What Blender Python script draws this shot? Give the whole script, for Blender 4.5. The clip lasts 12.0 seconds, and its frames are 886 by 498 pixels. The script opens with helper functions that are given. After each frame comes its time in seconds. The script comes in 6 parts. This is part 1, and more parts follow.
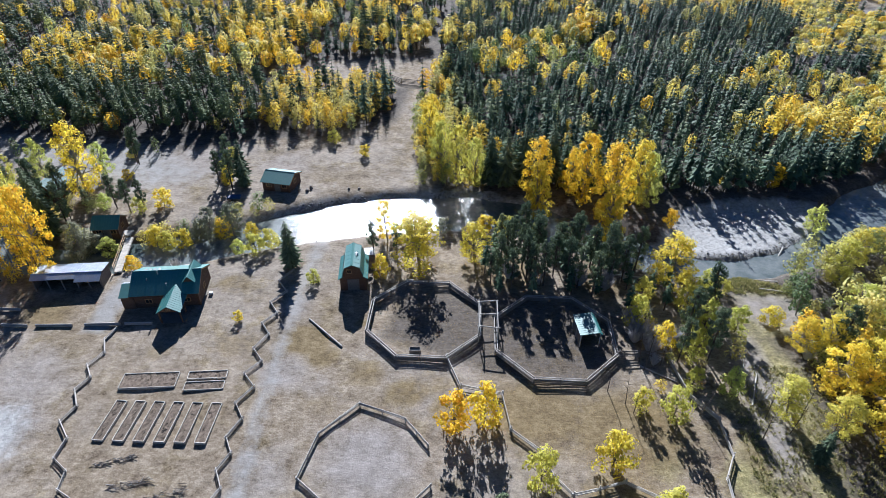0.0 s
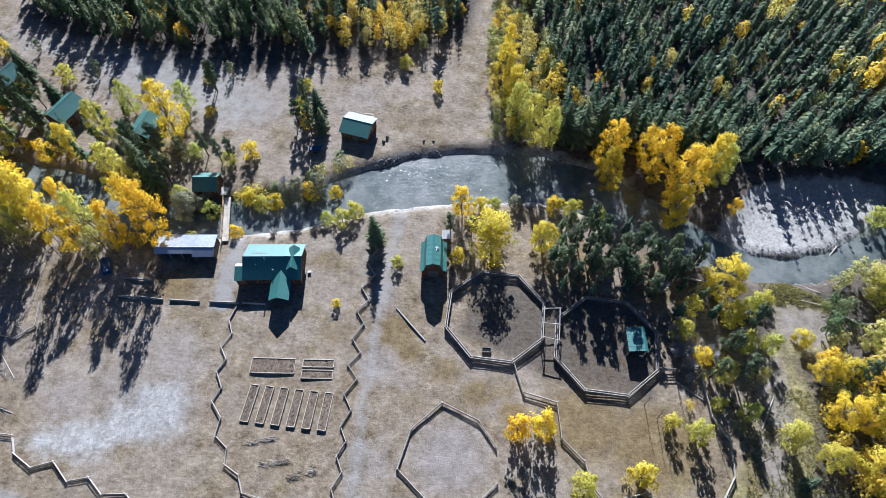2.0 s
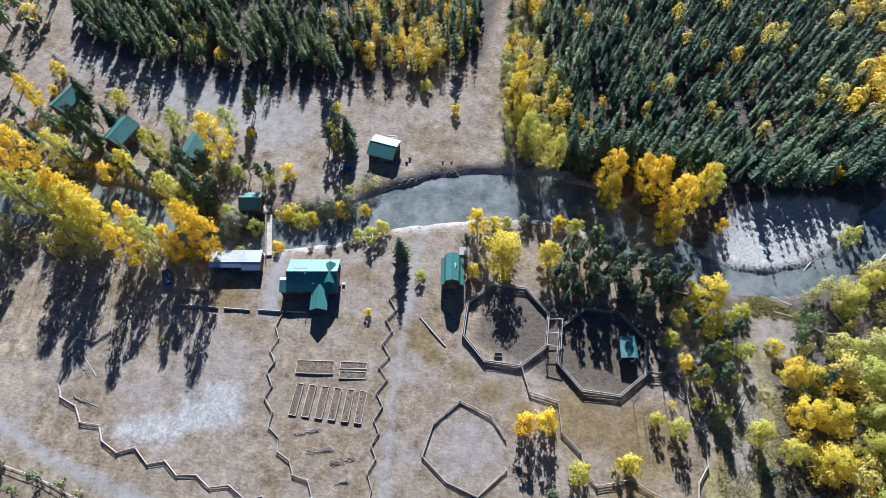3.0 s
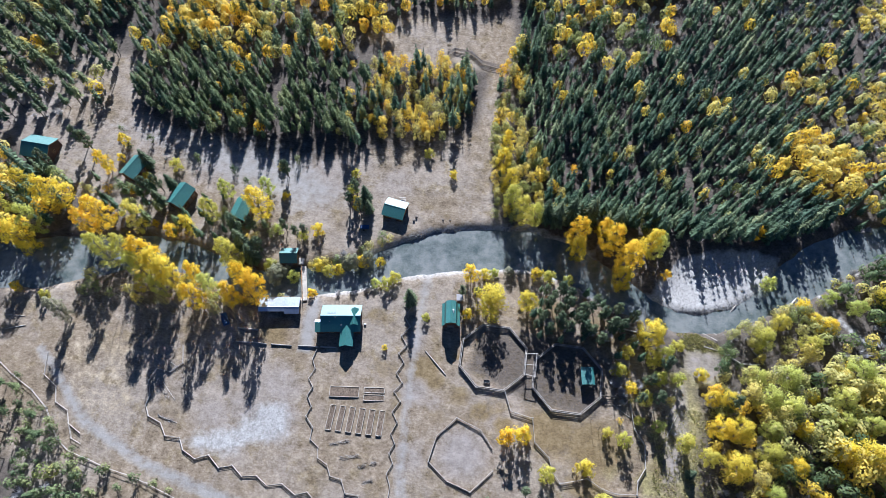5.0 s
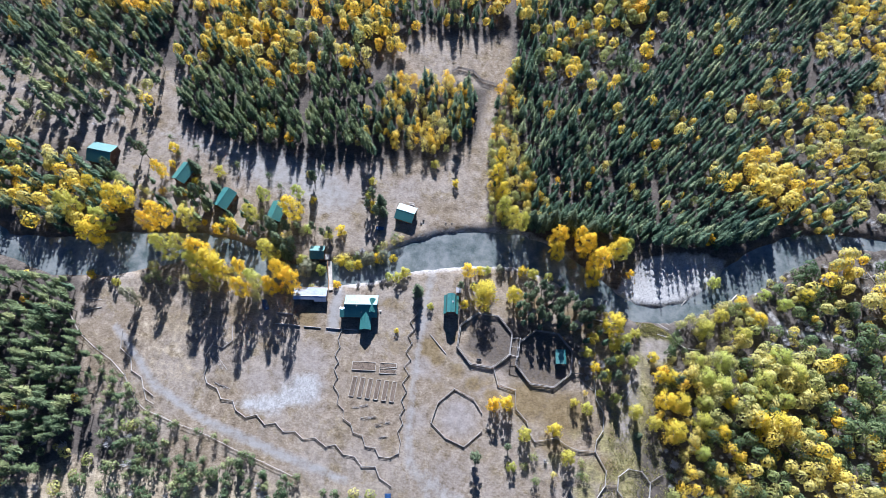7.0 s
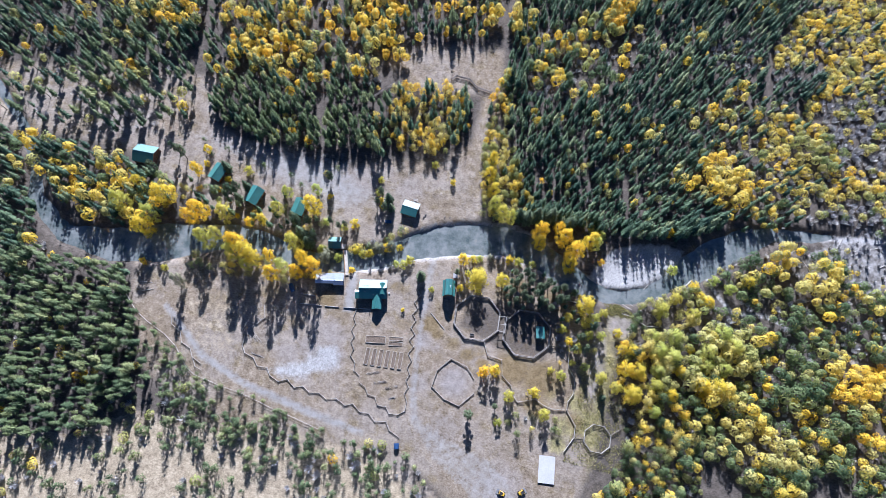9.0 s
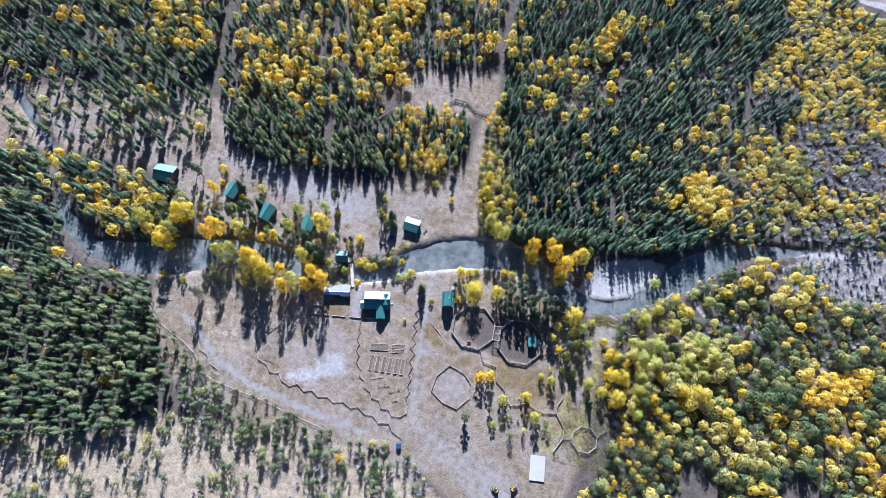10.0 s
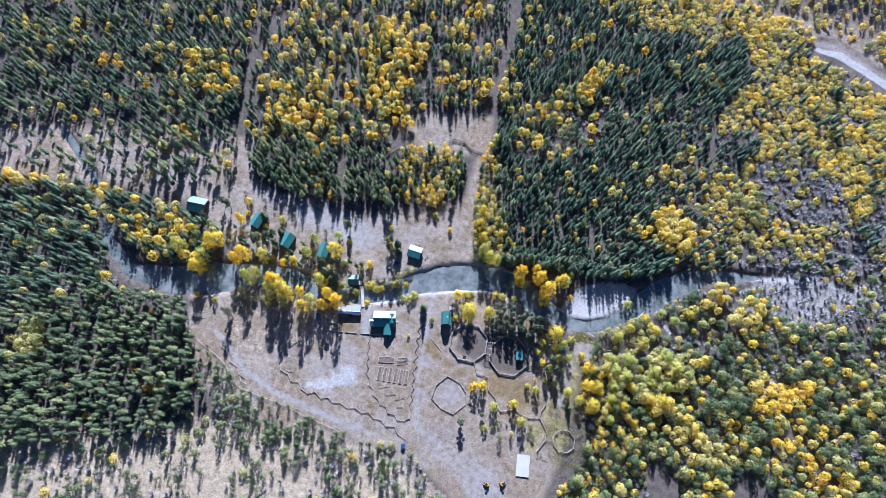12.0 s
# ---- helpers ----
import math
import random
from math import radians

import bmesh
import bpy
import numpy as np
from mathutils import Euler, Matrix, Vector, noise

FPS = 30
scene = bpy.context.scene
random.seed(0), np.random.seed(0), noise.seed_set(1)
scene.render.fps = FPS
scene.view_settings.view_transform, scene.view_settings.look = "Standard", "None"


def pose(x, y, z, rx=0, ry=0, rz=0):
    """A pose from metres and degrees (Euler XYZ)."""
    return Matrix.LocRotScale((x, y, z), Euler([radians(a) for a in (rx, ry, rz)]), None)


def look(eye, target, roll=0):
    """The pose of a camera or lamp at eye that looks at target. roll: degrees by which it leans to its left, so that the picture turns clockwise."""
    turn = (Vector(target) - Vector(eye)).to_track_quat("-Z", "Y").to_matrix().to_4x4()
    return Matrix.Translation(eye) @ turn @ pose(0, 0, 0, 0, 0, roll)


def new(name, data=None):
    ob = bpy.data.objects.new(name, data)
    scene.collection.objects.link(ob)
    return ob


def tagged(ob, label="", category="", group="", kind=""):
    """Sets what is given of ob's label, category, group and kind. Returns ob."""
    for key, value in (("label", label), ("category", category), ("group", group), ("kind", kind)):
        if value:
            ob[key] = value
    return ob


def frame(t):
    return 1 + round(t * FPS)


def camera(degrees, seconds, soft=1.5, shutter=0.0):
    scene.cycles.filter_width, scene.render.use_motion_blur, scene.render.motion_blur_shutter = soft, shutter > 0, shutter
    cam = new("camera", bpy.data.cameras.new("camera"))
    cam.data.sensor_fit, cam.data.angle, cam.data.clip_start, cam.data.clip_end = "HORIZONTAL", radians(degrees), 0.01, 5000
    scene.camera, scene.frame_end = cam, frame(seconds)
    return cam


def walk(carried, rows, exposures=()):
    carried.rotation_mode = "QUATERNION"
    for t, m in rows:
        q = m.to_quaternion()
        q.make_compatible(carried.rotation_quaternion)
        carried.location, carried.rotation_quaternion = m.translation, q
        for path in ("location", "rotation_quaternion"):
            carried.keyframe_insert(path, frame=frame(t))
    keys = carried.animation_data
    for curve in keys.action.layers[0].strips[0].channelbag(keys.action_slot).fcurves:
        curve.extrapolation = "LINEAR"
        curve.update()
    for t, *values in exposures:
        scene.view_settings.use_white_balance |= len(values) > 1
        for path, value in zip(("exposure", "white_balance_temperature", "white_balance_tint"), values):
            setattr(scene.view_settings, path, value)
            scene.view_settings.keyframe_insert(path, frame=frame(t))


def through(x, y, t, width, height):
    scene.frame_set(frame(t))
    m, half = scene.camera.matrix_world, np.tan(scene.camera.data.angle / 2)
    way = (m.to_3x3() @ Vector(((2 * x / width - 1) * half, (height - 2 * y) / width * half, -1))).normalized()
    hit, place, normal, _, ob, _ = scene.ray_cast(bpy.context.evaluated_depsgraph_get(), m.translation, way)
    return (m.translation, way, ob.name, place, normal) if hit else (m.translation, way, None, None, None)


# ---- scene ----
cam = camera(73.89, 12.0, 0.65)
PATH = [
    (0, (0.98, 1.46, 56.88), (-2.09, 82.23, -2.00), 0.52),
    (0.5, (-0.38, 4.02, 64.43), (-2.53, 80.33, -0.16), 0.64),
    (1, (-1.11, 8.12, 72.22), (-2.49, 73.80, -3.17), 0.76),
    (1.5, (-3.45, 13.32, 79.77), (-9.70, 69.07, -3.01), 0.35),
    (2, (-7.59, 21.82, 87.94), (-13.71, 72.71, 2.07), 0.49),
    (2.5, (-9.27, 22.62, 96.12), (-16.38, 70.44, 8.59), -0.58),
    (4.5, (-9.65, 22.77, 129.61), (-16.26, 66.70, 40.03), -0.85),
    (5, (-9.58, 22.81, 137.87), (-16.08, 66.16, 47.98), -0.80),
    (5.5, (-9.61, 22.67, 145.97), (-15.91, 62.68, 54.54), -0.73),
    (6, (-9.66, 22.40, 154.15), (-15.77, 60.49, 61.89), -0.61),
    (6.5, (-9.70, 22.14, 162.35), (-15.55, 58.90, 69.54), -0.40),
    (7, (-9.74, 21.85, 170.49), (-15.47, 58.42, 77.59), -0.22),
    (9, (-9.54, 20.99, 203.18), (-14.18, 51.25, 107.98), 0.19),
    (9.5, (-9.34, 20.84, 211.42), (-14.07, 51.20, 116.26), 0.20),
    (10, (-9.06, 20.74, 219.76), (-13.81, 51.22, 124.64), 0.20),
    (10.5, (-8.91, 20.85, 228.17), (-13.65, 51.36, 133.06), 0.23),
    (11, (-8.92, 21.13, 236.65), (-13.65, 51.60, 141.53), 0.18),
    (11.5, (-8.96, 21.43, 245.28), (-13.64, 51.79, 150.12), 0.30),
    (12, (-9.03, 21.70, 253.88), (-13.70, 51.99, 158.70), 0.49),
]
walk(cam, [(t, look(eye, target, roll)) for t, eye, target, roll in PATH], [(0, 1.14, 5170, 11), (2.5, 1.14, 5210, 12), (6, 1.27, 5130, 14), (9.5, 1.31, 4970, 18), (12, 1.31, 4790, 20)])

# ---- light ----
SUN_ELEVATION, SUN_TURN = 29.3, 8.5        # degrees up, and degrees west of the y axis
world = bpy.data.worlds.new("sky")
scene.world = world
world.use_nodes = True
wn = world.node_tree
sky = wn.nodes.new("ShaderNodeTexSky")
sky.sky_type, sky.sun_disc = "NISHITA", False
sky.sun_elevation, sky.sun_rotation = radians(SUN_ELEVATION), radians(-SUN_TURN)
sky.altitude, sky.air_density, sky.dust_density, sky.ozone_density = 900, 1.0, 0.0, 7.0
wn.links.new(sky.outputs[0], wn.nodes["Background"].inputs[0])
wn.nodes["Background"].inputs[1].default_value = 0.025
sun_data = bpy.data.lights.new("sun", "SUN")
sun_data.energy, sun_data.angle, sun_data.color = 5.0, radians(0.5), (1.0, 0.91, 0.79)
sun = new("sun", sun_data)
a, e = radians(SUN_TURN), radians(SUN_ELEVATION)
sun.matrix_basis = look((-60, 300, 200), (-60 + math.sin(a) * math.cos(e), 300 - math.cos(a) * math.cos(e), 200 - math.sin(e)))
scene.view_settings.exposure = 1.1

# ---- materials ----


def nodes_of(name):
    m = bpy.data.materials.new(name)
    m.use_nodes = True
    t = m.node_tree
    return m, t, t.nodes["Principled BSDF"]


def add(t, kind, **sets):
    n = t.nodes.new(kind)
    for key, value in sets.items():
        n.inputs[key.replace("_", " ")].default_value = value
    return n


def ramp(t, source, *stops):
    n = t.nodes.new("ShaderNodeValToRGB")
    while len(n.color_ramp.elements) < len(stops):
        n.color_ramp.elements.new(0.5)
    for el, (pos, col) in zip(n.color_ramp.elements, stops):
        el.position, el.color = pos, (*col, 1)
    t.links.new(source, n.inputs[0])
    return n.outputs[0]


def mix(t, factor, a, b, blend="MIX"):
    n = t.nodes.new("ShaderNodeMix")
    n.data_type, n.blend_type = "RGBA", blend
    for socket, value in ((n.inputs[0], factor), (n.inputs[6], a), (n.inputs[7], b)):
        if isinstance(value, bpy.types.NodeSocket):
            t.links.new(value, socket)
        else:
            socket.default_value = value if isinstance(value, float) else (*value, 1)
    return n.outputs[2]


def math_node(t, op, a, b=0.0):
    n = t.nodes.new("ShaderNodeMath")
    n.operation = op
    for socket, value in ((n.inputs[0], a), (n.inputs[1], b)):
        if isinstance(value, bpy.types.NodeSocket):
            t.links.new(value, socket)
        else:
            socket.default_value = value
    return n.outputs[0]


def grain(t, scale, detail=5.0, rough=0.6, coords="Object", stretch=(1, 1, 1)):
    c = t.nodes.new("ShaderNodeTexCoord")
    m = t.nodes.new("ShaderNodeMapping")
    m.inputs["Scale"].default_value = stretch
    n = add(t, "ShaderNodeTexNoise", Scale=scale, Detail=detail, Roughness=rough)
    t.links.new(c.outputs[coords], m.inputs[0])
    t.links.new(m.outputs[0], n.inputs["Vector"])
    return n.outputs[0]


def bump(t, bsdf, height, strength=0.5, distance=0.05):
    b = add(t, "ShaderNodeBump", Strength=strength, Distance=distance)
    t.links.new(height, b.inputs["Height"])
    t.links.new(b.outputs[0], bsdf.inputs["Normal"])


def surface(name, low, high, scale=3.0, rough=0.8, metal=0.0, stretch=(1, 1, 1), bumpy=0.4, coat=0.0, vary=0.25):
    """A worn surface: two scales of variation, a shift from piece to piece, fine relief."""
    m, t, b = nodes_of(name)
    fine, wide = grain(t, scale * 5, stretch=stretch), grain(t, scale * 0.6, 3.0)
    col = ramp(t, fine, (0.3, low), (0.7, high))
    col = mix(t, math_node(t, "MULTIPLY", wide, 0.6), col, tuple(0.62 * c for c in low))
    info = t.nodes.new("ShaderNodeObjectInfo")
    hsv = add(t, "ShaderNodeHueSaturation")
    t.links.new(math_node(t, "MULTIPLY_ADD", info.outputs["Random"], vary), hsv.inputs["Value"])
    hsv.inputs["Value"].links[0].from_node.inputs[2].default_value = 1 - vary / 2
    t.links.new(col, hsv.inputs["Color"])
    t.links.new(hsv.outputs[0], b.inputs["Base Color"])
    b.inputs["Roughness"].default_value, b.inputs["Metallic"].default_value = rough, metal
    b.inputs["Coat Weight"].default_value, b.inputs["Coat Roughness"].default_value = coat, 0.48
    bump(t, b, fine, bumpy, 0.02)
    return m


def foliage(name, stops, through=0.5, by_object=False, spread=0.32, gloss=0.16):
    """Leaves: the hue from the tree's own tint (or the object's chance), lightness from leaf to leaf, light shining through."""
    m, t, b = nodes_of(name)
    geo = t.nodes.new("ShaderNodeNewGeometry")
    if by_object:
        source = t.nodes.new("ShaderNodeObjectInfo").outputs["Random"]
    else:
        at = t.nodes.new("ShaderNodeAttribute")
        at.attribute_name = "tint"
        source = at.outputs["Fac"]
    shift = math_node(t, "MULTIPLY_ADD", geo.outputs["Random Per Island"], 0.1)
    shift.node.inputs[2].default_value = -0.05
    col = ramp(t, math_node(t, "ADD", source, shift), *stops)
    hsv = add(t, "ShaderNodeHueSaturation")
    light = math_node(t, "MULTIPLY_ADD", geo.outputs["Random Per Island"], spread)
    light.node.inputs[2].default_value = 1 - spread / 2
    t.links.new(light, hsv.inputs["Value"])
    t.links.new(col, hsv.inputs["Color"])
    t.links.new(hsv.outputs[0], b.inputs["Base Color"])
    b.inputs["Roughness"].default_value = 0.6
    b.inputs["Specular IOR Level"].default_value = gloss
    tr = t.nodes.new("ShaderNodeBsdfTranslucent")
    t.links.new(hsv.outputs[0], tr.inputs[0])
    ms = t.nodes.new("ShaderNodeMixShader")
    ms.inputs[0].default_value = through
    t.links.new(b.outputs[0], ms.inputs[1])
    t.links.new(tr.outputs[0], ms.inputs[2])
    t.links.new(ms.outputs[0], t.nodes["Material Output"].inputs[0])
    return m


AUTUMN = ((0.0, (0.095, 0.15, 0.072)), (0.2, (0.23, 0.29, 0.125)), (0.35, (0.38, 0.41, 0.14)), (0.5, (0.64, 0.58, 0.21)), (0.65, (0.80, 0.66, 0.14)), (0.85, (0.90, 0.66, 0.06)), (1.0, (0.88, 0.58, 0.05)))
leaf_mixed = foliage("autumn_leaves", AUTUMN, 0.5, False, 0.22)
leaf_yellow = foliage("yellow_leaves", ((0.0, (0.76, 0.66, 0.09)), (1.0, (0.88, 0.70, 0.06))), 0.55, True)
leaf_gold = foliage("gold_leaves", ((0.0, (0.90, 0.70, 0.05)), (1.0, (0.90, 0.63, 0.04))), 0.5, True)
leaf_lime = foliage("lime_leaves", ((0.0, (0.54, 0.56, 0.13)), (1.0, (0.74, 0.66, 0.13))), 0.58, True)
leaf_green = foliage("green_leaves", ((0.0, (0.54, 0.60, 0.16)), (1.0, (0.76, 0.75, 0.22))), 0.6, True)
leaf_grey = foliage("grey_willow_leaves", ((0.0, (0.20, 0.215, 0.14)), (1.0, (0.33, 0.32, 0.20))), 0.25, True)
needle_mixed = foliage("conifer_needles", ((0.0, (0.05, 0.09, 0.06)), (0.5, (0.118, 0.172, 0.095)), (1.0, (0.28, 0.31, 0.155))), 0.12, False, 0.7, 0.08)
needle_own = foliage("pine_needles", ((0.0, (0.10, 0.14, 0.085)), (1.0, (0.19, 0.23, 0.13))), 0.25, True, 0.7, 0.05)
needle_olive = foliage("lodgepole_needles", ((0.0, (0.095, 0.138, 0.07)), (0.5, (0.18, 0.222, 0.098)), (1.0, (0.34, 0.355, 0.15))), 0.15, False, 0.5, 0.08)
twig_grey = foliage("bare_twigs", ((0.0, (0.40, 0.395, 0.41)), (1.0, (0.56, 0.54, 0.51))), 0.1)
bark = surface("bark", (0.07, 0.055, 0.045), (0.16, 0.135, 0.115), 4, 0.95, stretch=(1, 1, 0.2))
pale_bark = surface("pale_bark", (0.20, 0.18, 0.15), (0.38, 0.35, 0.30), 4, 0.9, stretch=(1, 1, 0.2))
weathered = surface("weathered_wood", (0.34, 0.315, 0.285), (0.62, 0.585, 0.54), 3, 0.85, stretch=(0.15, 2, 2))
dark_wood = surface("dark_weathered_wood", (0.15, 0.13, 0.115), (0.32, 0.285, 0.255), 3, 0.9, stretch=(0.15, 2, 2))
log_wood = surface("log_wall_wood", (0.085, 0.042, 0.024), (0.19, 0.095, 0.05), 2, 0.6, stretch=(0.2, 1, 1))
trim_wood = surface("trim_wood", (0.40, 0.22, 0.09), (0.56, 0.34, 0.16), 3, 0.6)
plank_wood = surface("bleached_planks", (0.48, 0.44, 0.38), (0.74, 0.69, 0.61), 3, 0.8, stretch=(0.2, 2, 1))
roof_green = surface("green_roof_metal", (0.04, 0.175, 0.165), (0.065, 0.235, 0.22), 0.5, 0.5, 0.0, bumpy=0.0, vary=0.1, coat=0.4)
roof_green.node_tree.nodes["Principled BSDF"].inputs["Specular IOR Level"].default_value = 0.7
roof_tin = surface("galvanised_roof_metal", (0.50, 0.56, 0.66), (0.70, 0.76, 0.86), 0.4, 0.34, 0.75, bumpy=0.05, vary=0.1)
roof_white = surface("white_roof_metal", (0.52, 0.52, 0.55), (0.68, 0.68, 0.71), 0.4, 0.45, 0.1, bumpy=0.05, vary=0.1)
straw_stems = surface("dead_plant_stems", (0.16, 0.11, 0.06), (0.50, 0.42, 0.28), 2.0, 0.9)
soil = surface("garden_soil", (0.06, 0.042, 0.03), (0.36, 0.285, 0.215), 0.75, 0.98, bumpy=1.0)
stone = surface("river_stone", (0.13, 0.13, 0.135), (0.32, 0.315, 0.31), 1.2, 0.85, bumpy=0.6, vary=0.5)
black_rubber = surface("black_rubber", (0.02, 0.02, 0.02), (0.04, 0.04, 0.04), 3, 0.8)
yellow_paint = surface("yellow_machine_paint", (0.65, 0.38, 0.02), (0.75, 0.47, 0.03), 1, 0.4)
blue_tarp = surface("blue_tarpaulin", (0.02, 0.06, 0.16), (0.035, 0.10, 0.26), 1, 0.5)
steel = surface("dull_steel", (0.35, 0.35, 0.36), (0.55, 0.55, 0.56), 1, 0.4, 0.7)
white_paint = surface("white_paint", (0.72, 0.72, 0.70), (0.82, 0.82, 0.80), 1, 0.6)
glass, _, gb = nodes_of("window_glass")
gb.inputs["Base Color"].default_value = (0.02, 0.025, 0.03, 1)
gb.inputs["Roughness"].default_value = 0.05

# water: shallow, grey-green, broken by ripples
water, t, b = nodes_of("river_water")
deep = ramp(t, grain(t, 0.16, 7.0, 0.72), (0.38, (0.075, 0.098, 0.096)), (0.62, (0.215, 0.23, 0.225)))
t.links.new(deep, b.inputs["Base Color"])
b.inputs["Roughness"].default_value = 0.16
b.inputs["Specular IOR Level"].default_value = 0.6
ripples = math_node(t, "ADD", grain(t, 2.2, 4.0, 0.7, stretch=(0.6, 1.2, 1)), grain(t, 0.35, 2.0))
bump(t, b, ripples, 0.45, 0.11)

# ground: dry grass, dirt track, gravel, forest litter and straw, by where each lies
ground_mat, t, b = nodes_of("meadow_ground")


def mask(name, lo=0.35, hi=0.65):
    at = t.nodes.new("ShaderNodeAttribute")
    at.attribute_name = name
    ragged = math_node(t, "MULTIPLY_ADD", grain(t, 0.45, 6.0, 0.7), 0.7)
    ragged.node.inputs[2].default_value = -0.35
    r = t.nodes.new("ShaderNodeMapRange")
    r.inputs[1].default_value, r.inputs[2].default_value = lo, hi
    t.links.new(math_node(t, "ADD", at.outputs["Fac"], ragged), r.inputs[0])
    return r.outputs[0]


tuft = math_node(t, "MULTIPLY_ADD", grain(t, 0.45, 4.0, 0.6), 0.3)
fine = math_node(t, "MULTIPLY_ADD", grain(t, 1.5, 6.0, 0.78, stretch=(0.8, 1.25, 1)), 0.45)
t.links.new(math_node(t, "MULTIPLY", grain(t, 5.5, 3.0, 0.75), 0.25), fine.node.inputs[2])
t.links.new(fine, tuft.node.inputs[2])
patch = grain(t, 0.035, 7.0, 0.62)
blotch = grain(t, 0.11, 7.0, 0.66)
speck = grain(t, 6.0, 4.0, 0.8)
dry = ramp(t, tuft, (0.38, (0.088, 0.066, 0.045)), (0.465, (0.199, 0.158, 0.112)), (0.53, (0.272, 0.224, 0.166)), (0.62, (0.43, 0.37, 0.286)))
pale = ramp(t, tuft, (0.39, (0.154, 0.128, 0.103)), (0.61, (0.398, 0.348, 0.29)))
brown = ramp(t, tuft, (0.40, (0.070, 0.050, 0.032)), (0.60, (0.28, 0.228, 0.152)))
col = mix(t, ramp(t, patch, (0.44, (0, 0, 0)), (0.56, (1, 1, 1))), dry, pale)
col = mix(t, ramp(t, blotch, (0.48, (0, 0, 0)), (0.66, (0.7, 0.7, 0.7))), col, brown)
hay = ramp(t, tuft, (0.40, (0.075, 0.055, 0.028)), (0.5, (0.19, 0.148, 0.086)), (0.60, (0.36, 0.30, 0.19)))
col = mix(t, ramp(t, grain(t, 0.21, 8.0, 0.7), (0.52, (0, 0, 0)), (0.63, (0.75, 0.75, 0.75))), col, hay)
green = ramp(t, tuft, (0.40, (0.085, 0.082, 0.036)), (0.5, (0.225, 0.20, 0.09)), (0.60, (0.44, 0.39, 0.20)))
col = mix(t, mask("green"), col, green)
ochre = ramp(t, tuft, (0.38, (0.09, 0.066, 0.034)), (0.5, (0.185, 0.14, 0.075)), (0.63, (0.31, 0.245, 0.145)))
col = mix(t, mask("ochre"), col, ochre)
dust = ramp(t, tuft, (0.39, (0.18, 0.16, 0.144)), (0.61, (0.355, 0.318, 0.29)))
col = mix(t, mask("dust", 0.3, 0.75), col, dust)
straw = ramp(t, tuft, (0.39, (0.15, 0.12, 0.08)), (0.5, (0.35, 0.29, 0.20)), (0.6, (0.57, 0.485, 0.35)))
col = mix(t, mask("straw"), col, straw)
# leaf litter, its colour darkened further to stand for shade between the trees
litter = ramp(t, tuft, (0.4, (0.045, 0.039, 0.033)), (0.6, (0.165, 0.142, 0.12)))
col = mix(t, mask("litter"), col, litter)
fallen = t.nodes.new("ShaderNodeTexVoronoi")
fallen.inputs["Scale"].default_value = 4.0
fc = t.nodes.new("ShaderNodeTexCoord")
t.links.new(fc.outputs["Object"], fallen.inputs["Vector"])
spot = ramp(t, fallen.outputs["Distance"], (0.12, (1, 1, 1)), (0.22, (0, 0, 0)))
leafy = ramp(t, fallen.outputs["Color"], (0.2, (0.16, 0.09, 0.04)), (0.8, (0.42, 0.29, 0.09)))
col = mix(t, math_node(t, "MULTIPLY", spot, mask("leaves", 0.2, 0.7)), col, leafy)
track = mix(t, 0.5, ramp(t, speck, (0.3, (0.24, 0.23, 0.218)), (0.7, (0.34, 0.327, 0.31))), ramp(t, tuft, (0.4, (0.20, 0.19, 0.178)), (0.6, (0.38, 0.365, 0.345))))
col = mix(t, mask("track"), col, track)
pebble = t.nodes.new("ShaderNodeTexVoronoi")
pebble.inputs["Scale"].default_value = 2.6
pc = t.nodes.new("ShaderNodeTexCoord")
t.links.new(pc.outputs["Object"], pebble.inputs["Vector"])
gravel = mix(t, 0.45, ramp(t, pebble.outputs["Color"], (0.1, (0.22, 0.217, 0.21)), (0.9, (0.50, 0.49, 0.475))), ramp(t, tuft, (0.4, (0.23, 0.226, 0.218)), (0.6, (0.50, 0.49, 0.475))))
col = mix(t, mask("gravel"), col, gravel)
t.links.new(col, b.inputs["Base Color"])
b.inputs["Roughness"].default_value = 0.95
b.inputs["Specular IOR Level"].default_value = 0.15
bump(t, b, math_node(t, "ADD", tuft, math_node(t, "MULTIPLY", speck, 0.2)), 0.7, 0.22)

# ---- building helpers ----
rng = np.random.default_rng(7)


def mesh_np(name, V, F, mats, which=None, tint=None, smooth=False):
    me = bpy.data.meshes.new(name)
    V, F = np.asarray(V, np.float32), np.asarray(F, np.int32)
    me.vertices.add(len(V))
    me.vertices.foreach_set("co", V.ravel())
    me.loops.add(F.size)
    me.loops.foreach_set("vertex_index", F.ravel())
    me.polygons.add(len(F))
    me.polygons.foreach_set("loop_start", np.arange(len(F), dtype=np.int32) * F.shape[1])
    for m in mats:
        me.materials.append(m)
    if which is not None:
        me.polygons.foreach_set("material_index", np.asarray(which, np.int32))
    me.polygons.foreach_set("use_smooth", np.full(len(F), smooth))
    if tint is not None:
        me.attributes.new("tint", "FLOAT", "POINT").data.foreach_set("value", np.asarray(tint, np.float32))
    me.update(calc_edges=True)
    return me


def mesh_bm(name, bm, material, smooth=False):
    bmesh.ops.recalc_face_normals(bm, faces=bm.faces)
    me = bpy.data.meshes.new(name)
    bm.to_mesh(me)
    bm.free()
    me.materials.append(material)
    if smooth:
        me.polygons.foreach_set("use_smooth", np.full(len(me.polygons), True))
    return me


def place_of(ob):
    m = ob.matrix_basis.copy()
    while ob.parent:
        ob = ob.parent
        m = ob.matrix_basis @ m
    return m


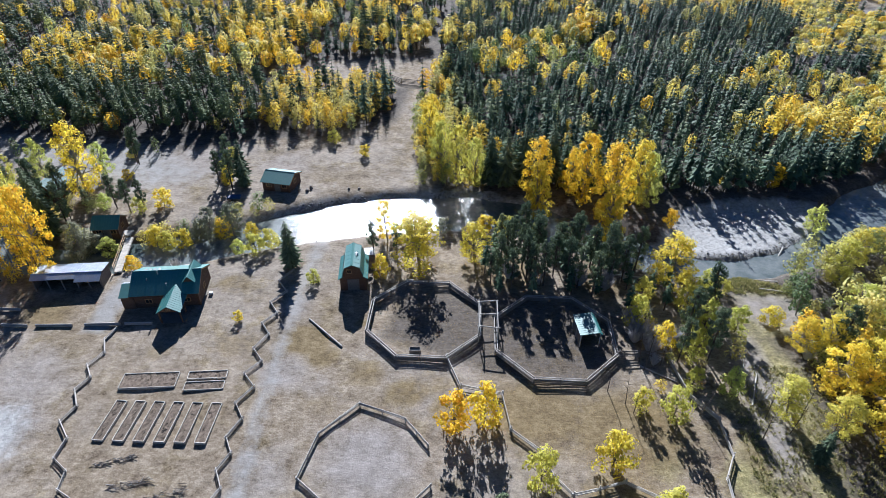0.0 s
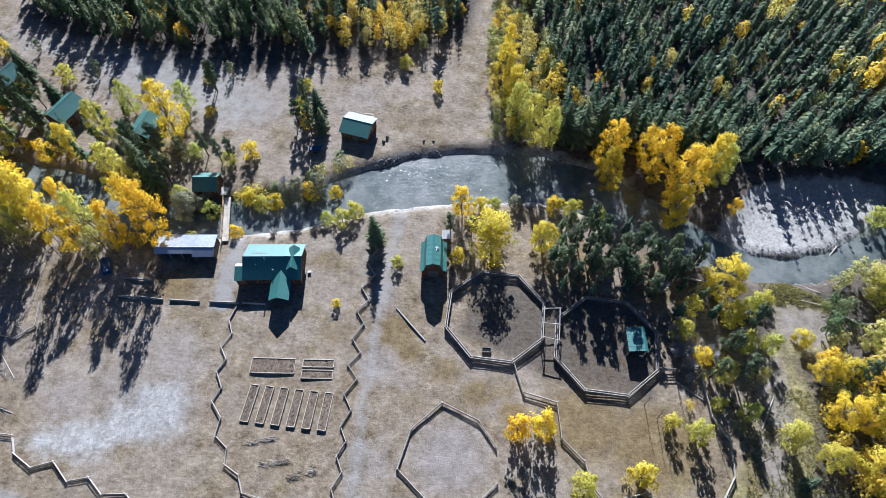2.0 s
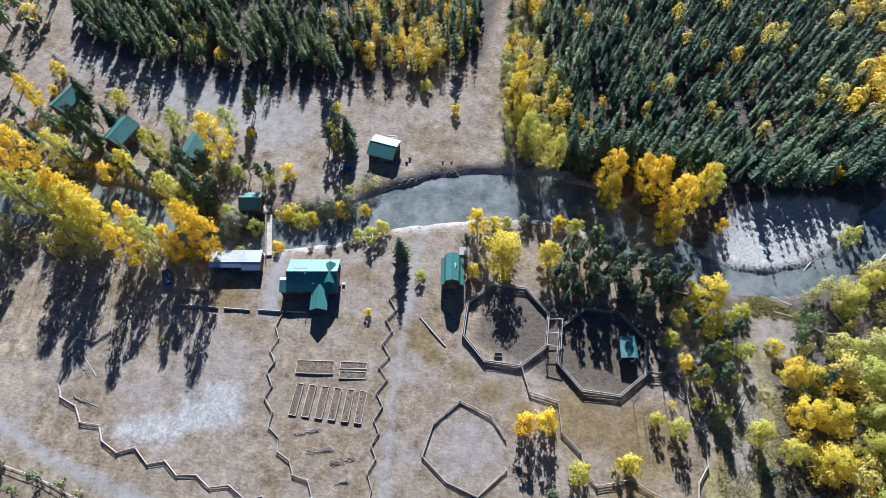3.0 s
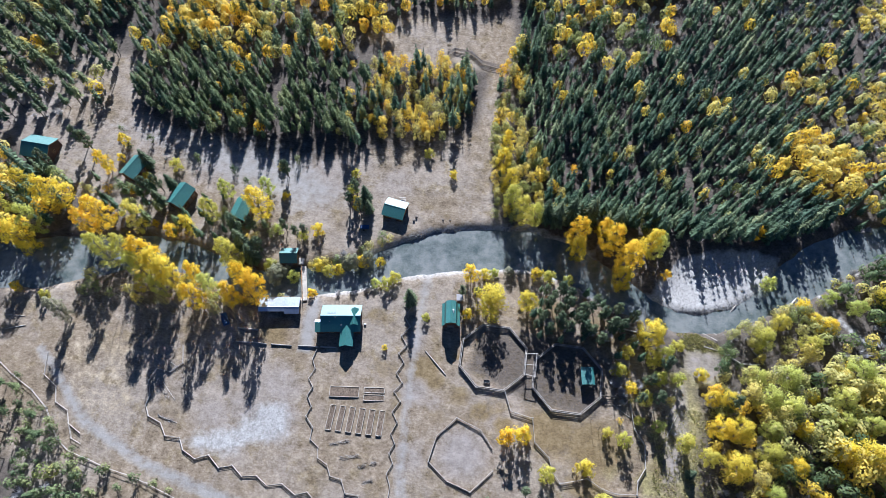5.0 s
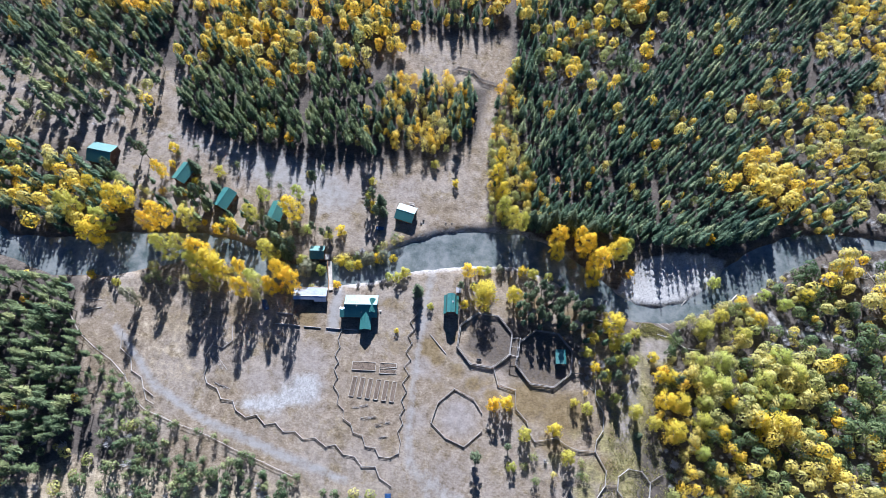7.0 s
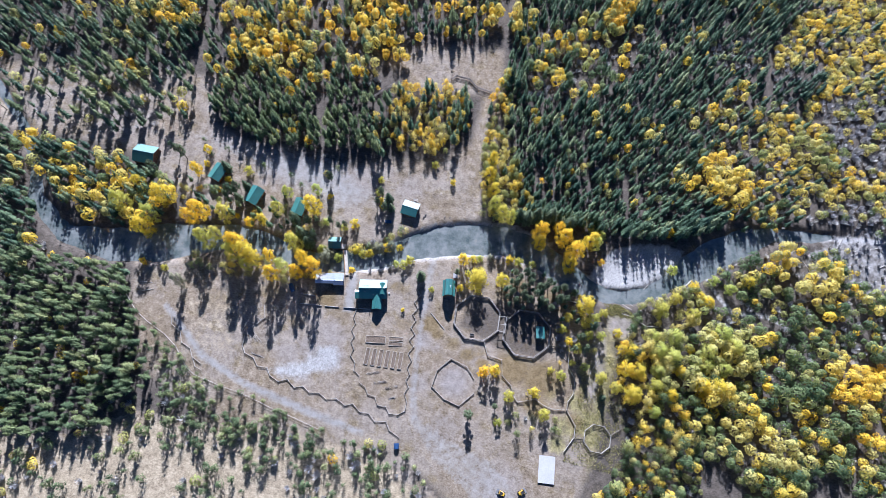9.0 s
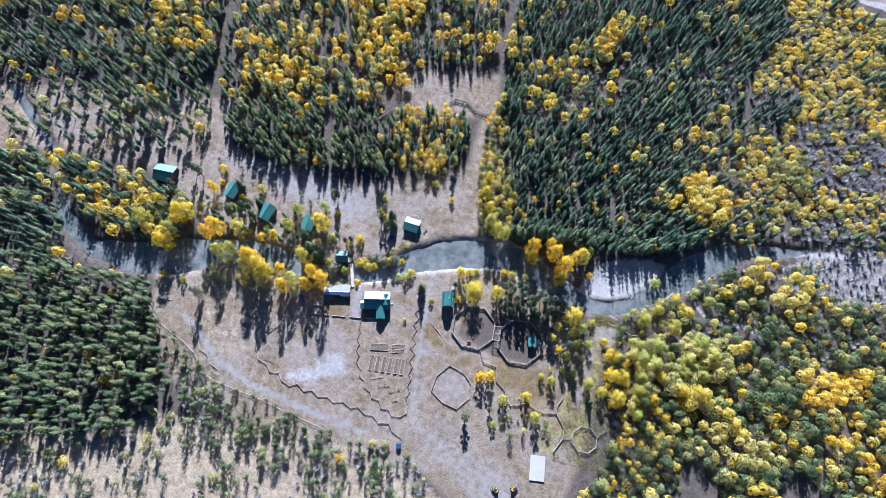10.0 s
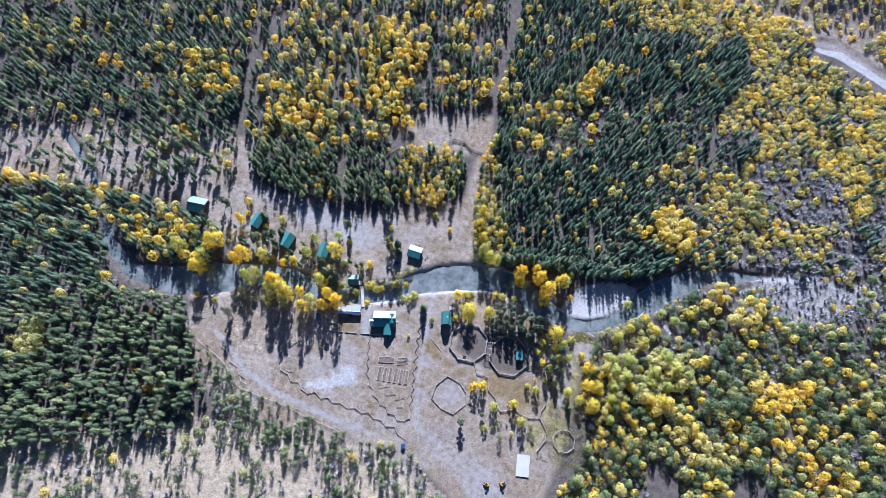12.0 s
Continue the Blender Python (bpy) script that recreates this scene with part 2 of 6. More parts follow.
def put(name, mesh, m, parent=None, label=""):
    """A mesh object at the world pose m, under its parent."""
    ob = new(name, mesh)
    if parent:
        ob.parent = parent
        m = place_of(parent).inverted() @ m
    ob.matrix_basis = m
    return tagged(ob, label)


def part(name, bm, material, parent, label="", local=None, smooth=False):
    ob = new(name, mesh_bm(name, bm, material, smooth))
    ob.parent = parent
    if local is not None:
        ob.matrix_basis = local
    return tagged(ob, label)


def thing(name, m, label, category, group="", kind=""):
    ob = new(name)
    ob.empty_display_size = 0.3
    ob.matrix_basis = m
    return tagged(ob, label, category, group, kind)


def box(bm, x0, y0, z0, x1, y1, z1, bevel=0.0):
    r = bmesh.ops.create_cube(bm, size=1, matrix=Matrix.LocRotScale(((x0 + x1) / 2, (y0 + y1) / 2, (z0 + z1) / 2), None, (abs(x1 - x0), abs(y1 - y0), abs(z1 - z0))))
    if bevel:
        edges = list({e for v in r["verts"] for e in v.link_edges})
        bmesh.ops.bevel(bm, geom=edges, offset=bevel, segments=1, affect="EDGES")
    return r["verts"]


def prism(bm, points, axis_from, axis_to, axis="x"):
    """A solid with the outline points (in the two other axes), from one place to another along an axis."""
    order = {"x": lambda u, v, w: (w, u, v), "y": lambda u, v, w: (u, w, v), "z": lambda u, v, w: (u, v, w)}[axis]
    a = [bm.verts.new(order(u, v, axis_from)) for u, v in points]
    b = [bm.verts.new(order(u, v, axis_to)) for u, v in points]
    bm.faces.new(a)
    bm.faces.new(b[::-1])
    for i in range(len(a)):
        j = (i + 1) % len(a)
        bm.faces.new((a[j], a[i], b[i], b[j]))


def rod(bm, a, b, r0, r1=None, sides=7):
    a, b = Vector(a), Vector(b)
    m = Matrix.Translation((a + b) / 2) @ (b - a).to_track_quat("Z", "Y").to_matrix().to_4x4()
    bmesh.ops.create_cone(bm, cap_ends=True, segments=sides, radius1=r0, radius2=r0 if r1 is None else r1, depth=(b - a).length, matrix=m)


def inside(px, py, poly):
    """Which of the points lie within the outline."""
    poly = np.asarray(poly, float)
    x0, y0 = poly[:, 0], poly[:, 1]
    x1, y1 = np.roll(x0, -1), np.roll(y0, -1)
    hit = np.zeros(np.shape(px), bool)
    for a, b, c, d in zip(x0, y0, x1, y1):
        if b != d:
            hit ^= ((b > py) != (d > py)) & (px < (c - a) * (py - b) / (d - b) + a)
    return hit


def off_line(px, py, line):
    """Distance to a bent line of (x, y, half width), and the half width there."""
    best, wide = np.full(np.shape(px), 1e9), np.zeros(np.shape(px))
    for (xa, ya, wa), (xb, yb, wb) in zip(line, line[1:]):
        k = np.clip(((px - xa) * (xb - xa) + (py - ya) * (yb - ya)) / ((xb - xa) ** 2 + (yb - ya) ** 2), 0, 1)
        d = np.hypot(px - xa - k * (xb - xa), py - ya - k * (yb - ya))
        near = d < best
        best, wide = np.where(near, d, best), np.where(near, wa + k * (wb - wa), wide)
    return best, wide


def off_poly(px, py, poly):
    """Signed distance to an outline: less than nought inside."""
    ring = [(x, y, 0) for x, y in poly] + [(*poly[0], 0)]
    d, _ = off_line(px, py, ring)
    return np.where(inside(px, py, poly), -d, d)


def ripple(px, py, size, seed=0.0):
    """Cheap smooth unevenness, about -1 to 1."""
    u, v = px / size, py / size
    return (np.sin(u * 2.1 + 1.7 * np.sin(v * 1.3 + seed) + seed) + np.sin(v * 2.6 + 1.4 * np.sin(u * 1.9 - seed) + 2 * seed) + np.sin((u + v) * 3.7 + seed * 3) * 0.6) / 2.6


# ---- the plan: river, tracks, woods ----
RIVER = [(-215, 135, 1.5), (-190, 112, 1.5), (-178, 96, 2), (-173, 82, 2.5), (-158, 70.5, 2.8), (-138, 69, 6), (-121, 72.6, 7), (-109, 75.6, 5.5), (-96, 79.2, 4), (-85, 78.6, 3.6),
         (-74, 75.2, 3.4), (-64, 73.6, 3.2), (-55, 75.5, 3.6), (-46, 77.8, 3.8), (-38, 80.6, 3.8), (-30, 84.9, 4.3), (-22, 88.0, 5.3), (-13, 90.6, 5.6), (2, 92.4, 5.3), (13, 90, 5)]
RIVER_EAST = [(13, 90, 5), (22.6, 85, 4.6), (32, 80.2, 3.6), (40, 77.6, 2.2), (46, 77.6, 2.2), (52, 79.4, 2.2), (57.5, 82.2, 2.4), (64, 87, 3.4), (72, 93.5, 5.2), (80, 99.5, 5.6), (88, 105, 4.6), (99, 110, 2.6),
              (117, 111.5, 1.4), (140, 113, 1.0), (160, 125, 1.0), (178, 146, 1.2), (187, 162, 2.4), (202, 180, 5), (212, 198, 5), (198, 213, 3), (178, 227, 2.5), (162, 237, 2.5), (150, 239, 1.5)]
GRAVEL_BAR = [(33, 82.5), (38, 80.6), (43, 80.2), (48.2, 81.3), (53.6, 82.9), (58.4, 85.7), (62.5, 89), (65.5, 93), (66.5, 98), (60, 99.5), (50, 98), (42, 95), (37, 89)]
BRAID = [(106, 105), (134, 120), (159, 117), (190, 130), (190, 108), (146, 93.6), (129, 85.8), (113, 93)]
NORTH_BAR = [(140, 238), (148, 246), (160, 246), (184, 230), (204, 214), (196, 206), (183, 217), (165, 228), (148, 231)]
CHANNEL = [(75, 90, 0.7), (78.4, 84, 0.9), (84.2, 78, 1.2), (95.7, 78.6, 0.9), (109, 73.4, 1.1), (118, 70, 0.8)]
SANDY = [(40.5, 66), (42, 70.4), (46, 71), (50, 70.6), (52, 67), (49, 63.5), (44, 62)]
HILL = [(50, 272), (78, 263), (107, 260), (136, 253), (160, 249.5), (190, 232), (240, 205), (460, 200), (460, 620), (50, 620)]
GRAVEL_PATCH = [(-74, 33.5), (-69.5, 36.5), (-61, 39.5), (-56.5, 45.5), (-49.5, 46.5), (-46.5, 41), (-48.5, 36), (-55, 34.5), (-59, 31.5), (-67, 31)]
TRACK = [(-22.3, 84, 2.2), (-22.6, 67, 1.9), (-22.6, 55, 1.7), (-22, 44, 1.7), (-21.5, 33.5, 2.0), (-19.5, 25, 2.2)]
YARD_TRACK = [(-19.5, 25, 2.2), (-8.8, 17, 5), (4, 11, 7), (12, 2, 8), (20, -15, 5), (24, -60, 3)]
TRACK_WEST = [(-36, 18.5, 1.3), (-55, 22.5, 1.8), (-78, 28, 1.6), (-95, 35, 1.6), (-112, 50, 1.5)]
TRACK_NORTH = [(-23.8, 94.3, 1.8), (-22.6, 119, 1.2), (-14.4, 135, 1.4), (-12.2, 153, 1.8), (-12.1, 171.8, 1.8), (-8.6, 191.7, 1.3), (-5.5, 222.8, 1.2), (-5, 262, 1.0)]
LANE_WEST = [(-121, 120, 1.2), (-126.7, 146.7, 1.0), (-132.3, 178, 0.9), (-134.1, 201.6, 0.8), (-138, 240, 0.6)]
YARD = [(-51.5, 75), (-47.5, 75), (-46.5, 57), (-51, 57)]
COMPOUND = [(-127, 66), (-104, 68), (-80, 73), (-66, 70), (-50, 72), (-34, 80), (-10, 85), (12, 84), (26, 72), (33, 64), (41, 62), (44, 56), (42, 44), (39, 22), (32, 2), (10, -8), (0, 0), (-14, 10), (-40, 15), (-70, 15), (-100, 20), (-113, 30), (-125, 52)]
CLEARING = [(-244, 132), (-153, 140.8), (-118, 142), (-116, 122), (-86, 109), (-60, 110), (-48, 116), (-28, 119), (-14, 128), (-12, 152), (-40, 152), (-53, 160), (-39, 170), (-9, 172), (-6, 130), (-5, 99), (-20, 96), (-40, 86), (-62, 80), (-92, 84), (-121, 94), (-144, 108), (-180, 110.8), (-233, 105)]


def ground_height(px, py):
    z = 0.12 * ripple(px, py, 9.0) + 0.05 * ripple(px, py, 2.3, 1.0)
    d, w = off_line(px, py, RIVER)
    d2, w2 = off_line(px, py, RIVER_EAST)
    d = np.minimum(d - w, d2 - w2) + 0.5 * ripple(px, py, 3.0, 2.0)
    k = np.clip((2.2 - d) / 3.2, 0, 1)
    z = z * (1 - k) - 1.75 * k * k * (3 - 2 * k)
    for poly, level in ((GRAVEL_BAR, -0.82), (BRAID, -0.85), (NORTH_BAR, -0.9)):
        dp = off_poly(px, py, poly)
        k = np.clip((1.0 - dp) / 3.0, 0, 1)
        high = level + 0.12 * ripple(px, py, 6.0, 3.0) - 0.25 * np.clip(ripple(px, py, 14.0, 4.0), 0, 1) * (poly is BRAID)
        z = np.where(k > 0, z * (1 - k) + high * k, z)
    rise = np.clip(-off_poly(px, py, HILL) / 100, 0, 1)
    return z + 38 * rise * rise * (3 - 2 * rise) * (1 + 0.1 * ripple(px, py, 30.0, 6.0))


# ---- ground ----
def steps(lo, hi, fine, reach):
    core = list(np.arange(lo, hi + 0.01, fine))
    out, s = [], fine
    while sum(out) < reach:
        s *= 1.35
        out.append(s)
    return np.array([lo - v for v in np.cumsum(out)[::-1]] + core + [hi + v for v in np.cumsum(out)])


gx, gy = steps(-205, 200, 1.2, 2500), steps(-30, 290, 1.2, 2500)
GX, GY = np.meshgrid(gx, gy)
px, py = GX.ravel(), GY.ravel()
pz = ground_height(px, py)
far = np.hypot(px + 10, py - 90)
pz = pz + np.clip((far - 420) / 1500, 0, 1) ** 1.3 * 160 * (0.6 + 0.4 * ripple(px, py, 300.0, 5.0)) * (py > 90)
idx = np.arange(len(px)).reshape(GX.shape)
F = np.stack([idx[:-1, :-1], idx[:-1, 1:], idx[1:, 1:], idx[1:, :-1]], -1).reshape(-1, 4)
ground_mesh = mesh_np("ground", np.stack([px, py, pz], 1), F, [ground_mat], smooth=True)


def soft(d, width=2.0):
    return np.clip(0.5 - d / (2 * width), 0, 1)


dr, wr = off_line(px, py, RIVER)
dr2, wr2 = off_line(px, py, RIVER_EAST)
bank = np.minimum(dr - wr, dr2 - wr2)
gravel_at = np.maximum.reduce([soft(bank + 0.3, 1.2), 0.7 * soft(np.maximum(bank - 2.0, np.abs(px + 14) - 34), 2.0), soft(off_poly(px, py, GRAVEL_BAR)), 0.5 * soft(off_poly(px, py, BRAID), 4), 0.2 * soft(off_poly(px, py, NORTH_BAR), 3), 0.66 * soft(off_poly(px, py, GRAVEL_PATCH), 3.0)])
d, w = off_line(px, py, CHANNEL)
gravel_at = np.maximum(gravel_at, 0.75 * soft(d - w, 1.2))
track_at = np.zeros(len(px))
for line, strength in ((TRACK, 0.56), (YARD_TRACK, 0.5), (TRACK_WEST, 0.72), (TRACK_NORTH, 0.36), (LANE_WEST, 0.25)):
    d, w = off_line(px, py, line)
    track_at = np.maximum(track_at, strength * soft(d - w, 1.5))
track_at = np.maximum(track_at, 0.7 * soft(off_poly(px, py, YARD), 1.5))
track_at = np.maximum(track_at, 0.62 * soft(off_poly(px, py, [(-90, 120), (-60, 116), (-45, 100), (-60, 92), (-95, 104), (-130, 118)]), 8))
open_at = np.minimum(off_poly(px, py, COMPOUND), off_poly(px, py, CLEARING))
straw_at = 0.75 * soft(off_poly(px, py, [(-260, -5), (-130, 2), (-112, 12), (-70, 16), (-30, 14), (0, -4), (0, -80), (-260, -80)]), 6)
straw_at = np.maximum(straw_at, 0.42 * soft(off_poly(px, py, [(-112, 60), (-88, 58), (-82, 44), (-84, 33), (-100, 36), (-108, 46)]), 4))
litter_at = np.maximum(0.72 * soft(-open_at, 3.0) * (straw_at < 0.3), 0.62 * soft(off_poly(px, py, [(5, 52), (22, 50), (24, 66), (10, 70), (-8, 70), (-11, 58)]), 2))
litter_at = np.maximum(litter_at, 0.35 * soft(off_poly(px, py, BRAID), 4)) * (1 - soft(off_poly(px, py, SANDY), 1.2)) * (1 - soft(off_poly(px, py, HILL) - 8, 6))
green_at = 0.6 * soft(off_poly(px, py, [(36, 20), (34, 60), (42, 76), (75, 80), (120, 75), (180, 60), (180, -10), (40, 0)]), 5)
for x, y, r in ((47, 73, 3), (36, 42, 4), (41, 36, 4), (34, 49, 2.5), (44, 53, 2.5), (24, 41, 3), (38, 52, 2.5), (30, 31, 4), (36, 33, 5), (45, 42, 4), (42, 23, 4), (19, 33, 3), (33, 39, 4), (47, 49, 4), (40, 29, 5), (28, 25, 4)):
    green_at = np.maximum(green_at, 0.62 * soft(np.hypot(px - x, py - y) - r, 2))
ochre_at, dust_at = np.zeros(len(px)), np.zeros(len(px))
for x, y, r, s in ((-20.0, 57.8, 3.8, 0.9), (-17.0, 54.8, 3.0, 0.75), (-10.5, 52.3, 3.2, 0.6), (-5.2, 49.3, 3.4, 0.66), (0.2, 46.8, 3.2, 0.66), (-29.2, 56.5, 4.5, 0.5), (-38.5, 54.8, 3.0, 0.5), (-33, 69, 4.0, 0.55), (-12.4, 61.5, 1.6, 0.7), (-10.8, 66, 1.5, 0.6), (-6.5, 58.5, 3.2, 0.5), (-56.1, 62.7, 4.0, 0.5),
                   (-2.1, 51.0, 4.5, 0.5), (10.4, 46.8, 8.0, 0.72), (21, 45, 9, 0.72), (19, 36, 6, 0.6), (36, 42, 4, 0.6), (33, 33, 4, 0.6), (-77, 61, 6.0, 0.5), (-15, 47, 3.5, 0.45), (20, 44, 6, 0.5), (5, 62, 8, 0.4), (-66, 52, 5, 0.5), (-95, 55, 8, 0.45), (-88, 40, 5, 0.4), (-57, 61, 4.5, 0.7), (-3.8, 62.3, 7.0, 0.5), (13.9, 59.5, 8.0, 0.78), (8, 74, 9, 0.6), (22, 72, 7, 0.6)):
    ochre_at = np.maximum(ochre_at, s * soft(np.hypot(px - x, (py - y) * 1.3) - r, 0.5 * r))
for x, y, r, s in ((-8.5, 39.4, 6.5, 0.78), (-53, 49, 6.5, 0.6), (-51, 42, 5.5, 0.62), (-60, 43, 5.0, 0.55), (-49.5, 65, 2.5, 0.75), (-22.8, 64, 3.0, 0.65), (-21, 51.5, 4.0, 0.65), (-66, 40, 5.0, 0.6), (-16.5, 50, 3.0, 0.5), (-9, 24, 8, 0.5), (12, 8, 10, 0.6), (-4, 32, 6, 0.4), (-20, 38, 4.5, 0.55), (-56, 107, 12, 0.6), (-84, 110, 12, 0.65), (-35, 107, 7, 0.5), (-108, 118, 12, 0.6), (-150, 120, 16, 0.55), (-18, 146, 6, 0.45)):
    dust_at = np.maximum(dust_at, s * soft(np.hypot(px - x, py - y) - r, 0.6 * r))
for poly in (SANDY, NORTH_BAR, [(36.5, 62), (42, 62), (42, 50), (39, 40), (35, 38), (35.5, 50)]):
    dust_at = np.maximum(dust_at, 0.7 * soft(off_poly(px, py, poly), 1.5))
leaves_at = 0.55 * soft(off_poly(px, py, [(-14, 52), (-12, 72), (2, 80), (14, 84), (34, 70), (40, 40), (34, 24), (16, 32), (4, 48)]), 4)
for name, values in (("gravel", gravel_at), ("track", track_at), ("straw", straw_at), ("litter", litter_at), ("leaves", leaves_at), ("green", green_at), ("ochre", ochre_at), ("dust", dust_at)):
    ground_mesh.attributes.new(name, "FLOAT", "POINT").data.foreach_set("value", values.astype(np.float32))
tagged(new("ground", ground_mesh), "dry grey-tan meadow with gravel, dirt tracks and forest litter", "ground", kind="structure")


def ribbon(name, line, level, extra):
    """A level sheet that follows a bent line."""
    pts = np.array(line, float)
    V, rows = [], []
    for i in range(len(pts) - 1):
        for k in np.linspace(0, 1, 6, endpoint=i == len(pts) - 2):
            rows.append(pts[i] * (1 - k) + pts[i + 1] * k)
    rows = np.array(rows)
    way = np.gradient(rows[:, :2], axis=0)
    way /= np.linalg.norm(way, axis=1)[:, None]
    side = np.stack([-way[:, 1], way[:, 0]], 1)
    across = np.linspace(-1, 1, 9)
    V = [(*(r[:2] + s * (r[2] + extra) * k), level) for r, s in zip(rows, side) for k in across]
    n = len(across)
    F = [(i * n + j, i * n + j + 1, (i + 1) * n + j + 1, (i + 1) * n + j) for i in range(len(rows) - 1) for j in range(n - 1)]
    return mesh_np(name, V, F, [water], smooth=True)


tagged(new("water", ribbon("water", RIVER + RIVER_EAST[1:], -1.12, 2.6)), "shallow grey-green river water with riffles and glitter", "river", kind="structure")

# ---- buildings ----
def wall_solid(parent, a, b, z0, z1, outline, cuts=(), over=0.0, material=None, name="wall"):
    """One solid wall from a to b: outline "log" bulges in courses, "board" has upright grooves; cuts trim it under sloping lines."""
    a, b = Vector((*a, 0)), Vector((*b, 0))
    n = (b - a).length
    bm = bmesh.new()
    if outline == "log":
        courses = max(1, round((z1 - z0) / 0.25))
        h = (z1 - z0) / courses
        side = []
        for i in range(courses):
            for f, d in ((0.0, 0.075), (0.2, 0.115), (0.5, 0.135), (0.8, 0.115)):
                side.append((d, z0 + (i + f) * h))
        side.append((0.075, z1))
        prism(bm, side + [(-d, z) for d, z in side[::-1]], -over, n + over, "x")
    else:
        boards = max(2, round(n / 0.2))
        side = []
        for i in range(boards):
            x = n * i / boards
            side += [(x, 0.02), (x + 0.012, 0.04), (x + n / boards - 0.012, 0.04)]
        side.append((n, 0.02))
        prism(bm, side + [(x, -y) for x, y in side[::-1]], z0, z1, "z")
    for xa, za, xb, zb in cuts:
        up = Vector((za - zb, 0, xb - xa)) if xb > xa else Vector((zb - za, 0, xa - xb))
        bmesh.ops.bisect_plane(bm, geom=bm.verts[:] + bm.edges[:] + bm.faces[:], plane_co=(xa, 0, za), plane_no=up, clear_outer=True)
        bmesh.ops.holes_fill(bm, edges=[e for e in bm.edges if e.is_boundary])
    w = (b - a).normalized()
    local = Matrix(((w.x, -w.y, 0, a.x), (w.y, w.x, 0, a.y), (0, 0, 1, 0), (0, 0, 0, 1)))
    return part(name, bm, material or log_wood, parent, "", local)


def log_wall(parent, a, b, z0, z1, gable=0.0, size=0.24, material=None):
    n = math.dist(a, b)
    cuts = [(0, z1, n / 2, z1 + gable), (n / 2, z1 + gable, n, z1)] if gable else ()
    return wall_solid(parent, a, b, z0, z1 + gable, "log", cuts, 0.16, material)


def slab(parent, origin, xdir, sdir, x0, x1, run, material, rib=0.42, label=""):
    """A sheet of ribbed metal in one piece: ribs run up the slope."""
    o, x, s = Vector(origin), Vector(xdir).normalized(), Vector(sdir).normalized()
    nrm = x.cross(s)
    if nrm.z < 0:
        nrm = -nrm
    count_ = max(2, round((x1 - x0) / rib))
    top = [(x0, 0.06)]
    for i in range(count_ + 1):
        c = x0 + 0.05 + (x1 - x0 - 0.1) * i / count_
        top += [(c - 0.035, 0.06), (c - 0.02, 0.078), (c + 0.02, 0.078), (c + 0.035, 0.06)]
    top.append((x1, 0.06))
    bm = bmesh.new()
    prism(bm, [(x0, 0), (x1, 0)] + top[::-1], 0, run, "y")
    for v in bm.verts:
        u, w, n = v.co
        v.co = o + x * u + s * w + nrm * n
    return part("roof_panel", bm, material, parent, label)


def roof_panel(parent, x0, x1, low, high, material, rib=0.42, label=""):
    """One slope of ribbed metal, from x0 to x1, between its low and its high edge, each (y, z)."""
    (ya, za), (yb, zb) = low, high
    return slab(parent, (0, ya, za), (1, 0, 0), (0, yb - ya, zb - za), x0, x1, math.hypot(yb - ya, zb - za), material, rib, label)


def ridge_cap(parent, x0, x1, y, z, material, drop=0.07):
    bm = bmesh.new()
    prism(bm, [(y - 0.2, z - drop), (y, z + 0.06), (y + 0.2, z - drop), (y, z + 0.02)], x0, x1)
    part("ridge_cap", bm, material, parent)


def fascia(parent, x, pts):
    bm = bmesh.new()
    for (ya, za), (yb, zb) in zip(pts, pts[1:]):
        prism(bm, [(ya, za - 0.2), (yb, zb - 0.2), (yb, zb - 0.01), (ya, za - 0.01)], x - 0.03, x + 0.03)
    part("bargeboard", bm, trim_wood, parent)


def window(parent, pos, rz, w, h):
    local = pose(*pos, 0, 0, rz)
    bm = bmesh.new()
    for x0, x1, z0, z1 in ((-w / 2, w / 2, 0, 0.09), (-w / 2, w / 2, h - 0.09, h), (-w / 2, -w / 2 + 0.09, 0.09, h - 0.09), (w / 2 - 0.09, w / 2, 0.09, h - 0.09), (-0.03, 0.03, 0.09, h - 0.09)):
        box(bm, x0, -0.07, z0, x1, 0.07, z1)
    win = part("window", bm, trim_wood, parent, "pale wooden window frame", local)
    for s in (-1, 1):
        bm = bmesh.new()
        box(bm, min(s * 0.03, s * (w / 2 - 0.09)), -0.02, 0.09, max(s * 0.03, s * (w / 2 - 0.09)), 0.02, h - 0.09)
        part("pane", bm, glass, win)


def door(parent, pos, rz, w=0.95, h=2.05):
    local = pose(*pos, 0, 0, rz)
    bm = bmesh.new()
    for x0, x1, z0, z1 in ((-w / 2 - 0.1, -w / 2, 0, h + 0.1), (w / 2, w / 2 + 0.1, 0, h + 0.1), (-w / 2, w / 2, h, h + 0.1)):
        box(bm, x0, -0.08, z0, x1, 0.08, z1)
    for i in range(5):
        box(bm, -w / 2 + i * w / 5 + 0.008, -0.03, 0, -w / 2 + (i + 1) * w / 5 - 0.008, 0.03, h)
    d = part("door", bm, dark_wood, parent, "dark plank door", local)
    bm = bmesh.new()
    box(bm, w / 2 - 0.18, -0.1, 1.0, w / 2 - 0.12, -0.03, 1.06, 0.01)
    part("handle", bm, steel, d)


def pipe(parent, x, y, z, h=0.7, r=0.09):
    bm = bmesh.new()
    rod(bm, (x, y, z), (x, y, z + h), r)
    rod(bm, (x, y, z + h), (x, y, z + h + 0.12), r * 1.6, r * 0.5)
    part("chimney_pipe", bm, steel, parent)


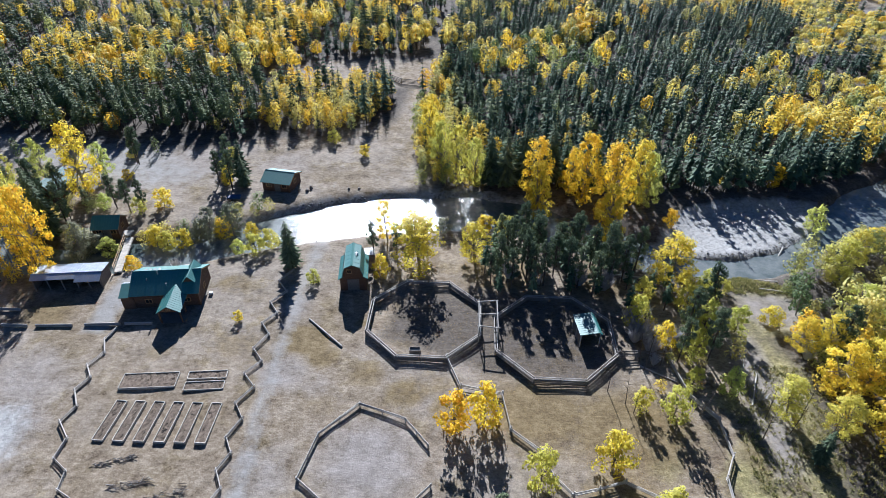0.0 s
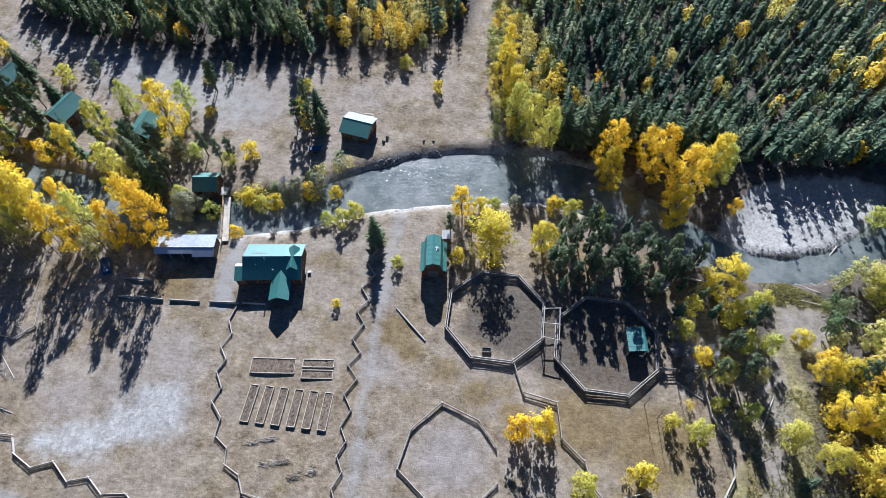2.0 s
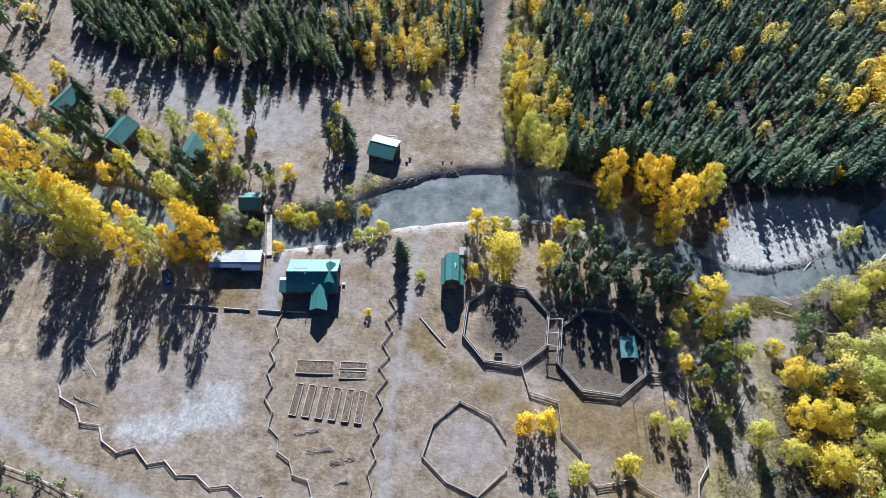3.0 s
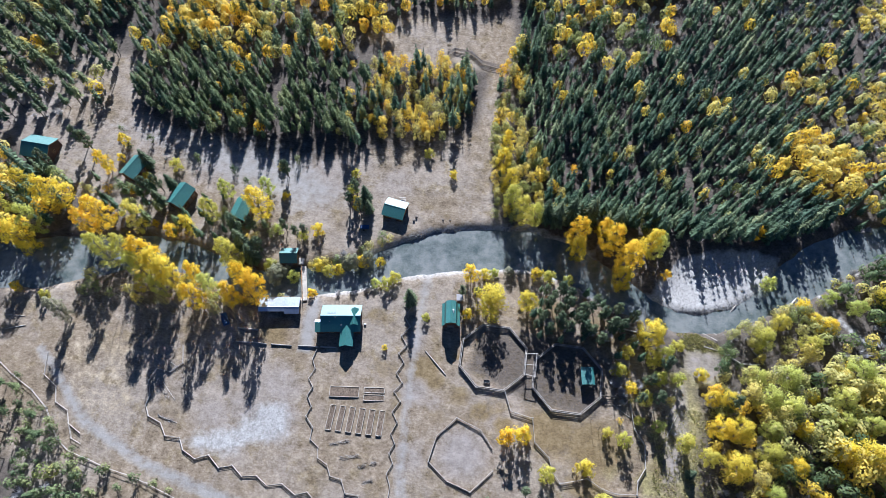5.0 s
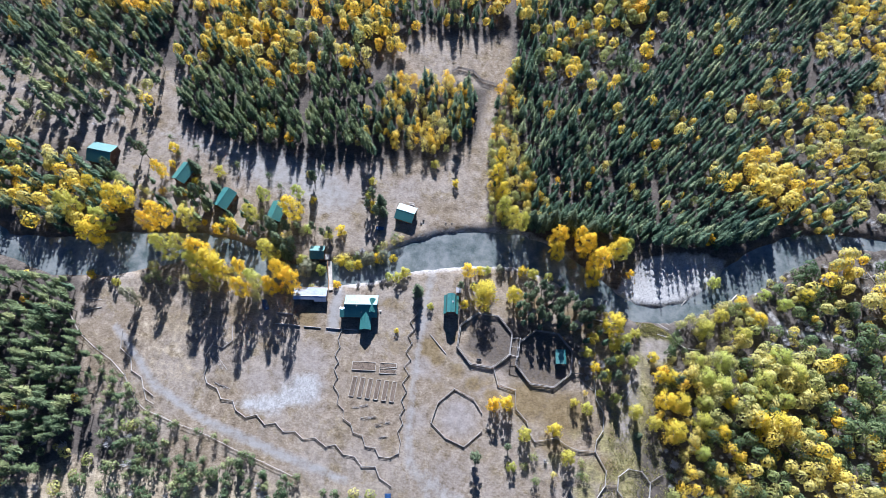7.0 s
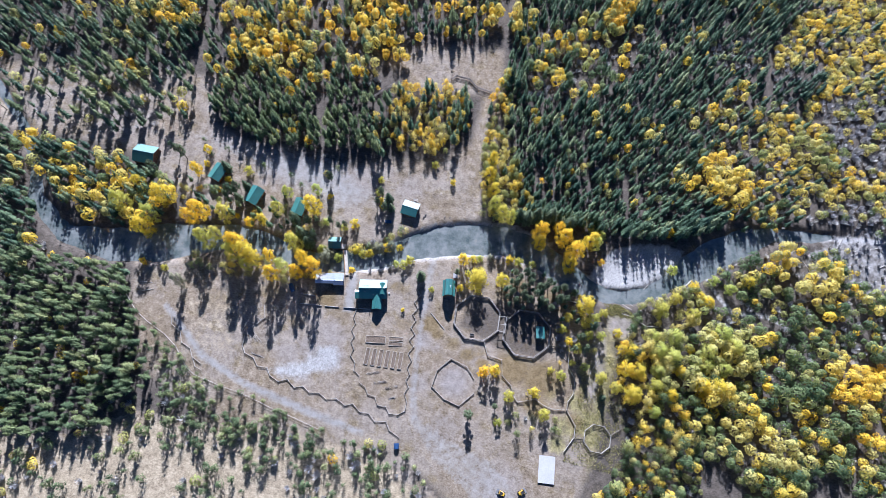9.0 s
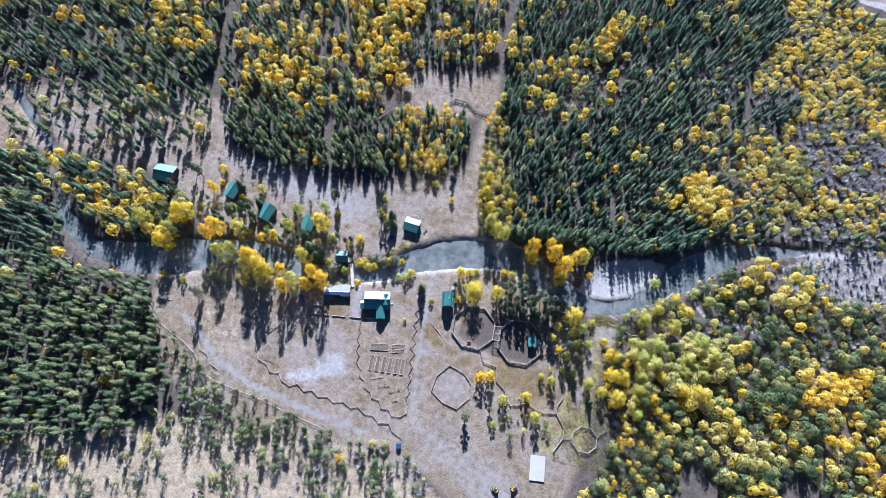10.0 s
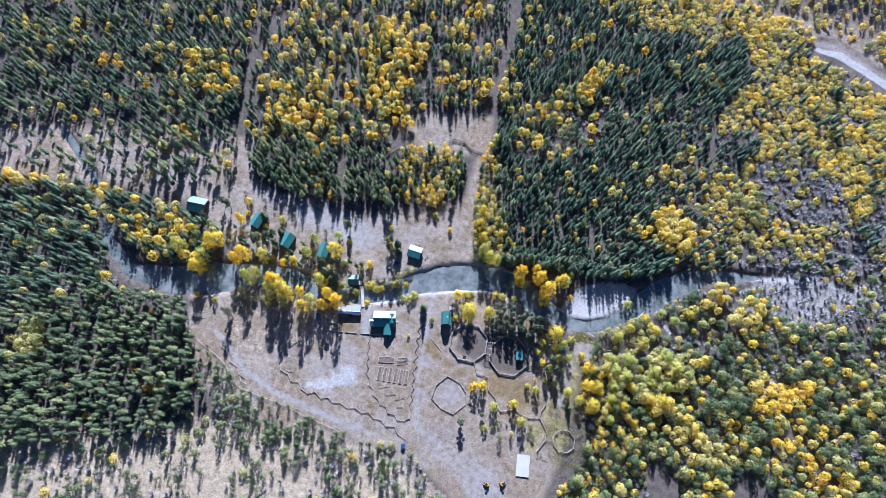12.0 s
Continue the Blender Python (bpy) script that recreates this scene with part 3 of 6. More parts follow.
def gable_house(name, label, x, y, rz, length, width, eave, ridge, over=0.45, roof=None, front=-1, size=0.24):
    roof = roof or roof_green
    h = thing(name, pose(x, y, -0.05, 0, 0, rz), label, "cabin")
    L, W = length / 2 - over, width / 2 - over
    slope = (ridge - eave) / (width / 2)
    top = eave + slope * over
    for s in (-1, 1):
        log_wall(h, (-L, s * W), (L, s * W), 0, top, 0, size)
        log_wall(h, (s * L, -W), (s * L, W), 0, top, (ridge - top) * 0.97, size)
        roof_panel(h, -length / 2, length / 2, (s * width / 2, eave), (0, ridge), roof)
        fascia(h, s * (length / 2 - 0.05), [(-width / 2, eave), (0, ridge), (width / 2, eave)])
    ridge_cap(h, -length / 2, length / 2, 0, ridge + 0.06, roof)
    door(h, (0.1 * L, front * (W + 0.12), 0.05), 0 if front < 0 else 180, h=min(2.05, top - 0.3))
    window(h, (-0.55 * L, front * (W + 0.12), 0.95), 0 if front < 0 else 180, 1.0, 0.9)
    window(h, (0.65 * L, front * (W + 0.12), 0.95), 0 if front < 0 else 180, 1.0, 0.9)
    window(h, (L + 0.12, 0, 1.0), 90, 0.9, 0.9)
    window(h, (-L - 0.12, 0, 1.0), -90, 0.9, 0.9)
    return h


# lodge with a gabled porch, a lower side wing and a pair of roof dormers
lodge = gable_house("lodge", "log lodge with a teal metal roof, gabled porch and dormers", -41.2, 66.4, 7.7, 9.7, 6.8, 2.72, 4.78)
lodge.matrix_basis = lodge.matrix_basis @ Matrix.Diagonal((1, 1, 0.89, 1))


def cross_gable(parent, x, y_from, y_to, half, eave, ridge, walls):
    """A small gable whose ridge runs out from the main slope."""
    for s in (-1, 1):
        ya, yb = min(y_from, y_to), max(y_from, y_to)
        slab(parent, (x + s * half, 0, eave), (0, 1, 0), (-s * half, 0, ridge - eave), ya, yb, math.hypot(half, ridge - eave), roof_green)
    yo = y_to + (0.35 if y_to < y_from else -0.35)
    inner = half - 0.3
    top = eave + (ridge - eave) * 0.3 / half
    if walls:
        log_wall(parent, (x - inner, yo), (x + inner, yo), 0, top, (ridge - top) * 0.95)
        for s in (-1, 1):
            log_wall(parent, (x + s * inner, yo), (x + s * inner, min(y_from, -2.6)), 0, top)
    else:
        bm = bmesh.new()
        prism(bm, [(x - half + 0.1, eave), (x + half - 0.1, eave), (x, ridge - 0.03)], yo - 0.04, yo + 0.04, "y")
        part("gable_board", bm, log_wood, parent)


cross_gable(lodge, 1.5, -1.2, -7.0, 1.6, 2.4, 3.6, False)
window(lodge, (1.5, -6.66, 2.6), 0, 0.6, 0.45)
door(lodge, (1.5, -3.07, 0.05), 0)
for u in (0.1, 2.9):
    for v in (-6.6, -4.6):
        bm = bmesh.new()
        rod(bm, (u, v, 0), (u, v, 2.4), 0.11)
        part("porch_post", bm, log_wood, lodge)
    bm = bmesh.new()
    rod(bm, (u, -6.75, 2.42), (u, -3.0, 2.42), 0.1)
    part("porch_beam", bm, log_wood, lodge)
bm = bmesh.new()
for i in range(16):
    box(bm, -0.3, -6.7 + i * 0.22, 0.08, 3.3, -6.5 + i * 0.22, 0.14)
part("porch_deck", bm, dark_wood, lodge)
for side in (-1, 1):
    cross_gable(lodge, 3.3, 0.0, side * 2.1, 0.85, 3.85, 4.95, False)
bm = bmesh.new()
prism(bm, [(-3.45, 2.55), (-1.2, 3.5), (-1.2, 3.58), (-3.45, 2.63)], -6.2, -4.85)
part("side_roof", bm, roof_green, lodge)
# back slope in a paler metal: its sunlit look is put into the colour
bm = bmesh.new()
prism(bm, [(-1.2, 3.5), (-0.5, 3.1), (-0.5, 3.18), (-1.2, 3.58)], -6.2, -4.85)
part("side_roof", bm, roof_tin, lodge)
log_wall(lodge, (-5.9, -3.1), (-5.9, -0.7), 0, 2.6)
log_wall(lodge, (-5.9, -3.1), (-4.5, -3.1), 0, 2.5)
log_wall(lodge, (-5.9, -0.7), (-4.5, -0.7), 0, 2.9)
for i in range(4):
    bm = bmesh.new()
    u = 0.75
    box(bm, -3.4 + i * 0.62, u - 0.2, 4.78 - 0.606 * u + 0.02, -2.98 + i * 0.62, u + 0.2, 4.78 - 0.606 * u + 0.16, 0.02)
    part("skylight", bm, steel, lodge)
pipe(lodge, -1.2, -0.5, 4.5)
pipe(lodge, -2.6, -1.3, 4.0, 0.35, 0.06)
pipe(lodge, 0.2, -2.1, 3.5, 0.4, 0.1)

cabin_label = "small log cabin with a teal metal gable roof among trees"
gable_house("log_cabin", "log cabin with a teal metal roof on open meadow", -33.6, 98.5, -9.8, 6.0, 5.5, 1.95, 3.1)
gable_house("log_cabin", "large log cabin with a teal metal roof near the wood's edge", -136.0, 104.6, -3.0, 8.3, 7.2, 2.6, 4.5)
gable_house("log_cabin", cabin_label, -107.0, 101.5, 71.0, 6.6, 5.0, 2.7, 4.3)
gable_house("log_cabin", cabin_label, -91.2, 94.5, 73.0, 6.8, 5.0, 2.7, 4.3)
gable_house("log_cabin", cabin_label, -73.9, 92.6, 82.0, 6.4, 4.6, 2.7, 4.3)
hut = gable_house("bath_hut", "small hut with a teal metal roof beside the footbridge", -58.1, 81.3, 7.6, 4.5, 4.3, 1.95, 3.4, 0.35)
bm = bmesh.new()
for i in range(8):
    box(bm, 2.1, -1.7 + i * 0.21, 0.35, 3.6, -1.51 + i * 0.21, 0.41)
for cx in (2.2, 3.5):
    for cy in (-1.6, -0.1):
        box(bm, cx - 0.06, cy - 0.06, 0, cx + 0.06, cy + 0.06, 0.35)
part("deck", bm, plank_wood, hut, "pale plank deck")


def open_shed():
    s = thing("open_shed", pose(-57.2, 67.9, -0.05, 0, 0, 7.6), "long open-fronted shed with a galvanised metal roof", "shed")
    for x0, x1, low, near in ((-5.0, 1.35, -1.75, 2.05), (1.37, 5.0, -2.25, 1.8)):
        roof_panel(s, x0, x1, (2.0, 2.1), (-0.75, 2.45), roof_tin)
        roof_panel(s, x0, x1, (low, near), (-0.75, 2.45), roof_tin)
        ridge_cap(s, x0, x1, -0.75, 2.52, roof_tin)
    for wa, wb in (((-4.8, 1.7), (4.8, 1.7)), ((-4.8, -1.4), (-4.8, 1.65)), ((4.8, -1.4), (4.8, 1.65)), ((1.3, -1.4), (1.3, 1.65))):
        wall_solid(s, wa, wb, 0, 2.04, "board", (), 0, dark_wood, "board_wall")
    # dark wood on the posts stands in for the shade of the open front
    for x in (-4.7, -2.7, -0.7, 1.35, 3.0, 4.7):
        bm = bmesh.new()
        rod(bm, (x, -1.5, 0), (x, -1.5, 2.02), 0.1)
        part("post", bm, dark_wood, s)
    bm = bmesh.new()
    rod(bm, (-4.9, -1.5, 1.96), (4.9, -1.5, 1.96), 0.08)
    part("beam", bm, dark_wood, s)


open_shed()


def barn():
    b = thing("barn", pose(-15.05, 70.85, -0.05, 0, 0, 6.3), "narrow monitor barn with a teal metal roof and board walls", "barn")
    # the ridge runs along the local x axis
    b.matrix_basis = b.matrix_basis @ pose(0, 0, 0, 0, 0, 90)
    L = 2.85
    for s in (-1, 1):
        roof_panel(b, -L, L, (s * 1.1, 4.4), (0, 4.9), roof_green, 0.95)
        roof_panel(b, -L, L, (s * 1.5, 2.95), (s * 1.1, 4.36), roof_green, 0.95)
        roof_panel(b, -L, L, (s * 2.15, 2.3), (s * 1.46, 2.8), roof_green, 0.95)
    ridge_cap(b, -L, L, 0, 4.96, roof_green)

    for x in (-L + 0.25, L - 0.25):
        wall_solid(b, (x, -1.9), (x, 1.9), 0, 2.45, "board", (), 0, log_wood, "board_wall")
        wall_solid(b, (x, -1.4), (x, 1.4), 2.46, 5.0, "board", ((0, 3.1, 0.34, 4.3), (0.34, 4.3, 1.4, 4.84), (1.4, 4.84, 2.46, 4.3), (2.46, 4.3, 2.8, 3.1)), 0, log_wood, "board_wall")
    for s in (-1, 1):
        for y, z0, z1 in ((1.9, 0, 2.42), (1.38, 2.45, 3.0)):
            wall_solid(b, (-L + 0.3, s * y), (L - 0.3, s * y), z0, z1, "board", (), 0, log_wood, "board_wall")
    door(b, (-L + 0.17, 0, 0), -90, 1.5, 2.2)
    window(b, (-L + 0.17, 0.45, 3.4), -90, 0.7, 0.7)
    bm = bmesh.new()
    box(bm, -0.3, -0.6, 4.72, 0.6, -0.46, 4.9, 0.02)
    box(bm, 0.25, -0.8, 4.65, 0.4, -0.3, 4.95, 0.02)
    part("roof_ladder", bm, white_paint, b, "pale roof bracket")


barn()

shelter = thing("field_shelter", pose(18.3, 60.35, -0.05, 0, 0, 6.5), "small open animal shelter with a pale teal metal roof", "shelter")
shelter.matrix_basis = shelter.matrix_basis @ pose(0, 0, 0, 0, 0, 90)
roof_panel(shelter, -2.05, 2.05, (1.5, 2.15), (-1.0, 2.45), roof_green)
roof_panel(shelter, -2.05, 2.05, (-1.5, 2.1), (-1.0, 2.45), roof_green)
ridge_cap(shelter, -2.05, 2.05, -1.0, 2.52, roof_green)
for px0 in (-1.85, 0, 1.85):
    for py0 in (-1.3, 1.3):
        bm = bmesh.new()
        rod(bm, (px0, py0, 0), (px0, py0, 2.12), 0.09)
        part("post", bm, weathered, shelter)
wall_solid(shelter, (1.87, -1.3), (1.87, 1.3), 0.1, 2.1, "board", (), 0, dark_wood, "board_wall")
wall_solid(shelter, (-1.85, 1.31), (1.8, 1.31), 0.1, 2.1, "board", (), 0, dark_wood, "board_wall")

DECK, DECK_SIZE = (25.15, 16.7, -0.05, 0, 0, 2.5), (5.2, 8.4)
deck = thing("low_platform", pose(*DECK), "low flat platform covered with white metal sheet", "platform")
roof_panel(deck, -DECK_SIZE[0] / 2, DECK_SIZE[0] / 2, (-DECK_SIZE[1] / 2, 0.5), (DECK_SIZE[1] / 2, 0.56), roof_white, 0.6)
for k in range(5):
    bm = bmesh.new()
    v = (-0.46 + 0.23 * k) * DECK_SIZE[1]
    box(bm, -DECK_SIZE[0] / 2 + 0.1, v - 0.09, 0, DECK_SIZE[0] / 2 - 0.1, v + 0.09, 0.5, 0.01)
    part("bearer", bm, dark_wood, deck)

outhouse = thing("outhouse", pose(-13.5, 75.9, -0.05, 0, 0, 8), "narrow low board outhouse with a pale roof", "outhouse")
for wa, wb in (((-0.6, -0.5), (0.6, -0.5)), ((-0.6, 0.5), (0.6, 0.5)), ((-0.6, -0.45), (-0.6, 0.45)), ((0.6, -0.45), (0.6, 0.45))):
    wall_solid(outhouse, wa, wb, 0, 1.6, "board", (), 0, dark_wood, "board_wall")
roof_panel(outhouse, -0.8, 0.8, (-0.8, 1.6), (0.8, 1.85), roof_white)
door(outhouse, (0, -0.6, 0.02), 0, 0.75, 1.4)

# ---- footbridge ----
bridge = thing("footbridge", pose(-52.95, 75.0, 0.32, 0, 0, math.degrees(math.atan2(8.1, -2.2))), "long plank footbridge with log railing over the river", "bridge")
for y in (-0.38, 0.38):
    bm = bmesh.new()
    rod(bm, (-4.7, y, -0.22), (4.7, y, -0.22), 0.17)
    part("beam", bm, weathered, bridge)
plank_bm = bmesh.new()
box(plank_bm, -0.1, -0.55, -0.05, 0.1, 0.55, 0.02, 0.01)
plank_mesh = mesh_bm("plank", plank_bm, plank_wood)
for i in range(42):
    ob = new("plank", plank_mesh)
    ob.parent = bridge
    ob.matrix_basis = pose(-4.6 + i * 0.224, 0.02 * math.sin(i * 1.7), 0.006 * math.sin(i * 2.9), 0, 0, 0.8 * math.sin(i * 3.1))
for i in range(6):
    bm = bmesh.new()
    rod(bm, (-4.4 + i * 1.76, 0.53, -0.3), (-4.4 + i * 1.76, 0.53, 1.0), 0.05)
    part("post", bm, weathered, bridge)
for z in (0.5, 0.98):
    bm = bmesh.new()
    rod(bm, (-4.6, 0.53, z), (4.6, 0.53, z), 0.045)
    part("rail", bm, trim_wood, bridge, "peeled pale pole rail")

# ---- fences ----
log_meshes = []
for k in range(4):
    g = np.random.default_rng(40 + k)
    ring, V, F = 7, [], []
    stops = [0, 0.35, 0.7, 1]
    for s in stops:
        off = g.normal(0, 0.12, 2) * (0 < s < 1)
        for j in range(ring):
            an = 2 * math.pi * j / ring
            r = (1.08 - 0.22 * s) * g.uniform(0.9, 1.1)
            V.append((s, off[0] + r * math.cos(an), off[1] + r * math.sin(an)))
    for i in range(3):
        for j in range(ring):
            F.append((i * ring + j, (i + 1) * ring + j, (i + 1) * ring + (j + 1) % ring, i * ring + (j + 1) % ring))
    me = bpy.data.meshes.new("log")
    me.from_pydata(V, [], F + [tuple(range(ring)), tuple(range(4 * ring - 1, 3 * ring - 1, -1))])
    me.materials.append(weathered)
    me.polygons.foreach_set("use_smooth", [True] * (3 * ring) + [False, False])
    log_meshes.append(me)
dark_meshes = []
for me in log_meshes:
    me2 = me.copy()
    me2.materials[0] = dark_wood
    dark_meshes.append(me2)
count = 0


def log_between(name, a, b, r, parent, over=0.0, dark=False):
    global count
    count += 1
    a, b = Vector(a), Vector(b)
    way = b - a
    n = way.length
    a, b = a - way / n * over, b + way / n * over
    if count % 2:
        a, b = b, a
    way = b - a
    turn = way.to_track_quat("X", "Z").to_matrix().to_4x4()
    return put(name, (dark_meshes if dark else log_meshes)[count % 4], Matrix.Translation(a) @ turn @ Matrix.Diagonal((way.length, r, r, 1)), parent)


def rail_fence(points, label, rails=3, height=0.45, r=0.054, posts=False, dark=False, name="rail_fence", group="log fences"):
    """Rails from corner to corner; in a zigzag fence they rest on each other at the corners, else posts carry them."""
    cx, cy = points[len(points) // 2]
    f = thing(name, pose(cx, cy, 0), label, "fence", group)
    for i, ((xa, ya), (xb, yb)) in enumerate(zip(points, points[1:])):
        lift = 0.0 if posts else (0.5 if i % 2 else 0.0) * height / rails
        za, zb = (float(ground_height(np.array(x), np.array(y))) for x, y in ((xa, ya), (xb, yb)))
        for k in range(rails):
            z = (0.3 if posts else 0.08) + lift + k * (height - (0.3 if posts else 0.08)) / max(1, rails - 1) * (1 if posts else 0.92)
            jig = rng.normal(0, 0.025, 2)
            log_between("rail", (xa, ya, za + z + jig[0]), (xb, yb, zb + z + jig[1]), r * rng.uniform(0.8, 1.2), f, 0.22, dark)
    for (x, y) in points if posts else ():
        z = float(ground_height(np.array(x), np.array(y)))
        log_between("post", (x + 0.1, y + 0.1, z - 0.2), (x + 0.1, y + 0.1, z + height + 0.25), 0.085, f, 0, dark)
    return f


ZIG_GARDEN_WEST = [(-46.0, 58.4), (-46.4, 56.2), (-45.3, 54.0), (-46.2, 51.5), (-44.8, 49.6), (-45.6, 47.5), (-44.1, 45.2), (-44.8, 42.9), (-42.8, 40.8), (-42.7, 38.1), (-40.6, 36.7), (-40.1, 34.4), (-37.8, 33.3), (-36.6, 31.1), (-34.0, 30.7), (-32.6, 28.1), (-29.8, 28.0), (-28.3, 26.0), (-25.3, 26.1)]
ZIG_GARDEN_EAST = [(-25.3, 26.1), (-23.2, 27.6), (-23.2, 30.7), (-24.4, 33.2), (-23.4, 35.5), (-24.6, 37.6), (-23.7, 39.7), (-24.9, 41.7), (-23.9, 44.3), (-25.4, 46.5), (-24.0, 49.1), (-25.8, 51.1), (-24.3, 53.4), (-26.0, 55.5), (-24.7, 58.2), (-26.2, 60.2), (-24.7, 62.4), (-26.3, 64.6), (-24.6, 67.2), (-26.4, 69.6), (-24.9, 72.3)]
ZIG_FIELD = [(-78.1, 55.0), (-76.8, 51.0), (-79.1, 48.6), (-82.5, 48.9), (-83.4, 45.9), (-81.9, 42.8), (-82.1, 40.3), (-80.7, 38.1), (-77.4, 37.0), (-75.4, 34.4), (-72.0, 34.4), (-70.4, 32.0), (-67.1, 30.5), (-64.3, 31.7), (-61.3, 29.4), (-58.4, 30.3), (-55.8, 28.4), (-52.5, 28.9), (-49.8, 27.3), (-46.6, 28.1), (-43.2, 26.3), (-40.7, 27.2), (-37.9, 25.0), (-34.9, 25.0), (-32.5, 22.8), (-28.8, 23.3), (-27.2, 20.7), (-23.9, 19.2)]
OUTER = [(-127.1, 51.7), (-121.9, 46.4), (-116, 43), (-109.9, 40.2), (-104.7, 36.7), (-101.1, 32.5), (-98.8, 30.2), (-95.6, 28.3), (-90.5, 27.2), (-86.2, 26.1), (-80.4, 25.2), (-76, 24.2), (-71.5, 22.9), (-67.1, 21.6), (-63, 20.7), (-59.1, 19.8), (-54, 18.5), (-49.4, 17.3)]
rail_fence(ZIG_GARDEN_WEST, "weathered zigzag log rail fence along the garden")
rail_fence(ZIG_GARDEN_EAST, "weathered zigzag log rail fence between garden and track")
rail_fence(ZIG_FIELD, "long weathered zigzag log rail fence across dry field")
rail_fence(OUTER, "weathered post and rail fence beside a dirt track", 2, 0.75, 0.055, True, False)
rail_fence([(-109.8, 48.9), (-108.5, 44.0), (-104.6, 41.7), (-103.2, 38.3), (-99.7, 36.8), (-98.1, 34.0), (-94.8, 32.4)], "short weathered zigzag rail fence with open end")
rail_fence([(-98.1, 34.0), (-96.2, 31.0), (-93.8, 30.2)], "loose end of a weathered rail fence", 2)
rail_fence([(-0.5, 55.1), (1.4, 50.2), (6.5, 49.3), (7.3, 44.1), (10.6, 41.3), (11.6, 38.3), (13.4, 36.3), (16.2, 37.1), (19.1, 38.1), (22.5, 36.4), (25.4, 35.8), (29.9, 36.2)], "pale weathered rail fence of the lower paddock", 3, 0.7, 0.065, True, False)
rail_fence([(29.9, 36.2), (30.1, 39.1), (31.7, 41.9), (31.7, 46.7), (29.3, 50.0), (28.5, 55.3), (27.9, 62.2), (28.4, 67)], "pale weathered rail fence along the wood's edge", 3, 0.7, 0.075, True, False)
rail_fence([(29.9, 36.2), (33.1, 31.6), (33.0, 27.8), (30.2, 23.2)], "weathered rail fence of an alley to the small pen", 3, 0.7, 0.075, True, False)
rail_fence([(33.0, 27.8), (36.3, 28.3)], "short weathered rail panel at the small pen", 3, 0.8, 0.065, True, True)
rail_fence([(45.1, 30.6), (48.0, 32.9)], "short weathered rail wing of the small pen", 3, 0.8, 0.065, True, True)
rail_fence([(21.9, 56.4), (25.2, 56.7), (28.6, 56.9)], "dark rail wing between pen and wood", 4, 1.1, 0.07, True, True)
rail_fence([(-56.4, 143.2), (-51.8, 147.9), (-49.0, 150.5), (-45, 150.5), (-41.3, 150.5)], "dark rail fence in the forest clearing", 4, 1.3, 0.09, True, True)
rail_fence([(-27.1, 155.9), (-25.2, 157.8), (-19.9, 157.1), (-16.4, 153.7), (-10.3, 152.6)], "dark rail fence beside the forest track", 4, 1.3, 0.09, True, True)


def ring_pen(cx, cy, corners, label, rails, height, gaps=(), double=False):
    f = thing("round_pen", pose(cx, cy, 0), label, "pen", "round pens")
    pts = [(cx + r * math.cos(radians(an)), cy + r * math.sin(radians(an))) for an, r in corners]
    for i, (xa, ya) in enumerate(pts):
        xb, yb = pts[(i + 1) % len(pts)]
        for w in ((-0.16, 0.16) if double else (0,)):
            n = math.hypot(xb - xa, yb - ya)
            ox, oy = (yb - ya) / n * w, -(xb - xa) / n * w
            if i not in gaps:
                for k in range(rails):
                    z = 0.2 + k * (height - 0.2) / (rails - 1)
                    jig = rng.normal(0, 0.02, 2)
                    # doubled pens: lit top rail and shaded rails below, put into the wood's colour
                    log_between("rail", (xa + ox, ya + oy, z + jig[0]), (xb + ox, yb + oy, z + jig[1]), (0.07 if double else 0.06) * rng.uniform(0.85, 1.2), f, 0.15, k < rails - 1 and double)
            for t in ((0, 0.5) if i not in gaps else (0,)):
                x, y = xa + (xb - xa) * t + ox, ya + (yb - ya) * t + oy
                log_between("post", (x, y, -0.2), (x, y, height + 0.1), 0.09, f, 0, double)
    return f


ring_pen(-3.8, 62.3, [(22 + 45 * k, 8.3) for k in range(8)], "tall octagonal log corral with doubled weathered rails", 4, 0.85, (), True)
ring_pen(13.9, 59.5, [(22 + 45 * k, 8.5) for k in range(8)], "tall octagonal log corral beside dark pines", 4, 0.85, (), True)
ring_pen(-8.5, 39.4, [(105, 8.0), (58, 6.8), (20, 6.9), (-20, 7.5), (-70, 7.9), (-114, 6.5), (-161, 7.6), (152, 6.9)], "low octagonal riding pen with one open side", 3, 0.5, (2,))
ring_pen(40.6, 28.7, [(20 + 45 * k, 4.6) for k in range(8)], "small round log pen on dark bare ground", 4, 1.0)

chute = thing("gate_frame", pose(5.0, 60.0, 0), "weathered pole gateway frames between the corrals", "gate")
for ya, yb in ((63.4, 63.8), (60.9, 61.0), (58.6, 58.3)):
    for x, y in ((3.7, ya), (6.2, yb)):
        log_between("post", (x, y, -0.2), (x, y, 2.9), 0.09, chute)
    log_between("crossbar", (3.7, ya, 2.85), (6.2, yb, 2.85), 0.09, chute, 0.25)
for xa, xb in ((3.7, 3.7), (6.2, 6.2)):
    log_between("crossbar", (xa, 63.6, 2.9), (xb, 58.5, 2.9), 0.08, chute, 0.2)

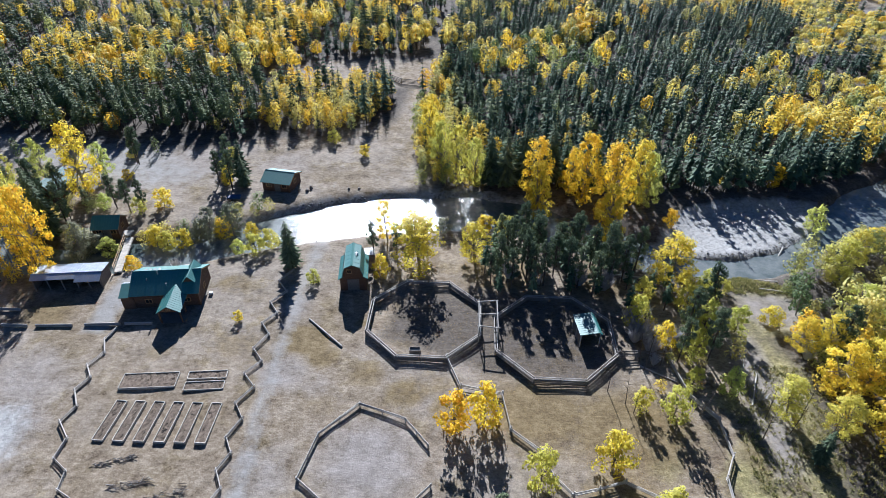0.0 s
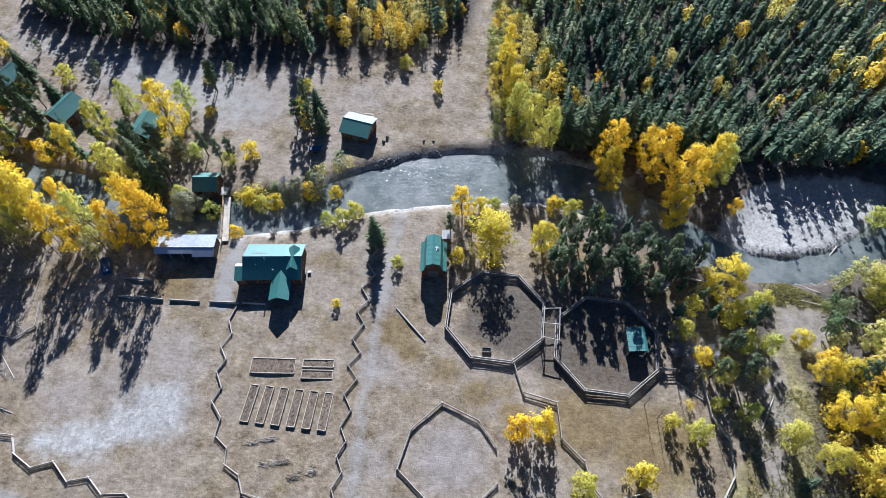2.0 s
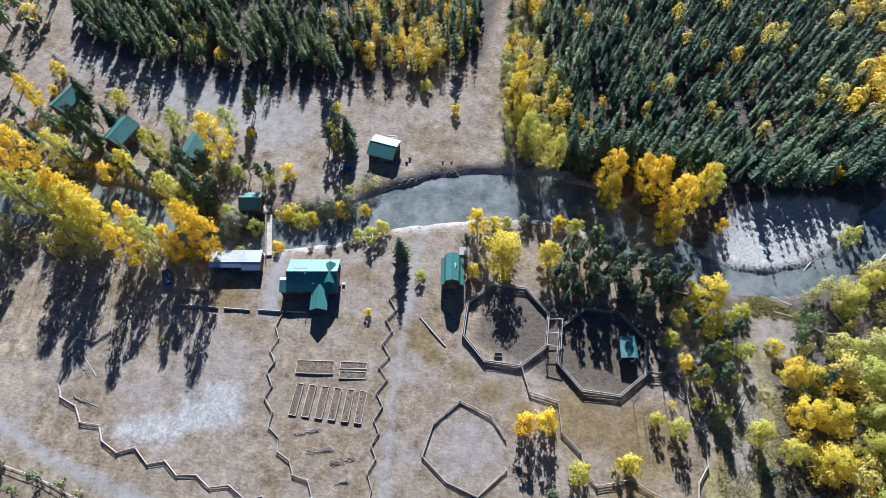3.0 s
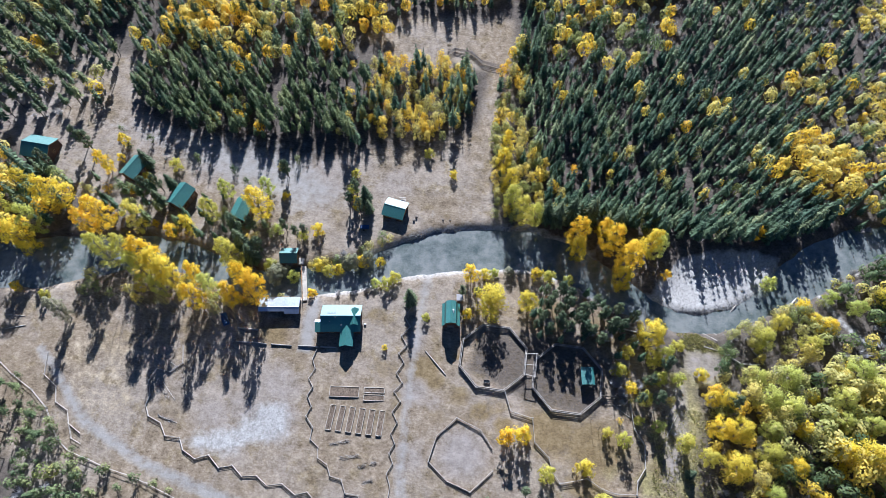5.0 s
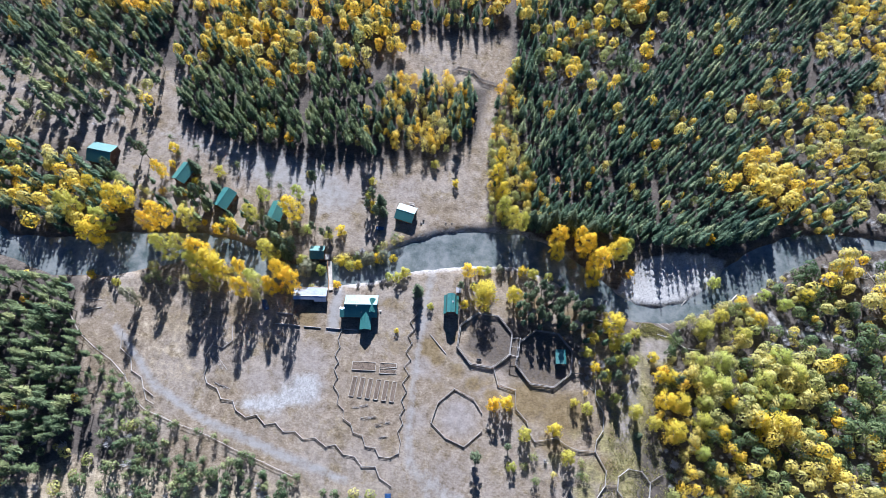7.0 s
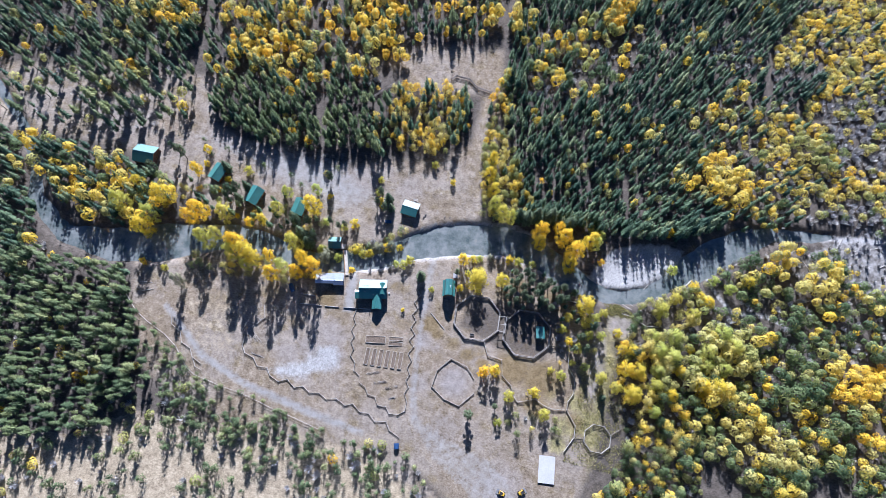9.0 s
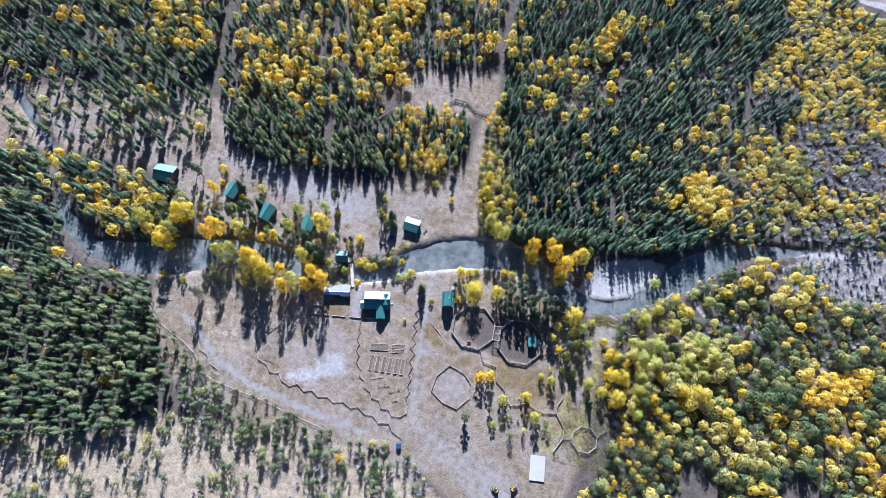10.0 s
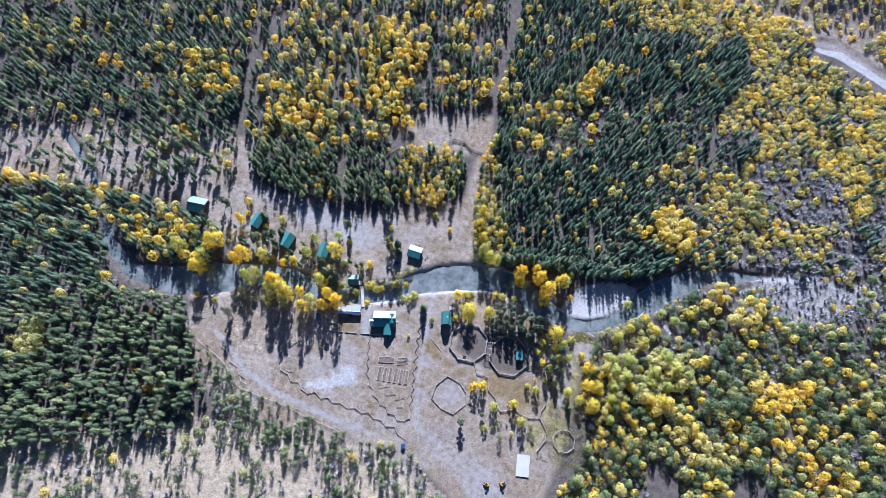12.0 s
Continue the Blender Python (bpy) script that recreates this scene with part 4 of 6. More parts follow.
# low log kerbs before the lodge and the shed, and the fallen pole
for (xa, ya), (xb, yb) in (((-65.8, 57.9), (-62.2, 58.1)), ((-61.9, 58.2), (-58.3, 58.2)), ((-57.2, 58.3), (-52.2, 58.6)), ((-50.6, 58.8), (-45.8, 59.2)), ((-45.2, 59.3), (-41.4, 59.6)), ((-66.3, 61.3), (-61.3, 61.4))):
    kerb = thing("log_kerb", pose((xa + xb) / 2, (ya + yb) / 2, 0), "low wall of two stacked weathered logs", "log wall", "log kerbs")
    log_between("log", (xa, ya, 0.13), (xb, yb, 0.13), 0.13, kerb)
    log_between("log", (xa, ya + 0.05, 0.34), (xb, yb + 0.05, 0.34), 0.11, kerb)


def lying_log(xa, ya, xb, yb, r, label="bleached fallen log lying on the ground"):
    z = [float(ground_height(np.array(x), np.array(y))) for x, y in ((xa, ya), (xb, yb))]
    ob = log_between("fallen_log", (xa, ya, z[0] + r * 0.8), (xb, yb, z[1] + r * 0.8), r, None)
    tagged(ob, label, "log", "fallen logs")


lying_log(-20.0, 61.7, -14.5, 56.7, 0.14, "long pale pole lying on dry grass")
for row in ((46, 71.7, 51, 70.9, 0.14), (49, 76, 53, 73.6, 0.12), (66, 83, 72, 90, 0.2), (52, 80, 55, 84, 0.15), (24, 74, 31, 73, 0.2), (57, 73, 60, 69, 0.15)):
    lying_log(*row)
for k in range(26):
    x, y = rng.uniform(108, 176), rng.uniform(90, 124)
    if off_poly(np.array(x), np.array(y), BRAID) < 0:
        an = rng.uniform(0, 3.14)
        lying_log(x, y, x + rng.uniform(3, 9) * math.cos(an), y + rng.uniform(3, 9) * math.sin(an), rng.uniform(0.09, 0.2), "bleached driftwood log stranded on gravel")


def brush_pile(xa, ya, xb, yb, wide):
    """A long low heap of crossing sticks."""
    n = math.hypot(xb - xa, yb - ya)
    ob = thing("brush_pile", pose((xa + xb) / 2, (ya + yb) / 2, float(ground_height(np.array(xa), np.array(ya))), 0, 0, math.degrees(math.atan2(yb - ya, xb - xa))), "long low heap of dry brown sticks on the grass", "brush pile", "brush piles")
    for material, count_ in ((dark_wood, 26), (weathered, 16)):
        bm = bmesh.new()
        for _ in range(count_):
            u, v, an, ln = rng.uniform(-n / 2, n / 2), rng.normal(0, wide / 3), rng.normal(0, 0.5), rng.uniform(0.4, 1.3)
            h = max(0.05, 0.35 * (1 - abs(v) / wide)) * rng.uniform(0.3, 1)
            rod(bm, (u - ln / 2 * math.cos(an), v - ln / 2 * math.sin(an), 0.03), (u + ln / 2 * math.cos(an), v + ln / 2 * math.sin(an), h), 0.035, 0.02, 4)
        tagged(part("sticks", bm, material, ob), kind="stuff")


for row in ((-38, 37.5, -34, 38.9, 0.5), (-35, 35, -31, 36.2, 0.6), (-30.6, 33.6, -27.2, 35.4, 0.8), (-29.2, 30.7, -27.4, 31.4, 0.4), (-81, 46, -77.5, 42.5, 0.6), (-80, 51, -77.5, 49.6, 0.5), (-78.5, 38.6, -74.8, 37.6, 0.5)):
    brush_pile(*row)
for row in ((-80, 46, -76, 42.5, 0.1), (-78.5, 38.5, -73.8, 37.5, 0.09), (-123, 53.5, -118.5, 55, 0.14), (-124, 57, -119.5, 57.2, 0.12)):
    lying_log(*row[:4], row[4] * 0.7, "thin grey log lying in the dry field")

for row in ((39.2, 54.6, 36.7, 49.4, 0.1), (38.8, 58.5, 37.6, 54.6, 0.09), (50.6, 70.6, 54.3, 68.7, 0.2), (55.1, 68.6, 58.8, 68.9, 0.18), (46.5, 75.5, 49.5, 73.5, 0.12), (24.5, 55, 28.5, 52.5, 0.1)):
    lying_log(*row, "bleached fallen trunk among trees near the bank")


def stump(x, y, r, h):
    bm = bmesh.new()
    rod(bm, (0, 0, -0.1), (0, 0, h * 0.5), r * 1.25, r, 9)
    rod(bm, (0, 0, h * 0.5), (0.03, 0.02, h), r, r * 0.9, 9)
    for an in (0.4, 2.3, 4.4):
        rod(bm, (r * 0.7 * math.cos(an), r * 0.7 * math.sin(an), 0.12), (r * 2.1 * math.cos(an), r * 2.1 * math.sin(an), -0.03), r * 0.35, r * 0.12, 5)
    ob = mesh_bm("tree_stump", bm, dark_wood)
    tagged(put("tree_stump", ob, pose(x, y, float(ground_height(np.array(x), np.array(y))))), "dark cut tree stump standing on dry meadow", "stump", "tree stumps")


for row in ((-28.4, 96.6, 0.3, 0.5), (-27.9, 97.7, 0.26, 0.6), (-20.7, 97.8, 0.2, 0.35), (-18.8, 98.0, 0.22, 0.3)):
    stump(*row)


def lumber_heap(x, y, rz, material, label, n, long_):
    """Boards thrown crosswise on one another."""
    ob = thing("lumber_heap", pose(x, y, float(ground_height(np.array(x), np.array(y))), 0, 0, rz), label, "lumber heap", "heaps beside buildings")
    for k in range(n):
        bm = bmesh.new()
        box(bm, -long_ / 2 * rng.uniform(0.6, 1), -0.11, 0, long_ / 2 * rng.uniform(0.6, 1), 0.11, 0.05, 0.008)
        part("board", bm, material, ob, local=pose(rng.normal(0, 0.2), rng.normal(0, 0.3), 0.05 * k, 0, 0, rng.normal(0, 25)))


lumber_heap(-32.6, 102.6, -10, plank_wood, "heap of pale boards behind the log cabin", 9, 1.9)
tarp = thing("covered_load", pose(-70.1, 63.0, 0, 0, 0, -58), "low load under a dark blue tarpaulin beside the shed", "tarpaulin")
bm = bmesh.new()
prism(bm, [(-0.75, 0), (0.75, 0), (0.7, 0.7), (0.2, 0.95), (-0.3, 0.9), (-0.72, 0.65)], -1.5, 1.5, "x")
bmesh.ops.subdivide_edges(bm, edges=bm.edges, cuts=3, use_grid_fill=True)
for v in bm.verts:
    v.co += Vector(rng.normal(0, 0.03, 3))
part("tarpaulin", bm, blue_tarp, tarp)
trough = thing("water_trough", pose(-4.7, 56.3, 0, 0, 0, 4), "small dark trough standing inside the corral", "trough")
bm = bmesh.new()
box(bm, -0.7, -0.35, 0.0, 0.7, 0.35, 0.08)
for s in (-1, 1):
    box(bm, -0.7, s * 0.35 - 0.04, 0.08, 0.7, s * 0.35 + 0.04, 0.5, 0.015)
    box(bm, s * 0.7 - 0.04, -0.31, 0.08, s * 0.7 + 0.04, 0.31, 0.5, 0.015)
part("tub", bm, dark_wood, trough)
bm = bmesh.new()
box(bm, -0.655, -0.305, 0.3, 0.655, 0.305, 0.38)
part("water_surface", bm, glass, trough)
crate = thing("white_crate", pose(-35.7, 66.4, 0, 0, 0, 12) @ Matrix.Scale(0.6, 4), "small white crate on dry grass behind the lodge", "crate")
bm = bmesh.new()
box(bm, -0.45, -0.3, 0.0, 0.45, 0.3, 0.5, 0.04)
part("body", bm, white_paint, crate)
bm = bmesh.new()
box(bm, -0.48, -0.33, 0.5, 0.48, 0.33, 0.57, 0.02)
part("lid", bm, white_paint, crate)


def sapling(x, y, h):
    """A bare young tree: a thin leaning stem with a few short twigs."""
    ob = thing("bare_sapling", pose(x, y, float(ground_height(np.array(x), np.array(y))) - 0.1), "thin leafless sapling with a few short twigs", "sapling", "bare saplings")
    lean = rng.normal(0, 0.25, 2)
    bm = bmesh.new()
    rod(bm, (0, 0, 0), (lean[0], lean[1], h), 0.055, 0.02, 5)
    part("stem", bm, bark, ob)
    bm = bmesh.new()
    for _ in range(9):
        f, an, n = rng.uniform(0.35, 0.95), rng.uniform(0, 6.28), rng.uniform(0.3, 0.8)
        rod(bm, (lean[0] * f, lean[1] * f, h * f), (lean[0] * f + n * math.cos(an), lean[1] * f + n * math.sin(an), h * f + 0.5 * n), 0.025, 0.01, 3)
    tagged(part("twigs", bm, bark, ob), kind="stuff")


for x, y, h in ((19.6, 50.8, 4.2), (21.4, 48.9, 4.6), (22.1, 47.6, 4.0), (24.8, 54.3, 6.5), (24.6, 55.8, 5.0), (27.1, 55.2, 5.0), (29.8, 47.6, 4.5), (37.5, 47.5, 5.5), (39.5, 45.5, 5.0), (41.0, 47.0, 6.0), (43.0, 44.0, 5.0), (36.0, 44.5, 4.5), (33.5, 57.0, 5.0), (9.0, 71.5, 6.0), (13.0, 70.5, 6.0), (17.5, 69.0, 6.0)):
    sapling(x, y, h)
for k in range(46):
    x, y = -97 + 36 * ((k * 0.618) % 1.0), rng.uniform(62.5, 71.5) - 0.05 * k % 2
    sapling(x, y, rng.uniform(5.5, 9.5))

# ---- garden beds ----
def raised_bed(x, y, rz, w, l, label):
    b = thing("raised_bed", pose(x, y, 0, 0, 0, rz), label, "garden bed", "raised beds")
    for s in (-1, 1):
        bm = bmesh.new()
        box(bm, s * w / 2 - 0.045, -l / 2, -0.1, s * w / 2 + 0.045, l / 2, 0.27, 0.015)
        part("side_board", bm, plank_wood, b)
        bm = bmesh.new()
        box(bm, -w / 2 + 0.047, s * l / 2 - 0.045, -0.1, w / 2 - 0.047, s * l / 2 + 0.045, 0.27, 0.015)
        part("end_board", bm, plank_wood, b)
    nx, ny = max(3, round(w / 0.25)), max(3, round(l / 0.25))
    us, vs = np.meshgrid(np.linspace(-w / 2 + 0.06, w / 2 - 0.06, nx + 1), np.linspace(-l / 2 + 0.06, l / 2 - 0.06, ny + 1))
    zs = 0.16 + 0.05 * ripple(us * 9 + x, vs * 9 + y, 3.0, x) + rng.normal(0, 0.025, us.shape)
    idx = np.arange(us.size).reshape(us.shape)
    F = np.stack([idx[:-1, :-1], idx[:-1, 1:], idx[1:, 1:], idx[1:, :-1]], -1).reshape(-1, 4)
    ob = new("soil", mesh_np("soil", np.stack([us, vs, zs], -1).reshape(-1, 3), F, [soil], smooth=True))
    ob.parent = b
    stems = bmesh.new()
    for _ in range(int(w * l * 9)):
        u, v = rng.uniform(-w / 2 + 0.15, w / 2 - 0.15), rng.uniform(-l / 2 + 0.15, l / 2 - 0.15)
        an, ln = rng.uniform(0, 6.28), rng.uniform(0.15, 0.4)
        rod(stems, (u, v, 0.12), (u + ln * math.cos(an), v + ln * math.sin(an), rng.uniform(0.2, 0.38)), 0.026, 0.012, 3)
    tagged(part("dead_stems", stems, straw_stems, b), kind="stuff")


for k in range(6):
    raised_bed(-39.2 + 2.31 * k, 43.45 + 0.04 * k, -1.5 + 0.35 * k, 1.25, 5.6, "long narrow raised bed of bleached boards with bare soil")
raised_bed(-37.3, 49.55, 5.8, 6.8, 2.35, "wide raised bed of bleached boards with bare soil")
raised_bed(-30.4, 50.8, 6.2, 4.8, 1.2, "short raised bed of bleached boards with bare soil")
raised_bed(-30.2, 49.05, 6.2, 4.8, 1.3, "short raised bed of bleached boards with bare soil")

# ---- machines and odds and ends ----
def loader(x, y, rz, label):
    v = thing("loader", pose(x, y, 0, 0, 0, rz), label, "loader", "machines")
    bm = bmesh.new()
    box(bm, -0.9, -0.5, 0.45, 0.7, 0.5, 1.05, 0.06)
    box(bm, -0.95, -0.42, 1.05, -0.3, 0.42, 1.35, 0.05)
    part("body", bm, yellow_paint, v)
    bm = bmesh.new()
    for cx in (-0.25, 0.55):
        for cy in (-0.42, 0.42):
            box(bm, cx - 0.04, cy - 0.04, 1.05, cx + 0.04, cy + 0.04, 1.95)
    box(bm, -0.32, -0.5, 1.95, 0.65, 0.5, 2.02, 0.02)
    part("cab", bm, black_rubber, v, "black cab frame and roof")
    for cx in (-0.6, 0.45):
        for s in (-1, 1):
            bm = bmesh.new()
            rod(bm, (cx, s * 0.52, 0.4), (cx, s * 0.8, 0.4), 0.4, sides=16)
            w = part("wheel", bm, black_rubber, v)
            bm = bmesh.new()
            rod(bm, (cx, s * 0.8, 0.4), (cx, s * 0.815, 0.4), 0.2, sides=12)
            part("rim", bm, yellow_paint, w)
    for s in (-1, 1):
        bm = bmesh.new()
        rod(bm, (-0.6, s * 0.58, 1.2), (1.1, s * 0.58, 0.55), 0.07)
        part("arm", bm, yellow_paint, v)
    bm = bmesh.new()
    prism(bm, [(1.05, 0.1), (1.65, 0.08), (1.65, 0.12), (1.12, 0.16), (1.1, 0.7), (1.04, 0.7)], -0.8, 0.8, "y")
    part("bucket", bm, steel, v)


loader(11.6, 7.4, 160, "small yellow loader parked on the gravel yard")
loader(17.9, 8.6, 35, "yellow compact loader with black cab on gravel")
tent = thing("covered_stack", pose(-24.0, 16.3, 0, 0, 0, 10), "stack under a bright blue tarpaulin among small pines", "tarpaulin")
bm = bmesh.new()
prism(bm, [(-0.8, 0), (0.8, 0), (0.75, 1.0), (0.2, 1.35), (-0.3, 1.3), (-0.78, 0.95)], -0.9, 0.9, "y")
bmesh.ops.subdivide_edges(bm, edges=bm.edges, cuts=3, use_grid_fill=True)
for v in bm.verts:
    v.co += Vector(rng.normal(0, 0.03, 3))
part("tarpaulin", bm, blue_tarp, tent)
trailer = thing("flat_trailer", pose(-40.9, 92.6, 0, 0, 0, 6), "small flat trailer under a blue tarpaulin in the trees' shade", "trailer")
bm = bmesh.new()
box(bm, -1.2, -0.55, 0.55, 1.2, 0.55, 0.95, 0.05)
part("load", bm, blue_tarp, trailer)
bm = bmesh.new()
box(bm, -1.25, -0.6, 0.45, 1.25, 0.6, 0.55)
rod(bm, (1.25, 0, 0.5), (2.2, 0, 0.42), 0.05)
part("bed", bm, dark_wood, trailer)
for s in (-1, 1):
    bm = bmesh.new()
    rod(bm, (-0.2, s * 0.62, 0.3), (-0.2, s * 0.8, 0.3), 0.3, sides=14)
    part("wheel", bm, black_rubber, trailer)

# ---- trees ----
def conifer_shape(seed, height, radius, whorls, arms, bare, droop=0.35, blunt=0.75, broad=0.27):
    """Trunk and whorls of boughs, each a folded spray with a ragged edge; blunt below 0.7 rounds the top."""
    g = np.random.default_rng(seed)
    V, F, M = [], [], []
    for s, r in ((0, 0.018), (1, 0.002)):
        for j in range(3):
            an = 2.1 * j + 0.3 * s
            V.append((height * r * math.cos(an), height * r * math.sin(an), height * s * 0.98))
    for j in range(3):
        k = (j + 1) % 3
        F += [(j, k, 3 + k), (j, 3 + k, 3 + j)]
        M += [0, 0]
    for i in range(whorls):
        f = bare + (0.985 - bare) * (i + g.uniform(0.2, 0.8)) / whorls
        u = (f - bare) / (1 - bare)
        reach = radius * (1 - u) ** blunt * (0.55 + 0.45 * min(1, u / 0.12)) + 0.06 * radius
        n = max(3, round(arms * (1 - 0.45 * u)))
        turn = g.uniform(0, 6.28)
        for j in range(n):
            an = turn + 6.283 * (j + g.uniform(-0.3, 0.3)) / n
            r = reach * g.uniform(0.65, 1.2)
            w = r * broad * g.uniform(0.75, 1.25)
            c, s = math.cos(an), math.sin(an)
            z0 = height * f
            z1, z2 = z0 - r * droop * g.uniform(0.3, 0.8), z0 - r * droop * g.uniform(0.8, 1.5)
            b = len(V)
            V += [(0, 0, z0 + 0.06 * r), (0.55 * r * c - w * s, 0.55 * r * s + w * c, z1 - 0.12 * r), (r * c, r * s, z2), (0.55 * r * c + w * s, 0.55 * r * s - w * c, z1 - 0.12 * r)]
            F += [(b, b + 1, b + 2), (b, b + 2, b + 3)]
            M += [1, 1]
    return np.array(V), np.array(F), np.array(M)


def broadleaf_shape(seed, height, radius, clumps, leaves, size, trunk_to=0.5, low=0.22, limbs=True, sides=4, ragged=0.55, point=0.0):
    """A tapered trunk with limbs, and a crown of leaf sprays gathered in uneven clumps with gaps between."""
    g = np.random.default_rng(seed)
    V, F, M = [], [], []

    def limb(a, b, r0, r1):
        a, b = np.array(a, float), np.array(b, float)
        w = b - a
        w /= np.linalg.norm(w) + 1e-9
        p = np.cross(w, (0.3, 0.9, 0.1))
        p /= np.linalg.norm(p)
        q = np.cross(w, p)
        base = len(V)
        for c, r in ((a, r0), (b, r1)):
            for j in range(sides):
                an = 6.283 * j / sides
                V.append(tuple(c + r * (math.cos(an) * p + math.sin(an) * q)))
        for j in range(sides):
            k = (j + 1) % sides
            F.extend([(base + j, base + k, base + sides + k), (base + j, base + sides + k, base + sides + j)])
            M.extend([0, 0])

    bend = g.normal(0, 0.04 * height, 2)
    fork = np.array((bend[0], bend[1], height * trunk_to))
    limb((0, 0, -0.2), fork, 0.022 * height, 0.014 * height)
    centres = []
    for i in range(clumps):
        f = (i + g.uniform(0, 1)) / clumps
        z = height * (low + (0.95 - low) * f)
        u = (z / height - low) / (1 - low)
        env = radius * (math.sin(math.pi * min(1, u * 0.78 + 0.2)) ** 0.8) * (1 - point * u)
        an = i * 2.39996 + g.uniform(-0.6, 0.6)
        r = env * math.sqrt(g.uniform(0.08, 1)) * 0.92
        c = np.array((r * math.cos(an) + bend[0] * f, r * math.sin(an) + bend[1] * f, z))
        centres.append(c)
        if limbs and i % 2 == 0:
            start = fork * g.uniform(0.55, 1.0)
            limb(start, c, 0.009 * height, 0.003 * height)
    cl = radius * 1.25 / clumps ** 0.36
    for c in centres:
        own = cl * g.uniform(0.6, 1.15)
        for _ in range(leaves):
            d = g.normal(0, 1, 3)
            d /= np.linalg.norm(d)
            p = c + d * own * g.uniform(0.4 + 0.5 * (ragged < 0.5), 1.0) * np.array((1, 1, 0.75))
            out = p - np.array((bend[0], bend[1], height * (low + 0.35 * (1 - low))))
            n = d + g.normal(0, ragged, 3) + np.array((0, 0, 0.35)) + (0.9 - ragged) * out / np.linalg.norm(out)
            n /= np.linalg.norm(n)
            a = np.cross(n, g.normal(0, 1, 3))
            a /= np.linalg.norm(a)
            b = np.cross(n, a)
            s = size * g.uniform(0.6, 1.3)
            base = len(V)
            V += [tuple(p - a * s), tuple(p + b * s * 0.62 + n * s * 0.2), tuple(p + a * s), tuple(p - b * s * 0.62 + n * s * 0.2)]
            F += [(base, base + 1, base + 2), (base, base + 2, base + 3)]
            M += [1, 1]
    return np.array(V), np.array(F), np.array(M)


def dome_shape(seed, height, radius, leaves, size, low=0.15):
    """A rounded, closed, lumpy crown on a short trunk, its leaf sprays lying over one another like shingles."""
    g = np.random.default_rng(seed)
    V, F, M = [], [], []
    for z, r in ((-0.2, 0.022 * height), (0.7 * height, 0.008 * height)):
        for j in range(3):
            V.append((r * math.cos(2.094 * j), r * math.sin(2.094 * j), z))
    for j in range(3):
        k = (j + 1) % 3
        F += [(j, k, 3 + k), (j, 3 + k, 3 + j)]
        M += [0, 0]
    lumps = g.normal(0, 1, (7, 3))
    lumps[:, 2] = np.abs(lumps[:, 2]) * 0.8
    lumps /= np.linalg.norm(lumps, axis=1)[:, None]
    tall = height * (1 - low) / 2
    for i in range(leaves):
        up = 1 - 1.6 * (i + g.uniform(0, 1)) / leaves
        an = i * 2.39996 + g.uniform(-0.3, 0.3)
        flat = math.sqrt(max(0, 1 - up * up))
        d = np.array((flat * math.cos(an), flat * math.sin(an), up))
        near = float(np.max(lumps @ d))
        k = 0.74 + 0.3 * max(0.0, (near - 0.6) / 0.4)
        p = d * np.array((radius, radius, tall)) * k * (g.uniform(0.9, 1.06) + (0.14 if g.uniform() < 0.1 else 0.0))
        p[2] += height * low + tall
        n = d + 0.35 * (d - lumps[int(np.argmax(lumps @ d))]) + g.normal(0, 0.26, 3) + np.array((0, 0, 0.25))
        n /= np.linalg.norm(n)
        a = np.cross(n, g.normal(0, 1, 3))
        a /= np.linalg.norm(a)
        b = np.cross(n, a)
        s = size * g.uniform(0.7, 1.25)
        base = len(V)
        V += [tuple(p - a * s), tuple(p + b * s * 0.7 - n * s * 0.12), tuple(p + a * s), tuple(p - b * s * 0.7 - n * s * 0.12)]
        F += [(base, base + 1, base + 2), (base, base + 2, base + 3)]
        M += [1, 1]
    return np.array(V), np.array(F), np.array(M)


def twig_shape(seed, height, radius, n):
    """A bare grey bush: thin crossing stems that fan out."""
    g = np.random.default_rng(seed)
    V, F = [], []
    for _ in range(n):
        an, r = g.uniform(0, 6.28), radius * math.sqrt(g.uniform(0, 1))
        top = np.array((r * math.cos(an), r * math.sin(an), height * g.uniform(0.55, 1)))
        foot = np.array((0.25 * r * math.cos(an), 0.25 * r * math.sin(an), 0.0))
        side = np.array((-math.sin(an), math.cos(an), 0)) * g.uniform(0.07, 0.17)
        fork = foot + (top - foot) * 0.5
        tip = fork + np.array((g.normal(0, 0.5), g.normal(0, 0.5), height * 0.3))
        b = len(V)
        V += [foot - side, foot + side, top, fork - side * 0.6, fork + side * 0.6, tip]
        F += [(b, b + 1, b + 2), (b + 3, b + 4, b + 5)]
    return np.array(V), np.array(F), np.ones(len(F), int)


def faced_out(shape):
    """The same shape with every leaf's face turned out of the crown."""
    v, f, m = shape
    a, b, c = v[f[:, 0]], v[f[:, 1]], v[f[:, 2]]
    back = ((np.cross(b - a, c - a) * outward((a + b + c) / 3)).sum(1) < 0) & (m == 1)
    f = f.copy()
    f[back] = f[back][:, ::-1]
    return v, f, m


def outward(v):
    """The way out of a crown at each of its points."""
    tall = v[:, 2].max()
    wide = np.abs(v[:, :2]).max()
    n = np.stack([v[:, 0] / wide, v[:, 1] / wide, (v[:, 2] - 0.4 * tall) / (0.5 * tall)], 1)
    return n / (np.linalg.norm(n, axis=1, keepdims=True) + 1e-6)


